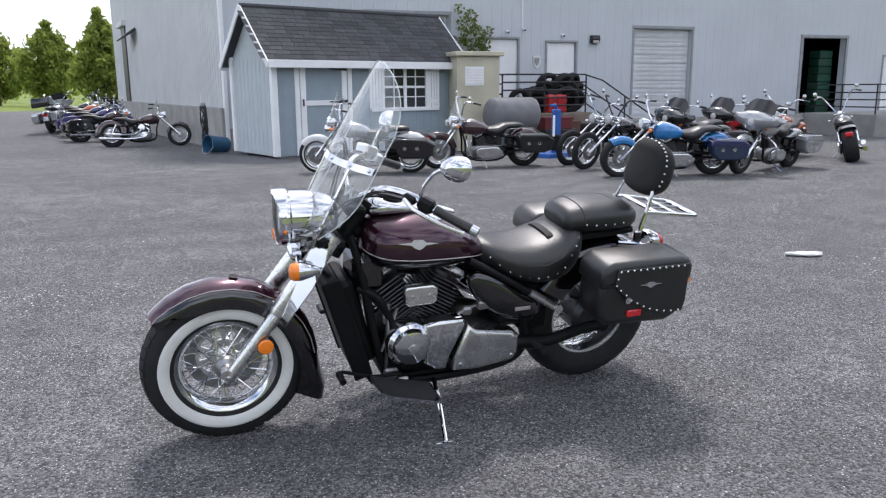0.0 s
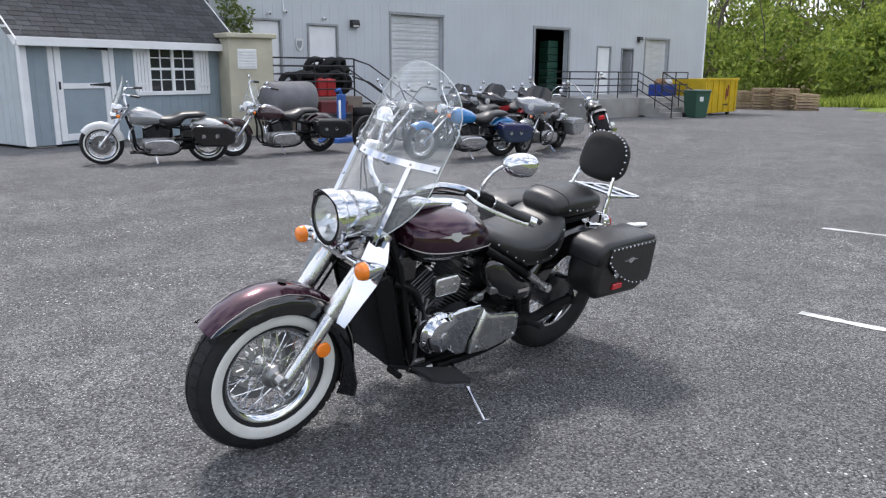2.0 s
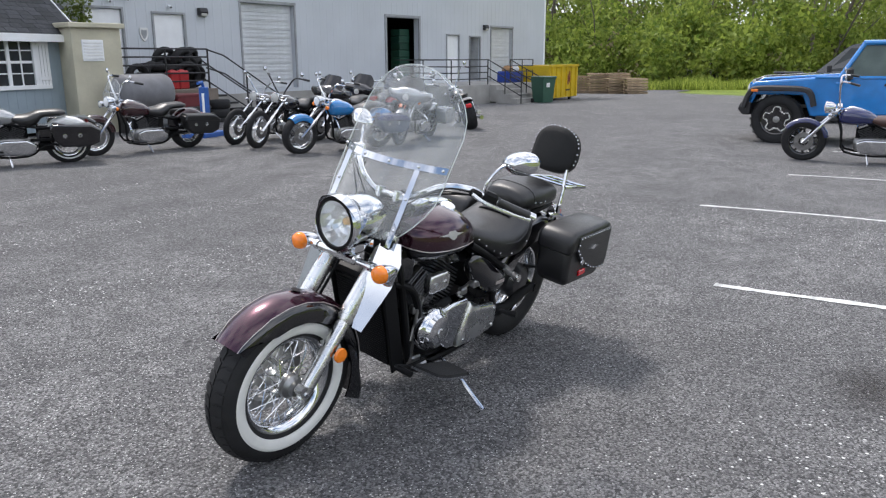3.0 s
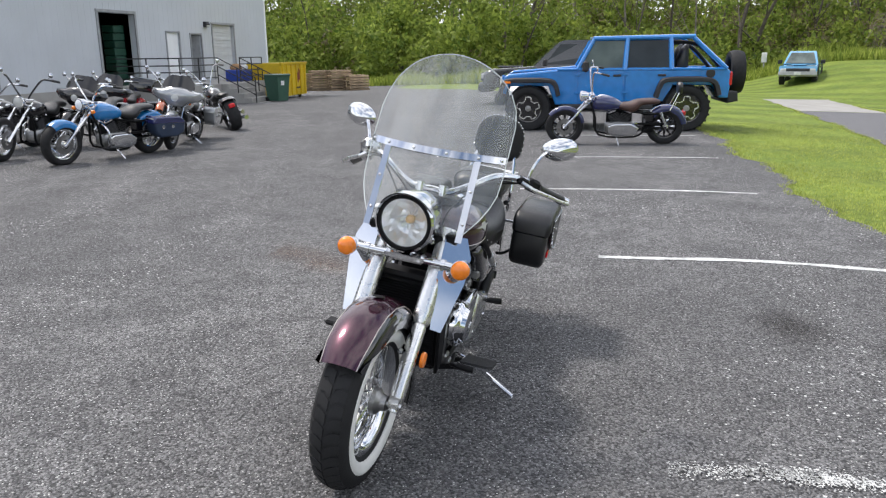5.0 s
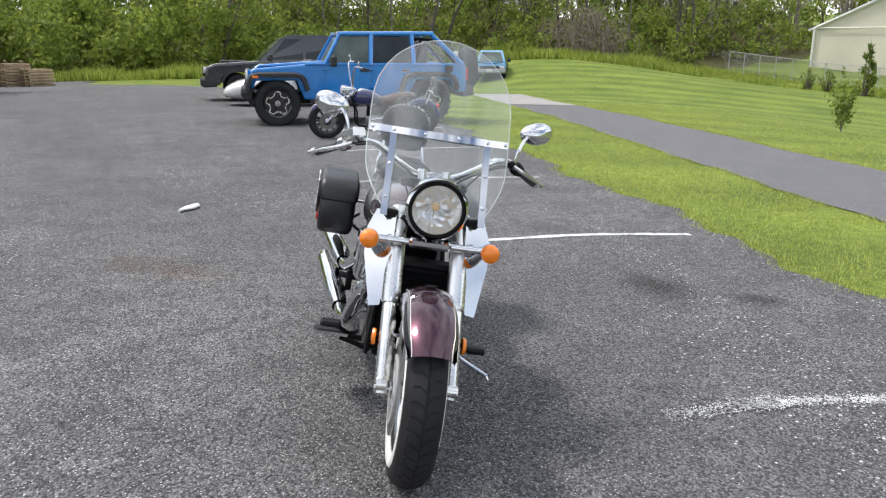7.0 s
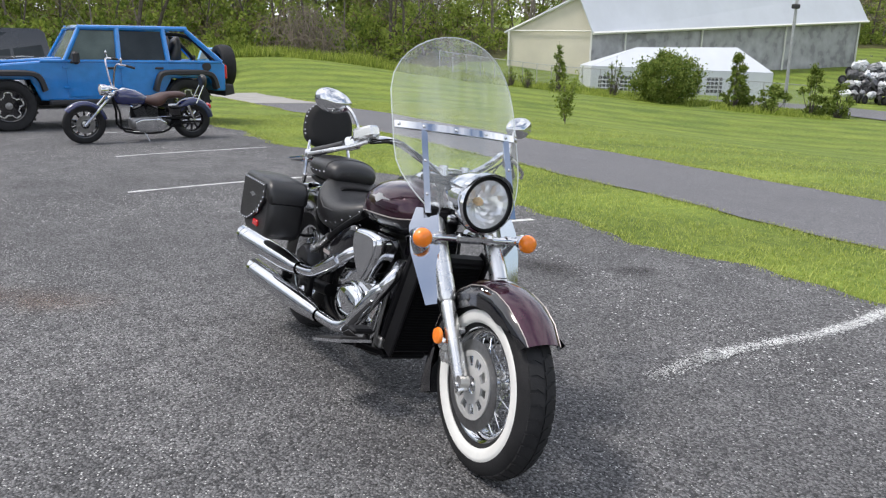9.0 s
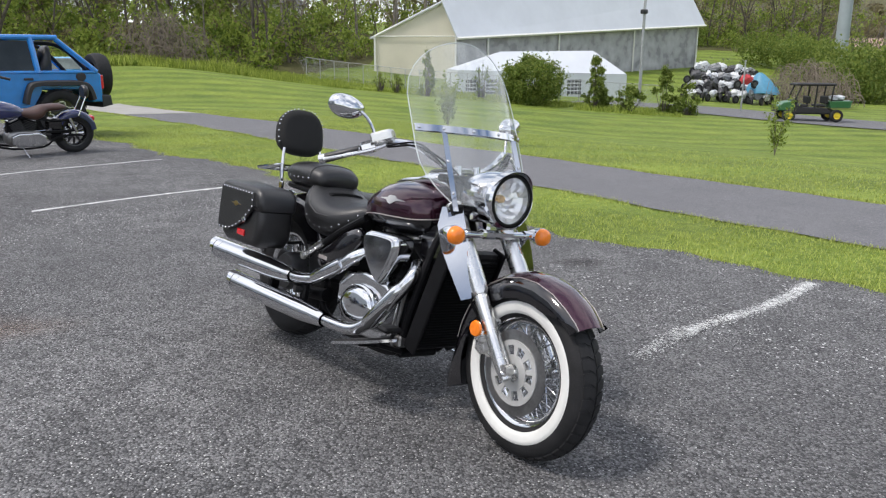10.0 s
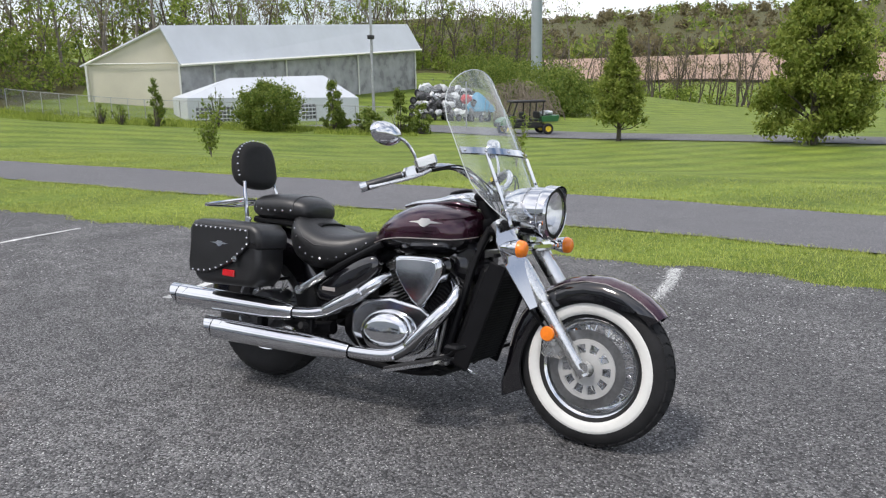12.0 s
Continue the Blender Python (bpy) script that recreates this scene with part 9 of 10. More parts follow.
tf = Vector((-20.95, -3.25, 0))
tyaw = jyaw + 3
dv = Vector((math.cos(radians(tyaw)), math.sin(radians(tyaw)), 0))
tp = tf - dv * 3.57 + Vector((0, 0, 0))
pickup(at(tp.x, tp.y, terrain(-19, 0), tyaw), "dark grey crew-cab pickup truck parked on the lot", DARKCAR, CARGLASS, 0.98, 3.57, 1.95)
vx, vy = -38.2, 7.9
pickup(at(vx - 3.0, vy + 0.9, terrain(vx, vy), -14), "pale blue and white pickup truck parked on the lawn", paint("pale_blue_car_paint", (0.10, 0.33, 0.56)), PALEGLASS, 0.75, 2.95, 1.62, 0.34, w=0.86, white_low=mat("grey_bumper", (0.4, 0.4, 0.42), 0.4))


# ---- plants and the far side of the lawn ----
def fine_mesh(name, verts, k, material):
    """Many loose faces of k corners each, straight from an array."""
    me = bpy.data.meshes.new(name)
    n = len(verts) // k
    me.vertices.add(n * k)
    me.vertices.foreach_set("co", np.asarray(verts, np.float32).ravel())
    me.loops.add(n * k)
    me.loops.foreach_set("vertex_index", np.arange(n * k, dtype=np.int32))
    me.polygons.add(n)
    me.polygons.foreach_set("loop_start", np.arange(0, n * k, k, dtype=np.int32))
    me.materials.append(material)
    me.update(calc_edges=True)
    return me


def leaves(centres, count, size, seed, flat=1.0, droop=0.0):
    """Corners of many leaves, four each, in soft clumps (x, y, z, radius)."""
    rs = np.random.RandomState(seed)
    c = np.array(centres, float)
    w = c[:, 3] ** 2
    pick = rs.choice(len(c), count, p=w / w.sum())
    d = rs.normal(size=(count, 3))
    d /= np.linalg.norm(d, axis=1)[:, None]
    rad = c[pick, 3] * np.minimum(np.abs(rs.normal(0.55, 0.38, count)), 1.7)
    p = c[pick, :3] + d * rad[:, None] * np.array([1, 1, flat])
    a = rs.normal(size=(count, 3)) + np.array([0, 0, -droop])
    a /= np.linalg.norm(a, axis=1)[:, None]
    b = np.cross(a, rs.normal(size=(count, 3)))
    b /= np.linalg.norm(b, axis=1)[:, None] + 1e-9
    s = size * rs.uniform(0.5, 1.4, count)[:, None]
    return np.stack([p - a * s, p + b * s * 0.5, p + a * s, p - b * s * 0.5], 1).reshape(-1, 3)


BARK = mat("bark", (0.10, 0.085, 0.07), 0.9, var=0.35, scale=5, bump=0.5, bscale=30)
BARKPALE = mat("pale_bark", (0.21, 0.185, 0.155), 0.9, var=0.35, scale=4, bump=0.5, bscale=30)
TWIG = mat("dry_twigs", (0.20, 0.165, 0.13), 0.9, var=0.3, scale=3)
LEAF_WOOD = leaf_mat("woodland_leaves", (0.10, 0.165, 0.028), (0.36, 0.43, 0.085), 0.5)
LEAF_BRIGHT = leaf_mat("spring_leaves", (0.13, 0.19, 0.03), (0.30, 0.36, 0.08), 0.45)
LEAF_DRY = leaf_mat("budding_brown_leaves", (0.13, 0.11, 0.06), (0.25, 0.22, 0.11), 0.4)
LEAF_TREE = leaf_mat("tree_leaves", (0.14, 0.20, 0.035), (0.36, 0.40, 0.09), 0.5)
LEAF_SHRUB = leaf_mat("shrub_leaves", (0.09, 0.15, 0.025), (0.26, 0.31, 0.07), 0.45)
WILD = leaf_mat("rough_grass", (0.14, 0.21, 0.03), (0.46, 0.52, 0.11), 0.5)


def along(line, s):
    """The point at a share s of a line's length, with its outward side."""
    ln = [math.hypot(line[i + 1][0] - line[i][0], line[i + 1][1] - line[i][1]) for i in range(len(line) - 1)]
    t = s * sum(ln)
    for i, q in enumerate(ln):
        if t <= q or i == len(ln) - 1:
            u = t / q
            a, b = line[i], line[i + 1]
            dx, dy = (b[0] - a[0]) / q, (b[1] - a[1]) / q
            return a[0] + (b[0] - a[0]) * u, a[1] + (b[1] - a[1]) * u, -dy, dx
        t -= q


def limb(g, p, d, ln, r, rnd, depth, n=5):
    """A tapered, bent branch with smaller ones growing from it."""
    pts, q, v = [p], Vector(p), Vector(d).normalized()
    for _ in range(4):
        v = (v + Vector((rnd.uniform(-1, 1), rnd.uniform(-1, 1), rnd.uniform(-0.25, 0.5))) * 0.22).normalized()
        q = q + v * ln / 4
        pts.append(tuple(q))
    g.tube(pts, [r * (1 - 0.18 * i) for i in range(5)], n, caps=False)
    if depth:
        for i in range(1, 5):
            for _ in range(1 + (rnd.random() < 0.5)):
                side = Vector((rnd.uniform(-1, 1), rnd.uniform(-1, 1), rnd.uniform(0.1, 0.9)))
                limb(g, pts[i], side + v * 0.4, ln * rnd.uniform(0.3, 0.55), r * (1 - 0.18 * i) * 0.5, rnd, depth - 1, 3)


WOODS = [(-36, -58), (-45, -30), (-49, -16), (-52, -4), (-53, 8), (-54, 20), (-54, 30), (-56.5, 37), (-62, 45), (-62, 60), (-58, 80), (-48, 100), (-40, 112)]
rw = random.Random(77)
low, high, dry, bare, pale = [], [], [], G(), G()
for i in range(900):
    s = rw.random() if i < 560 else rw.random() * 0.42
    x, y, ox, oy = along(WOODS, s)
    back = rw.random() ** 1.3 * 16
    x, y = x + ox * back, y + oy * back
    left = 1 - sstep(-12, 12, y)
    h = rw.uniform(0.7, 2.2) + back * 0.24 + 3.8 * left * rw.random()
    for _ in range(5):
        r = rw.uniform(0.45, 1.0) * (0.6 + 0.2 * h)
        c = (x + rw.uniform(-1.2, 1.2), y + rw.uniform(-1.2, 1.2), terrain(x, y) + rw.uniform(0.15, 0.85) * h, r)
        (low if rw.random() < 0.66 - 0.12 * (back > 8) else (dry if rw.random() < 0.62 - 0.5 * left else high)).append(c)
for i in range(420):
    s = rw.random()
    x, y, ox, oy = along(WOODS, s)
    back = rw.uniform(1.0, 34)
    x, y = x + ox * back, y + oy * back
    left = 1 - sstep(-12, 12, y)
    if rw.random() < 0.6 * left and back < 12:
        continue
    h, r = rw.uniform(8, 15), rw.uniform(0.06, 0.2)
    limb(bare if rw.random() < 0.6 else pale, (x, y, terrain(x, y) - 0.3), (rw.uniform(-0.13, 0.13), rw.uniform(-0.13, 0.13), 1), h, r, rw, 2 if back < 14 else 1, 6)
    for _ in range(9):
        z = terrain(x, y) + rw.uniform(1.5, 12.0)
        c = (x + rw.uniform(-2.2, 2.2), y + rw.uniform(-2.2, 2.2), z, rw.uniform(0.6, 1.6))
        k = rw.random()
        if k < 0.25 + 0.5 * left:
            low.append(c)
        elif k < 0.5:
            high.append(c)
        elif k < 0.85:
            dry.append(c)
tagged(part("woodland_leaves", fine_mesh("woodland_leaves", leaves(low, 300000, 0.19, 1, 0.9, 0.5), 4, LEAF_WOOD)), "dense dark green undergrowth along the wood's edge", "woods", kind="stuff")
tagged(part("spring_leaves", fine_mesh("spring_leaves", leaves(high, 70000, 0.17, 2, 0.9, 0.5), 4, LEAF_BRIGHT)), "fresh yellow-green spring leaves among the trunks", "woods", kind="stuff")
tagged(part("budding_branches", fine_mesh("budding_branches", leaves(dry, 60000, 0.14, 3, 0.9), 4, LEAF_DRY)), "brown budding twigs and dead leaves in the wood", "woods", kind="stuff")
tagged(part("bare_trunks", mesh_of("bare_trunks", bare, BARK, 60)), "bare dark trunks and branches of the wood", "woods", kind="stuff")
tagged(part("pale_trunks", mesh_of("pale_trunks", pale, BARKPALE, 60)), "pale grey trunks and branches of the wood", "woods", kind="stuff")


# leaf litter under the trees
LITTER = lawn_mat("leaf_litter", (0.075, 0.07, 0.03), (0.11, 0.115, 0.04), (0.16, 0.13, 0.075))


def edge_x(y):
    """Where the wood begins, for a given y."""
    for (x0, y0), (x1, y1) in zip(WOODS, WOODS[1:]):
        if y0 <= y <= y1:
            return x0 + (x1 - x0) * (y - y0) / (y1 - y0)
    return WOODS[0][0] if y < WOODS[0][1] else WOODS[-1][0]


g = G()
cols = 26
for j in range(90):
    y = -75 + 2.4 * j
    for i in range(cols):
        x = edge_x(y) + 1.0 + 0.8 * math.sin(y * 0.9) - (i / (cols - 1)) ** 1.5 * 90
        g.v.append((x, y, terrain(x, y) + 0.12 - 0.3 * (i == 0)))
g.f = [(j * cols + i, (j + 1) * cols + i, (j + 1) * cols + i + 1, j * cols + i + 1) for j in range(89) for i in range(cols - 1)]
wood_floor = part("ground", g, LITTER)
tagged(wood_floor, "brown-green leaf litter under the trees", "ground", kind="structure")


def bramble(x, y, w, h, n, seed):
    """A heap of thin arching dry stems."""
    rnd, g = random.Random(seed), G()
    z = terrain(x, y)
    for _ in range(n):
        a, q, hd = rnd.uniform(0, 6.28), w * rnd.random() ** 0.6, rnd.uniform(0, 6.28)
        bx, by = x + 0.6 * q * math.cos(a), y + q * math.sin(a)
        z0 = z + h * 0.75 * rnd.random() * (1 - 0.5 * (q / w) ** 2)
        ln = rnd.uniform(0.6, 1.7)
        up = rnd.uniform(0.1, 0.8)
        ex, ey = ln * math.cos(hd), ln * math.sin(hd)
        pts = [(bx, by, z0), (bx + 0.4 * ex, by + 0.4 * ey, z0 + up), (bx + 0.8 * ex, by + 0.8 * ey, z0 + up * 0.7), (bx + ex, by + ey, max(z, z0 - rnd.uniform(0.1, 0.9)))]
        g.tube(curve(pts, 2), rnd.uniform(0.01, 0.026), 3, caps=False)
    return g


tagged(part("bramble", mesh_of("bramble", bramble(-52.8, 18.0, 3.0, 4.6, 420, 5), TWIG, 60)), "tangled heap of dry grey-brown vines at the wood's edge", "brush")
tagged(part("bramble", mesh_of("bramble", bramble(-26.6, 60.0, 4.2, 4.4, 620, 6), TWIG, 60)), "leafless brown thicket beside the back path", "brush")


def wild_strip(line, width, count, h, seed):
    rs = np.random.RandomState(seed)
    out = np.zeros((count * 3, 3))
    for i in range(count):
        x, y, ox, oy = along(line, rs.rand())
        q = width * (rs.rand() - 0.55)
        x, y = x + ox * q, y + oy * q
        a, t = rs.rand() * 6.28, h * (0.25 + 0.6 * rs.rand()) * (1.0 + 1.1 * noise.noise((x * 0.35, y * 0.35, 2.0)))
        t *= 1 - 0.62 * sstep(22, 30, y)
        z = terrain(x, y)
        lx, ly = 0.5 * t * math.cos(a), 0.5 * t * math.sin(a)
        w = 0.05 * t + 0.012
        out[3 * i] = (x - w * math.sin(a), y + w * math.cos(a), z)
        out[3 * i + 1] = (x + w * math.sin(a), y - w * math.cos(a), z)
        out[3 * i + 2] = (x + lx, y + ly, z + t)
    return out


VERGE = [(-46, -28), (-48, -16), (-50, -4), (-51, 8), (-51, 20), (-52, 28), (-46, 31), (-38, 33), (-30, 36), (-25, 40)]
tagged(part("verge", fine_mesh("verge", wild_strip(VERGE, 5.5, 62000, 0.85, 9), 3, WILD)), "rough uncut grass and weeds below the wood", "grass", kind="stuff")

# mown blades on the strip beside the lot and along the path
rs = np.random.RandomState(21)


def blades(count, lo_x, hi_x, side_a, side_b, h, w):
    out, k = np.zeros((count * 3, 3)), 0
    xs = lo_x + (hi_x - lo_x) * rs.rand(count)
    us, an, hs = rs.rand(count), rs.rand(count) * 6.28, h * (0.45 + 0.85 * rs.rand(count))
    for x, u, a, t in zip(xs, us, an, hs):
        lo, hi = side_a(x), side_b(x)
        y = lo + (hi - lo) * u
        if noise.noise((x * 1.3, y * 1.3, 4.0)) < -0.28 and u > 0.1:
            t *= 0.5
        z = terrain(x, y) - 0.004
        c, s = math.cos(a), math.sin(a)
        out[k:k + 3] = ((x - w * s, y + w * c, z), (x + w * s, y - w * c, z), (x + 0.7 * t * c, y + 0.7 * t * s, z + t))
        k += 3
    return out[:k]


strips = [blades(70000, -14, 7, lambda x: lot_edge(x) - 0.03, lambda x: path_near(x) + 0.03, 0.030, 0.0035),
          blades(9000, -24, 8, lambda x: lot_edge(x) - 0.09, lambda x: lot_edge(x) + 0.12, 0.045, 0.004),
          blades(9000, -24, 8, lambda x: path_near(x) - 0.10, lambda x: path_near(x) + 0.06, 0.035, 0.004),
          blades(12000, -24, 8, lambda x: path_far(x) - 0.05, lambda x: path_far(x) + 0.16, 0.045, 0.005),
          blades(62000, -22, 10, lambda x: path_far(x), lambda x: path_far(x) + 1.5 + 5.5 * rs.rand(), 0.032, 0.005)]
tagged(part("grass_blades", fine_mesh("grass_blades", np.concatenate(strips), 3, BLADE)), "short mown grass blades with ragged edges", "grass", kind="stuff")


def tree(x, y, h, w, seed, count, leaf, label, trunk_h=0.09, round_top=0.0, group=""):
    """A young tree: tapered trunk, rising limbs and a crown of clumps."""
    rnd = random.Random(seed)
    z = terrain(x, y)
    root = thing("tree", at(x, y, z), label, "tree", group)
    g = G()
    g.tube([(0, 0, -0.1), (0.03, 0, h * 0.25), (-0.04, 0.05, h * 0.6), (0, 0, h * 0.95)], [0.022 * h, 0.018 * h, 0.010 * h, 0.003 * h], 8, caps=False)
    cl = []
    for i in range(240):
        u = (i + rnd.random()) / 240
        prof = (math.sin(math.pi * min(1, (u + 0.06) ** (0.42 + 0.35 * round_top))) ** 0.75 if u < 0.97 else 0.15)
        prof = max(0.12, prof)
        a = rnd.uniform(0, 6.28)
        rr = w / 2 * prof * rnd.uniform(0.45, 1.0)
        zz = h * trunk_h + u * h * (0.97 - trunk_h)
        r = w * rnd.uniform(0.06, 0.13) * (0.5 + 0.6 * prof)
        px, py = (rr - 0.4 * r) * math.cos(a), (rr - 0.4 * r) * math.sin(a)
        cl.append((px, py, zz, r))
        if i % 4 == 0:
            g.tube([(0, 0, max(0.1 * h, zz - rr * 0.9)), (px * 0.5, py * 0.5, zz - rr * 0.3), (px, py, zz)], [0.006 * h, 0.004 * h, 0.002 * h], 4, caps=False)
    part("trunk", g, BARK, root)
    part("crown", fine_mesh("crown", leaves(cl, count, leaf, seed, 0.95, 0.8), 4, LEAF_TREE), LEAF_TREE, root)


tree(-11.8, 41.7, 6.6, 3.5, 31, 16000, 0.10, "young leafy green tree beside the back path", 0.17, group="lawn trees")
tree(-1.5, 42.0, 11.5, 5.8, 32, 60000, 0.115, "tall dense green tree beside the back path", 0.07, 0.08, group="lawn trees")
tree(7.6, -66.8, 6.6, 5.4, 33, 12000, 0.17, "green tree beyond the lot's end", 0.10, 1.2, group="trees beyond the lot")
tree(3.5, -57.0, 7.0, 4.4, 34, 12000, 0.16, "green tree close to the building's corner", 0.10, 0.9, group="trees beyond the lot")
tree(12.6, -76.0, 7.0, 6.0, 35, 10000, 0.18, "green tree beyond the lot's end", 0.10, 1.2, group="trees beyond the lot")
tree(19.0, -80.0, 7.5, 6.4, 36, 6000, 0.16, "green tree beyond the lot's end", 0.12, 0.5, group="trees beyond the lot")


def sapling(x, y, h, seed):
    rnd = random.Random(seed)
    root = thing("sapling", at(x, y, terrain(x, y)), "thin yellow-green sapling growing out of the lawn", "sapling", "saplings")
    cl = []
    for k in range(9):
        a, q = rnd.uniform(0, 6.28), rnd.uniform(0.05, 0.22) * h
        top = h * rnd.uniform(0.55, 1.0)
        part("stem", G().tube([(0, 0, 0), (0.3 * q * math.cos(a), 0.3 * q * math.sin(a), top * 0.5), (q * math.cos(a), q * math.sin(a), top)], [0.012, 0.008, 0.003], 4), BARKPALE, root)
        for u in (0.35, 0.55, 0.75, 1.0):
            cl.append((q * u * math.cos(a), q * u * math.sin(a), top * u, 0.10 * h))
    part("crown", fine_mesh("crown", leaves(cl, 900, 0.045, seed, 1.2), 4, LEAF_BRIGHT), LEAF_BRIGHT, root)


sapling(-13.2, 11.8, 1.45, 1)
sapling(-9.0, 21.8, 1.9, 2)


def shrub(x, y, h, w, seed, count, leaf, label, cone=0.0, twiggy=0.0):
    rnd = random.Random(seed)
    root = thing("shrub", at(x, y, terrain(x, y)), label, "shrub", "shrubs along the fence")
    g, cl = G(), []
    for i in range(34 if count < 9000 else 90):
        u = rnd.random()
        r = w / 2 * (math.sqrt(max(0.05, 1 - (2 * u - 0.9) ** 2)) * (1 - cone) + (1 - u) * cone)
        a = rnd.uniform(0, 6.28)
        q = r * rnd.uniform(0.35, 0.9)
        cl.append((q * math.cos(a), q * math.sin(a), 0.1 + u * h * 0.9, max(0.14, w * rnd.uniform(0.07, 0.14))))
        if rnd.random() < 0.5 + twiggy:
            g.tube([(0.1 * math.cos(a), 0.1 * math.sin(a), 0), (0.6 * q * math.cos(a), 0.6 * q * math.sin(a), u * h * 0.5), (q * math.cos(a), q * math.sin(a), u * h * (1.0 + 0.12 * twiggy) + 0.1)], [0.03, 0.02, 0.006], 4, caps=False)
    part("stem", g, BARK, root)
    part("crown", fine_mesh("crown", leaves(cl, count, leaf, seed, 1.0, 0.5), 4, LEAF_SHRUB), LEAF_SHRUB, root)


shrub(-31.8, 33.8, 2.9, 4.8, 41, 22000, 0.085, "broad dense round green bush before the fence")
shrub(-37.5, 29.9, 3.0, 1.6, 42, 1800, 0.075, "narrow conical shrub with sparse leaves before the fence", 0.75, 0.3)
shrub(-28.7, 36.4, 3.5, 1.9, 43, 3000, 0.08, "tall narrow green shrub before the white tent", 0.7)
shrub(-29.0, 36.9, 1.7, 2.2, 44, 2600, 0.08, "low green shrub before the white tent")
shrub(-26.5, 36.9, 1.5, 2.2, 45, 2400, 0.08, "low green shrub before the white tent")
shrub(-25.4, 38.9, 2.9, 2.0, 46, 3200, 0.08, "tall green shrub beside the white tent", 0.55)
shrub(-24.3, 39.8, 1.9, 2.0, 47, 2400, 0.08, "bushy green shrub beside the white tent")
shrub(-35.2, 32.6, 2.5, 1.8, 48, 500, 0.06, "half-bare shrub with thin leaves before the white tent", 0.2, 0.5)
shrub(-40.5, 29.5, 1.2, 1.3, 49, 500, 0.06, "small brownish shrub at the foot of the fence", 0.0, 0.4)
shrub(-42.0, 29.2, 1.2, 1.1, 50, 400, 0.06, "small brownish shrub at the foot of the fence", 0.0, 0.4)

# bushes behind the tents, along the back path
tall = []
for i in range(90):
    x, y, ox, oy = along([(-46, 82), (-38, 80), (-32, 74), (-28, 71), (-25.5, 75)], rw.random())
    b = rw.random() * 7
    h = rw.uniform(2.5, 5.2)
    for _ in range(4):
        tall.append((x + ox * b + rw.uniform(-1, 1), y + oy * b + rw.uniform(-1, 1), terrain(x, y) + h * rw.uniform(0.1, 0.9), rw.uniform(0.7, 1.4)))
tagged(part("thicket", fine_mesh("thicket", leaves(tall, 30000, 0.15, 8, 1.0, 0.5), 4, LEAF_SHRUB)), "leafy green thicket behind the white tents", "thicket", kind="stuff")

# ---- far belt, field and hill ----
belt, beltdry, beltwood = [], [], G()
for i in range(330):
    x = rw.uniform(-95, 60) if i < 200 else rw.uniform(-95, -25)
    y = 150 + 0.12 * x + rw.uniform(-6, 22)
    h = rw.choice((1.5, 2, 3, 8, 10, 12, 14))
    z = terrain(x, y)
    if h > 4:
        limb(beltwood, (x, y, z), (rw.uniform(-0.1, 0.1), 0, 1), h, 0.16, rw, 2, 4)
    for _ in range(6):
        c = (x + rw.uniform(-2, 2), y + rw.uniform(-2, 2), z + h * rw.uniform(0.25, 1.0), rw.uniform(0.8, 1.8))
        (belt if h < 4 else beltdry).append(c)
tagged(part("far_leaves", fine_mesh("far_leaves", leaves(belt, 20000, 0.24, 4), 4, LEAF_WOOD)), "green hedge before the far field", "hedge", kind="stuff")
tagged(part("far_branches", fine_mesh("far_branches", leaves(beltdry, 30000, 0.16, 5), 4, LEAF_DRY)), "budding brown crowns before the far field", "trees", kind="stuff")
tagged(part("far_trunks", mesh_of("far_trunks", beltwood, BARK, 60)), "bare dark trees before the far field", "trees", kind="stuff")
FIELD = mat("bare_soil_field", (0.36, 0.245, 0.18), 0.95, var=0.14, scale=0.06, bump=0.2, bscale=0.8)
field = part("field", sheet(list(np.arange(-150, 60, 8)), list(np.arange(214, 330, 8)), lambda x, y: terrain(x, y) + 0.9), FIELD)
tagged(field, "bare reddish-brown ploughed field on the far slope", "field", kind="structure")
hill_floor = part("ground", sheet(list(np.arange(-620, 480, 20)), list(np.arange(326, 960, 16)), lambda x, y: terrain(x, y) + 0.7), LITTER)
tagged(hill_floor, "grey-brown wooded slope of the distant hill", "ground", kind="structure")
hillgreen, hilldry = [], []
for i in range(1700):
    x, y = rw.uniform(-480, 330), rw.uniform(325, 890)
    if rw.random() < 0.35:
        y = rw.uniform(318, 345)
    s = rw.uniform(3, 7)
    (hillgreen if rw.random() < 0.4 else hilldry).append((x, y, terrain(x, y) + s * 0.7, s))
tagged(part("hill_woods", fine_mesh("hill_woods", leaves(hillgreen, 22000, 1.5, 6), 4, LEAF_WOOD)), "green woods on the distant hill", "woods", kind="stuff")
tagged(part("hill_trees", fine_mesh("hill_trees", leaves(hilldry, 60000, 1.6, 7), 4, LEAF_DRY)), "brown spring woods on the distant hill", "woods", kind="stuff")
hedge = []
for i in range(90):
    x = rw.uniform(-10, 90)
    y = -98 - rw.uniform(0, 10)
    hedge.append((x, y, terrain(x, y) + rw.uniform(0.3, 3.0), rw.uniform(1.0, 2.0)))
tagged(part("hedge_leaves", fine_mesh("hedge_leaves", leaves(hedge, 9000, 0.28, 10), 4, LEAF_WOOD)), "dark green tree line beyond the lot", "hedge", kind="stuff")

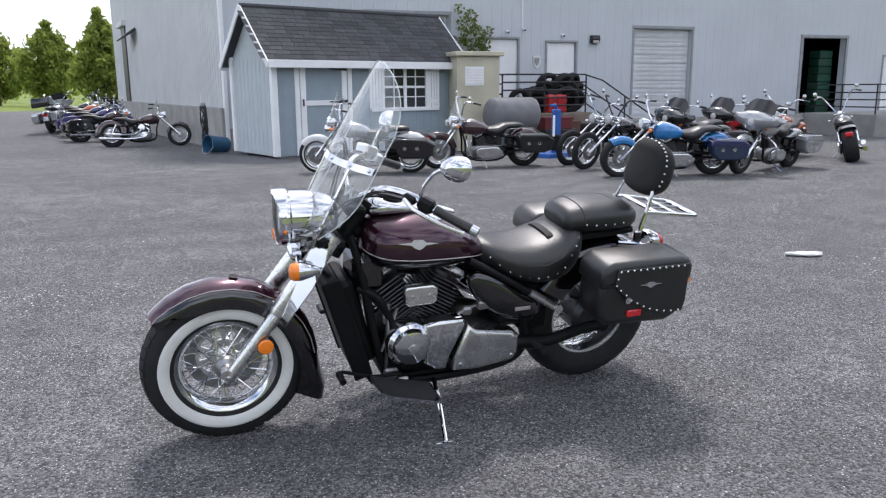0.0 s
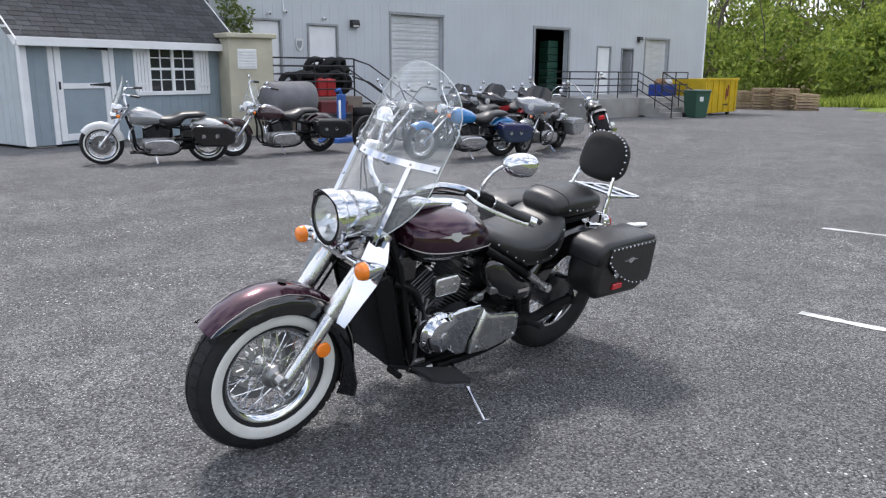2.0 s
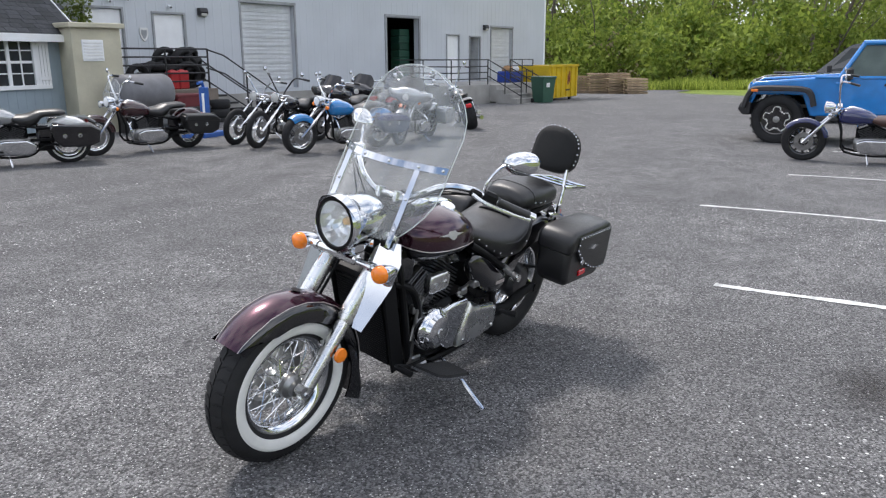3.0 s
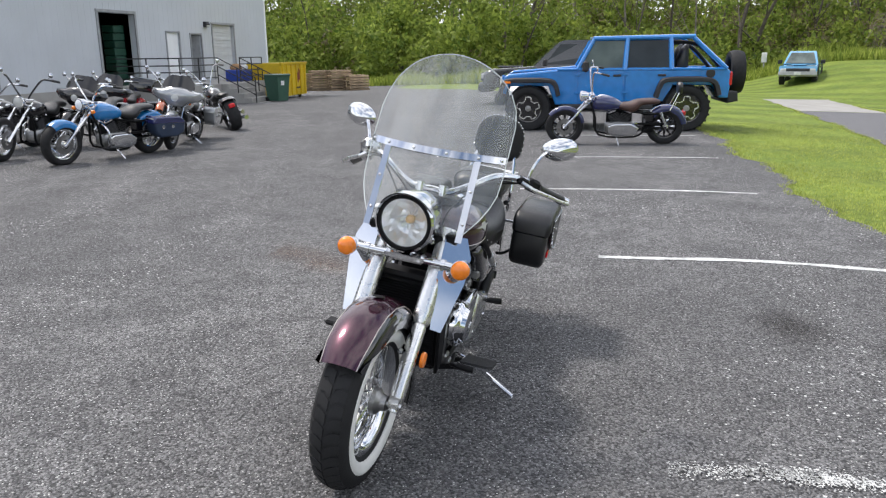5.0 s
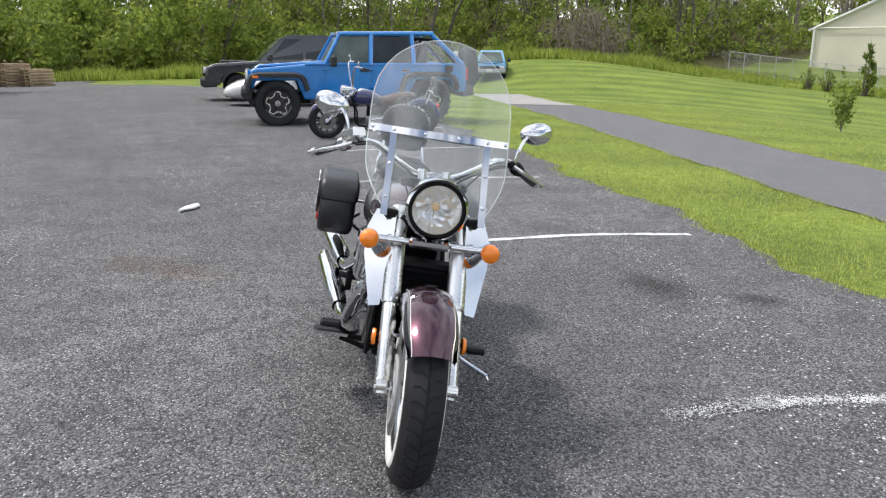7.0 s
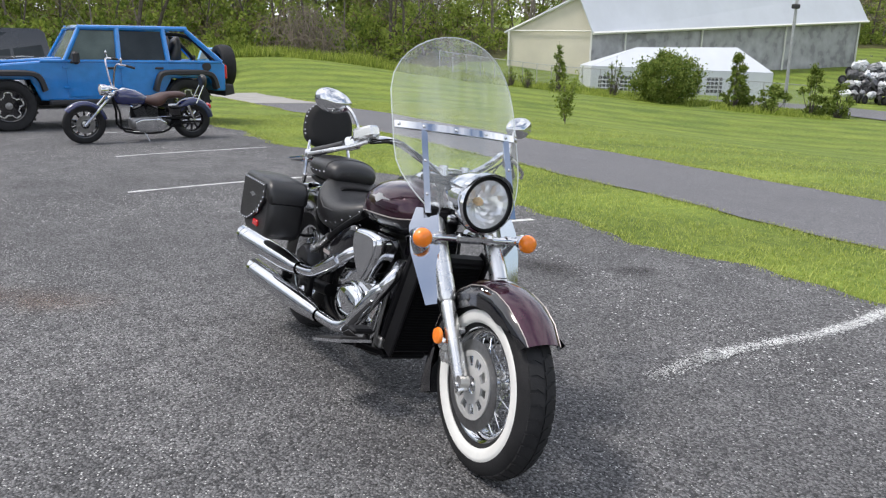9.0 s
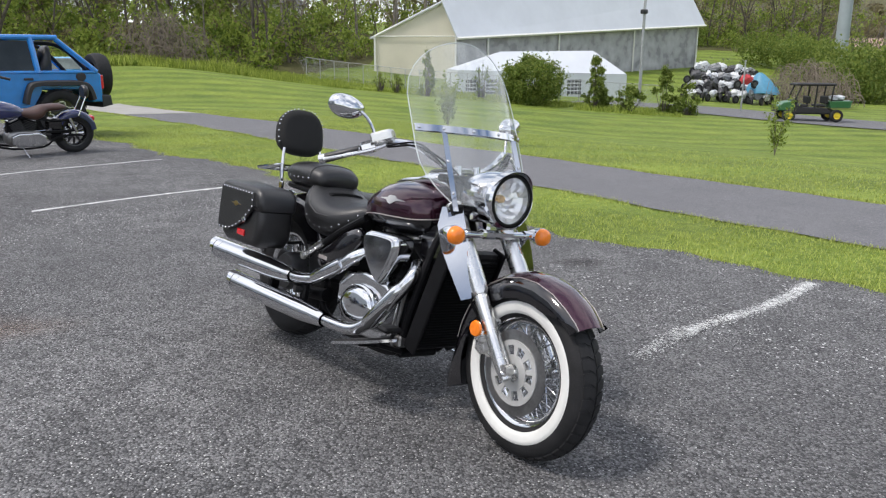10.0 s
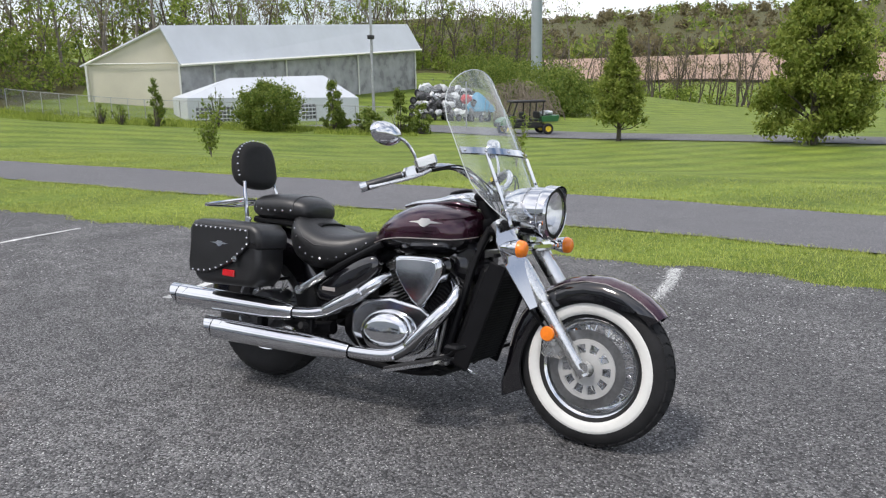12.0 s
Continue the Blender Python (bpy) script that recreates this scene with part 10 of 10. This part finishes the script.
WATER = mat("pond_water", (0.10, 0.11, 0.10), 0.12, var=0.1, scale=0.4)
REED = mat("dry_reeds", (0.42, 0.35, 0.22), 0.9, var=0.3, scale=2)
pond = part("water", strip(list(np.arange(-29, -12, 0.5)), lambda x: 140 - 0.5 * math.sqrt(max(0.0, 72 - (x + 20.5) ** 2)), lambda x: 140 + 0.5 * math.sqrt(max(0.0, 72 - (x + 20.5) ** 2)), 6, 0.12), WATER)
tagged(pond, "small still pond on the far lawn", "pond", kind="structure")

# back path
def back_near(x):
    return 42.9 + 0.10 * (x + 10) * (x < -10) + 0.6 * sstep(-24, -34, x) * (x + 24)


def back_far(x):
    return back_near(x) + 7.6


back_path = part("pavement", strip(list(np.arange(-33, 60, 0.5)), back_near, back_far, 8, 0.05), PATHTAR)
tagged(back_path, "grey asphalt path along the far side of the lawn", "path", kind="structure")

# ---- barn ----
CREAM = mat("cream_panels", (0.60, 0.565, 0.46), 0.6, var=0.06, scale=0.5, bump=0.08, bscale=9)
TARP = mat("white_tarpaulin", (0.57, 0.60, 0.64), 0.55, var=0.05, scale=0.4, bump=0.1, bscale=2)
SHEETING = mat("grey_plastic_sheeting", (0.36, 0.36, 0.38), 0.3, var=0.3, scale=0.9, bump=1.0, bscale=1.3, rvar=0.15)
TRIM = mat("white_barn_trim", (0.72, 0.72, 0.68), 0.55, var=0.06)
GALV = mat("galvanised_steel", (0.42, 0.43, 0.44), 0.45, 0.7, var=0.15, scale=9)
POLEGREY = mat("grey_pole", (0.30, 0.34, 0.37), 0.5, 0.1, var=0.06, scale=1)
BA, BB, BC, BD = Vector((-53.15, 36.4, 3.10)), Vector((-47.4, 40.6, 3.08)), Vector((-46.1, 73.1, 4.95)), Vector((-51.9, 69.0, 4.95))
RA, RB = Vector((-48.15, 40.05, 5.92)), Vector((-46.85, 72.6, 7.60))
barn = thing("barn", Matrix.Identity(4), "long cream barn with a white tarpaulin roof and sheeted side", "barn")


def slab(pts, t, g=None):
    """A flat panel with thickness t along its normal."""
    g = g or G()
    pts = [Vector(p) for p in pts]
    nn = (pts[1] - pts[0]).cross(pts[2] - pts[0]).normalized() * t
    return g.loft([[tuple(p) for p in pts], [tuple(p + nn) for p in pts]])


def down(p, z):
    return Vector((p.x, p.y, z))


part("gable_wall", slab([down(BA, -2.2), down(BB, -2.2), BB, RA, BA], -0.15), CREAM, barn, "cream gable wall of panels")
part("roof", slab([RA + Vector((0.1, -0.5, 0.05)), RB + Vector((0, 0.4, 0.05)), BC + Vector((0.75, 0.4, -0.12)), BB + Vector((0.75, -0.5, -0.12))], 0.12), TARP, barn, "white tarpaulin roof slope")
part("back_roof", slab([BA + Vector((-0.3, -0.4, -0.08)), BD, RB, RA + Vector((0, -0.4, 0.02))], 0.12), TARP, barn)
part("side_wall", slab([down(BB, -2.4), down(BC, -1.6), BC, BB], 0.1), SHEETING, barn, "loose grey plastic sheeting")
part("back_wall", slab([down(BC, -1.6), down(BD, -1.6), BD, RB, BC], -0.1), CREAM, barn)
part("rear_wall", slab([down(BD, -1.6), down(BA, -2.2), BA, BD], -0.1), CREAM, barn)
for p0, p1 in ((BA, RA), (down(BA, -2.2), BA), (down(BB, -2.2), BB), (BA, BB)):
    o = Vector((0.10, -0.14, 0.02))
    part("trim", G().tube([tuple(p0 + o), tuple(p1 + o)], 0.10 if p0 is not BA or p1 is RA else 0.05, 4), TRIM, barn)
part("fascia", G().tube([tuple(BB + Vector((0.78, -0.5, -0.16))), tuple(BC + Vector((0.78, 0.4, -0.16)))], 0.12, 4), TRIM, barn)
for u in (0.10, 0.36, 0.68, 0.995):
    q = BB.lerp(BC, u)
    part("post", G().tube([(q.x + 0.25, q.y, -2.4), (q.x + 0.25, q.y, q.z - 0.05)], 0.09, 6), TRIM, barn)

# ---- white party tent ----
tent = thing("marquee", Matrix.Translation((0, 0, -0.95)), "low white party tent with lattice windows", "tent")
T0, T1 = Vector((-41.1, 35.6, 1.4)), Vector((-34.7, 47.0, 1.1))
tdir = (T1 - T0).normalized()
tback = Vector((-tdir.y, tdir.x, 0)).normalized()
T2, T3 = T1 + tback * 5.0, T0 + tback * 5.0
K0, K1 = Vector((-40.4, 39.3, 2.75)) + tback * 0.6, Vector((-37.0, 46.0, 2.85)) + tback * 0.6
part("roof", slab([T0, T1, K1, K0], 0.05), TARP, tent)
part("roof", slab([T1, T2, K1], 0.05), TARP, tent)
part("roof", slab([T3, T0, K0], 0.05), TARP, tent)
part("roof", slab([T2, T3, K0, K1], 0.05), TARP, tent)
part("wall", slab([down(T0, -1.0), down(T1, -1.2), T1, T0], 0.05), TARP, tent)
part("wall", slab([down(T1, -1.2), down(T2, -1.2), T2, T1], 0.05), TARP, tent)
part("wall", slab([down(T3, -1.0), down(T0, -1.0), T0, T3], 0.05), TARP, tent)
DARKMESH = mat("dark_tent_window", (0.05, 0.055, 0.06), 0.4, var=0.2)
for u in (0.04, 0.16, 0.28, 0.52, 0.64):
    a, b = T0.lerp(T1, u), T0.lerp(T1, u + 0.085)
    out = -tback * 0.03
    w = part("window", slab([down(a, -0.35) + out, down(b, -0.35) + out, down(b, 0.75) + out, down(a, 0.75) + out], 0.02), DARKMESH, tent)
    for k in range(1, 4):
        c = a.lerp(b, k / 4)
        part("bar", G().tube([tuple(down(c, -0.35) + out * 2), tuple(down(c, 0.75) + out * 2)], 0.035, 4), TARP, w)
    for k in range(1, 4):
        z = -0.35 + 1.1 * k / 4
        part("bar", G().tube([tuple(down(a, z) + out * 2), tuple(down(b, z) + out * 2)], 0.035, 4), TARP, w)

# ---- wire fence ----
fence = thing("wire_fence", Matrix.Identity(4), "galvanised chain-link fence before the barn", "fence")
FL = [(-52.0, 29.0), (-46.5, 31.5), (-40, 33.4), (-33.5, 36.6), (-27.5, 41.5)]
wire = G()
for i in range(22):
    x, y, _, _ = along(FL, i / 21)
    z = terrain(x, y)
    part("post", G().tube([(x, y, z - 0.1), (x, y, z + 1.55)], 0.03, 6), GALV, fence)
for i in range(21):
    a, b = along(FL, i / 21), along(FL, (i + 1) / 21)
    za, zb = terrain(a[0], a[1]), terrain(b[0], b[1])
    part("rail", G().tube([(a[0], a[1], za + 1.52), (b[0], b[1], zb + 1.52)], 0.022, 5, caps=False), GALV, fence)
    for k in range(12):
        for e in (0.12, -0.12):
            u, v = k / 12, k / 12 + e * 5
            p = [(a[0] + (b[0] - a[0]) * q, a[1] + (b[1] - a[1]) * q, za + (zb - za) * q + h) for q, h in ((u, 0.05), (v, 1.5)) if True]
            wire.tube(p, 0.004, 3, caps=False)
part("netting", mesh_of("netting", wire, GALV, 0), GALV, fence)

# ---- poles ----
lamp_pole = thing("lamp_pole", at(-29.6, 42.0, terrain(-29.6, 42.0)), "slim grey steel light pole", "light pole")
part("pole", G().tube([(0, 0, -0.2), (0, 0, 9.5)], [0.11, 0.08], 10), GALV, lamp_pole)
part("lamp", G().box((0.12, -0.2, 6.15), (0.35, 0.45, 0.28), 0.05), BLACKSTEEL, lamp_pole)
part("bracket", G().tube([(0, 0, 6.2), (0.1, -0.12, 6.2)], 0.03, 6), GALV, lamp_pole)
mast = thing("mast", at(-42.0, 98.0, terrain(-42, 98)), "tall thick grey steel mast", "mast")
part("pole", G().tube([(0, 0, -0.5), (0, 0, 20), (0, 0, 42)], [0.78, 0.70, 0.55], 14), POLEGREY, mast)
sign_post = thing("marker_post", at(-24.9, 46.9, terrain(-24.9, 46.9)), "thin pale steel post beside the back path", "post")
part("pole", G().tube([(0, 0, -0.1), (0.03, 0, 3.4)], 0.055, 8), GALV, sign_post)
utility = thing("utility_box", at(-50.5, 8.0, terrain(-50.5, 8.0)), "small pale marker on a post at the wood's edge", "marker")
part("post", G().tube([(0, 0, -0.1), (0, 0, 1.1)], 0.05, 6), GALV, utility)
part("plate", G().box((0, 0, 1.1), (0.1, 0.32, 0.62), 0.02), DIRTYWHITE, utility)

# rail fence and pale house fronts on the ridge behind the wood
RAILWOOD = mat("grey_fence_rail", (0.30, 0.27, 0.22), 0.85, var=0.2)
ridge_fence = thing("rail_fence", Matrix.Identity(4), "weathered wooden rail fence on the ridge behind trees", "fence")
for i in range(12):
    y = 12 + 3.4 * i
    x = -86 - 0.1 * y
    z = terrain(x, y)
    part("post", G().box((x, y, z + 0.6), (0.16, 0.16, 1.5), 0.02), RAILWOOD, ridge_fence)
    if i < 11:
        x2, y2 = -86 - 0.1 * (y + 3.4), y + 3.4
        for h in (0.45, 0.85, 1.25):
            part("rail", G().tube([(x, y, z + h), (x2, y2, terrain(x2, y2) + h)], 0.06, 5), RAILWOOD, ridge_fence)

SIDING = mat("pale_house_siding", (0.62, 0.62, 0.58), 0.6, var=0.06, scale=1)
ROOFDARK = mat("dark_house_roof", (0.10, 0.10, 0.11), 0.85, var=0.2)
PANE = mat("dark_house_pane", (0.03, 0.035, 0.04), 0.12, var=0.1)


def house(x, y, yaw, label):
    root = thing("house", at(x, y, terrain(x, y) - 0.4, yaw), label, "house", "houses on the ridge")
    part("wall", G().box((0, 0, 2.9), (8, 12, 5.8), 0.03), SIDING, root)
    part("roof", G().prism([(-4.5, 5.7), (4.5, 5.7), (0, 8.6)], -6.5, 6.5), ROOFDARK, root)
    for z in (1.6, 4.3):
        for k in (-4, -1.4, 1.4, 4):
            f = part("window", G().box((4.02, k, z), (0.10, 1.1, 1.5), 0.02), WHITE, root)
            part("pane", G().box((4.09, k, z), (0.03, 0.9, 1.3)), PANE, f)


house(-108, 22, 4, "pale two-storey house on the ridge behind the wood")
house(-104, -6, -6, "pale two-storey house on the ridge behind the wood")
house(-112, 54, 12, "pale two-storey house on the ridge behind the wood")

# ---- heap of old motorcycles and bags ----
WRAP = mat("white_plastic_wrap", (0.62, 0.64, 0.66), 0.4, var=0.15, scale=3, bump=0.8, bscale=6)
WRAPGREY = mat("grey_plastic_wrap", (0.24, 0.25, 0.26), 0.4, var=0.2, scale=3, bump=0.8, bscale=6)
REDCLOTH = mat("red_cover", (0.50, 0.05, 0.06), 0.6, var=0.15, bump=0.4, bscale=8)
BLUECLOTH = mat("blue_tarpaulin", (0.08, 0.27, 0.42), 0.5, var=0.12, bump=0.5, bscale=4)
SCRAP = mat("scrap_metal", (0.10, 0.10, 0.105), 0.45, 0.5, var=0.4, scale=5)
OLDTYRE = mat("old_tyre", (0.018, 0.018, 0.019), 0.85, var=0.2, bump=0.3)


def lump(w, d, h, seed, n=14):
    """A slack, creased bundle."""
    g = G()
    rings = []
    for i in range(8):
        u = i / 7
        q = math.sin(math.pi * (0.08 + 0.84 * u)) ** 0.6
        ring = []
        for k in range(n):
            a = 2 * math.pi * k / n
            f = q * (1 + 0.42 * noise.noise((math.cos(a) * 2 + seed, math.sin(a) * 2, u * 4)) + 0.35 * noise.noise((math.cos(a) * 5 + seed, math.sin(a) * 5, u * 9)))
            ring.append((w / 2 * f * math.cos(a), d / 2 * f * math.sin(a), h * u + 0.25 * h * noise.noise((a, u * 3, seed))))
        rings.append(ring)
    return g.loft(rings)


def wrapped_bike(x, y, z, yaw, seed, m, label, h=1.1):
    root = thing("wrapped_motorcycle", at(x, y, z, yaw), label, "motorcycle", "heap of old motorcycles")
    part("cover", lump(0.95, 0.45, h * 0.62, seed, 18), m, root, m=Matrix.Translation((0, 0, 0.35)), smooth=20)
    for s in (-0.72, 0.72):
        wheel = part("wheel", G().lathe([(0.18, -0.05), (0.30, -0.06), (0.33, 0), (0.30, 0.06), (0.18, 0.05)], 16, loop=True), OLDTYRE, root, m=Matrix.Translation((s, 0, 0.33)) @ Matrix.Rotation(radians(90), 4, "X"))
        part("rim", G().lathe([(0.05, -0.05), (0.19, -0.03), (0.19, 0.03), (0.05, 0.05)], 14), SCRAP, wheel)
    part("frame", G().tube([(-0.7, 0, 0.33), (-0.2, 0.1, 0.55), (0.3, -0.1, 0.5), (0.72, 0, 0.33)], 0.05, 6), SCRAP, root)
    part("handlebar", G().tube([(0.5, -0.38, h + 0.25), (0.58, 0, h + 0.1), (0.5, 0.38, h + 0.27)], 0.02, 5), SCRAP, root)


jr = random.Random(8)
for k in range(42):
    u = (k + jr.random() * 0.5) / 42
    row = k % 4
    x, y = -33.2 + (5.2 - 0.5 * row) * u - 0.45 * row, 53.4 + 2.9 * u + 0.75 * row
    m = (WRAP, WRAPGREY, SCRAP, WRAP, WRAPGREY, WRAP, SCRAP)[k % 7]
    wrapped_bike(x, y, terrain(x, y) + 0.62 * row, jr.uniform(0, 180), k * 1.7, m, "old motorcycle wrapped in crumpled plastic in the heap", jr.uniform(0.8, 1.3))
wrapped_bike(-29.3, 54.9, terrain(-29.3, 54.9) + 1.2, 60, 3.3, REDCLOTH, "old motorcycle under a red cover in the heap", 1.1)
tarp_thing = tagged(part("tarpaulin", G().loft([[(1.35 * k * math.cos(a) + dx, 0.9 * k * math.sin(a), z + 0.06 * math.sin(3 * a)) for a in np.linspace(0, 6.28, 22, endpoint=False)] for z, k, dx in ((0.35, 0.9, 0), (0.8, 0.8, -0.1), (1.3, 0.5, -0.2), (1.7, 0.25, -0.3), (1.85, 0.06, -0.35))]), BLUECLOTH, m=at(-28.7, 56.4, terrain(-28.7, 56.4) + 0.5, 20) @ Matrix.Scale(1.05, 4)), "sky-blue tarpaulin draped over the heap", "tarpaulin")

# ---- utility vehicle ----
UGREEN = mat("utility_green", (0.03, 0.13, 0.045), 0.35, var=0.08, coat=0.4)
UYELLOW = mat("utility_yellow", (0.72, 0.55, 0.03), 0.4, var=0.08)
UBLACK = mat("utility_black_plastic", (0.02, 0.02, 0.021), 0.6, var=0.2)
ux, uy = -19.3, 44.95
utv = thing("utility_vehicle", Matrix.Translation((ux, uy, terrain(ux, uy) + 0.05)) @ Matrix.Rotation(math.atan2(-1.66, -2.22) + 0.12, 4, "Z") @ Matrix.Scale(1.1, 4), "green four-seat utility vehicle with black roof and yellow wheels", "utility vehicle")
part("hood", G().prism([(1.0, 0.55), (1.75, 0.55), (1.78, 0.78), (1.55, 0.98), (0.95, 1.08)], -0.62, 0.62, 0.05), UGREEN, utv)
part("floor_pan", G().box((0.05, 0, 0.48), (2.5, 1.25, 0.22), 0.03), UBLACK, utv)
part("cargo_bed", G().prism([(-1.85, 0.72), (-0.85, 0.72), (-0.80, 1.06), (-1.95, 1.10)], -0.72, 0.72, 0.03), UGREEN, utv, "green cargo bed")
part("bumper", G().box((1.82, 0, 0.6), (0.1, 1.0, 0.25), 0.03), UBLACK, utv)
part("side_panel", G().prism([(1.0, 0.42), (1.0, 0.95), (0.55, 0.72), (-0.75, 0.68), (-0.9, 0.42)], -0.66, 0.66, 0.04), UBLACK, utv)
part("dash", G().box((0.95, 0, 1.02), (0.3, 1.2, 0.25), 0.05), UBLACK, utv)
part("roof", G().box((-0.05, 0, 1.94), (2.05, 1.4, 0.13), 0.05), UBLACK, utv, "black plastic roof")
for x in (0.45, -0.45):
    part("seat", G().box((x, 0, 0.82), (0.45, 1.1, 0.12), 0.05), UBLACK, utv, "yellow seat")
    part("seat_back", G().box((x - 0.26, 0, 1.12), (0.10, 1.1, 0.4), 0.05), UBLACK, utv)
for s in (-0.62, 0.62):
    for p0, p1 in (((1.0, 1.05), (0.7, 1.9)), ((-0.05, 0.6), (-0.1, 1.9)), ((-0.85, 0.7), (-0.95, 1.9))):
        part("roll_bar", G().tube([(p0[0], s, p0[1]), (p1[0], s, p1[1])], 0.045, 6), UBLACK, utv)
    for x in (1.25, -1.2):
        wl = part("wheel", G().lathe([(0.17, -0.13), (0.28, -0.15), (0.33, -0.10), (0.33, 0.10), (0.28, 0.15), (0.17, 0.13)], 18, loop=True), OLDTYRE, utv, m=axis_y(x, s * 1.08, 0.30))
        part("rim", G().lathe([(0.04, -0.14), (0.12, -0.12), (0.18, -0.14), (0.18, 0.14), (0.12, 0.12), (0.04, 0.14)], 14), UYELLOW, wl, "yellow wheel rim")
part("steering_wheel", G().lathe([(0.16, -0.015), (0.19, 0), (0.16, 0.015)], 14, loop=True), UBLACK, utv, m=at(0.85, 0.32, 1.18, 0, 60))
part("sack", lump(0.8, 0.9, 0.3, 2.2), WRAP, utv, "white sack in the bed", m=Matrix.Translation((-1.35, 0, 1.05)))
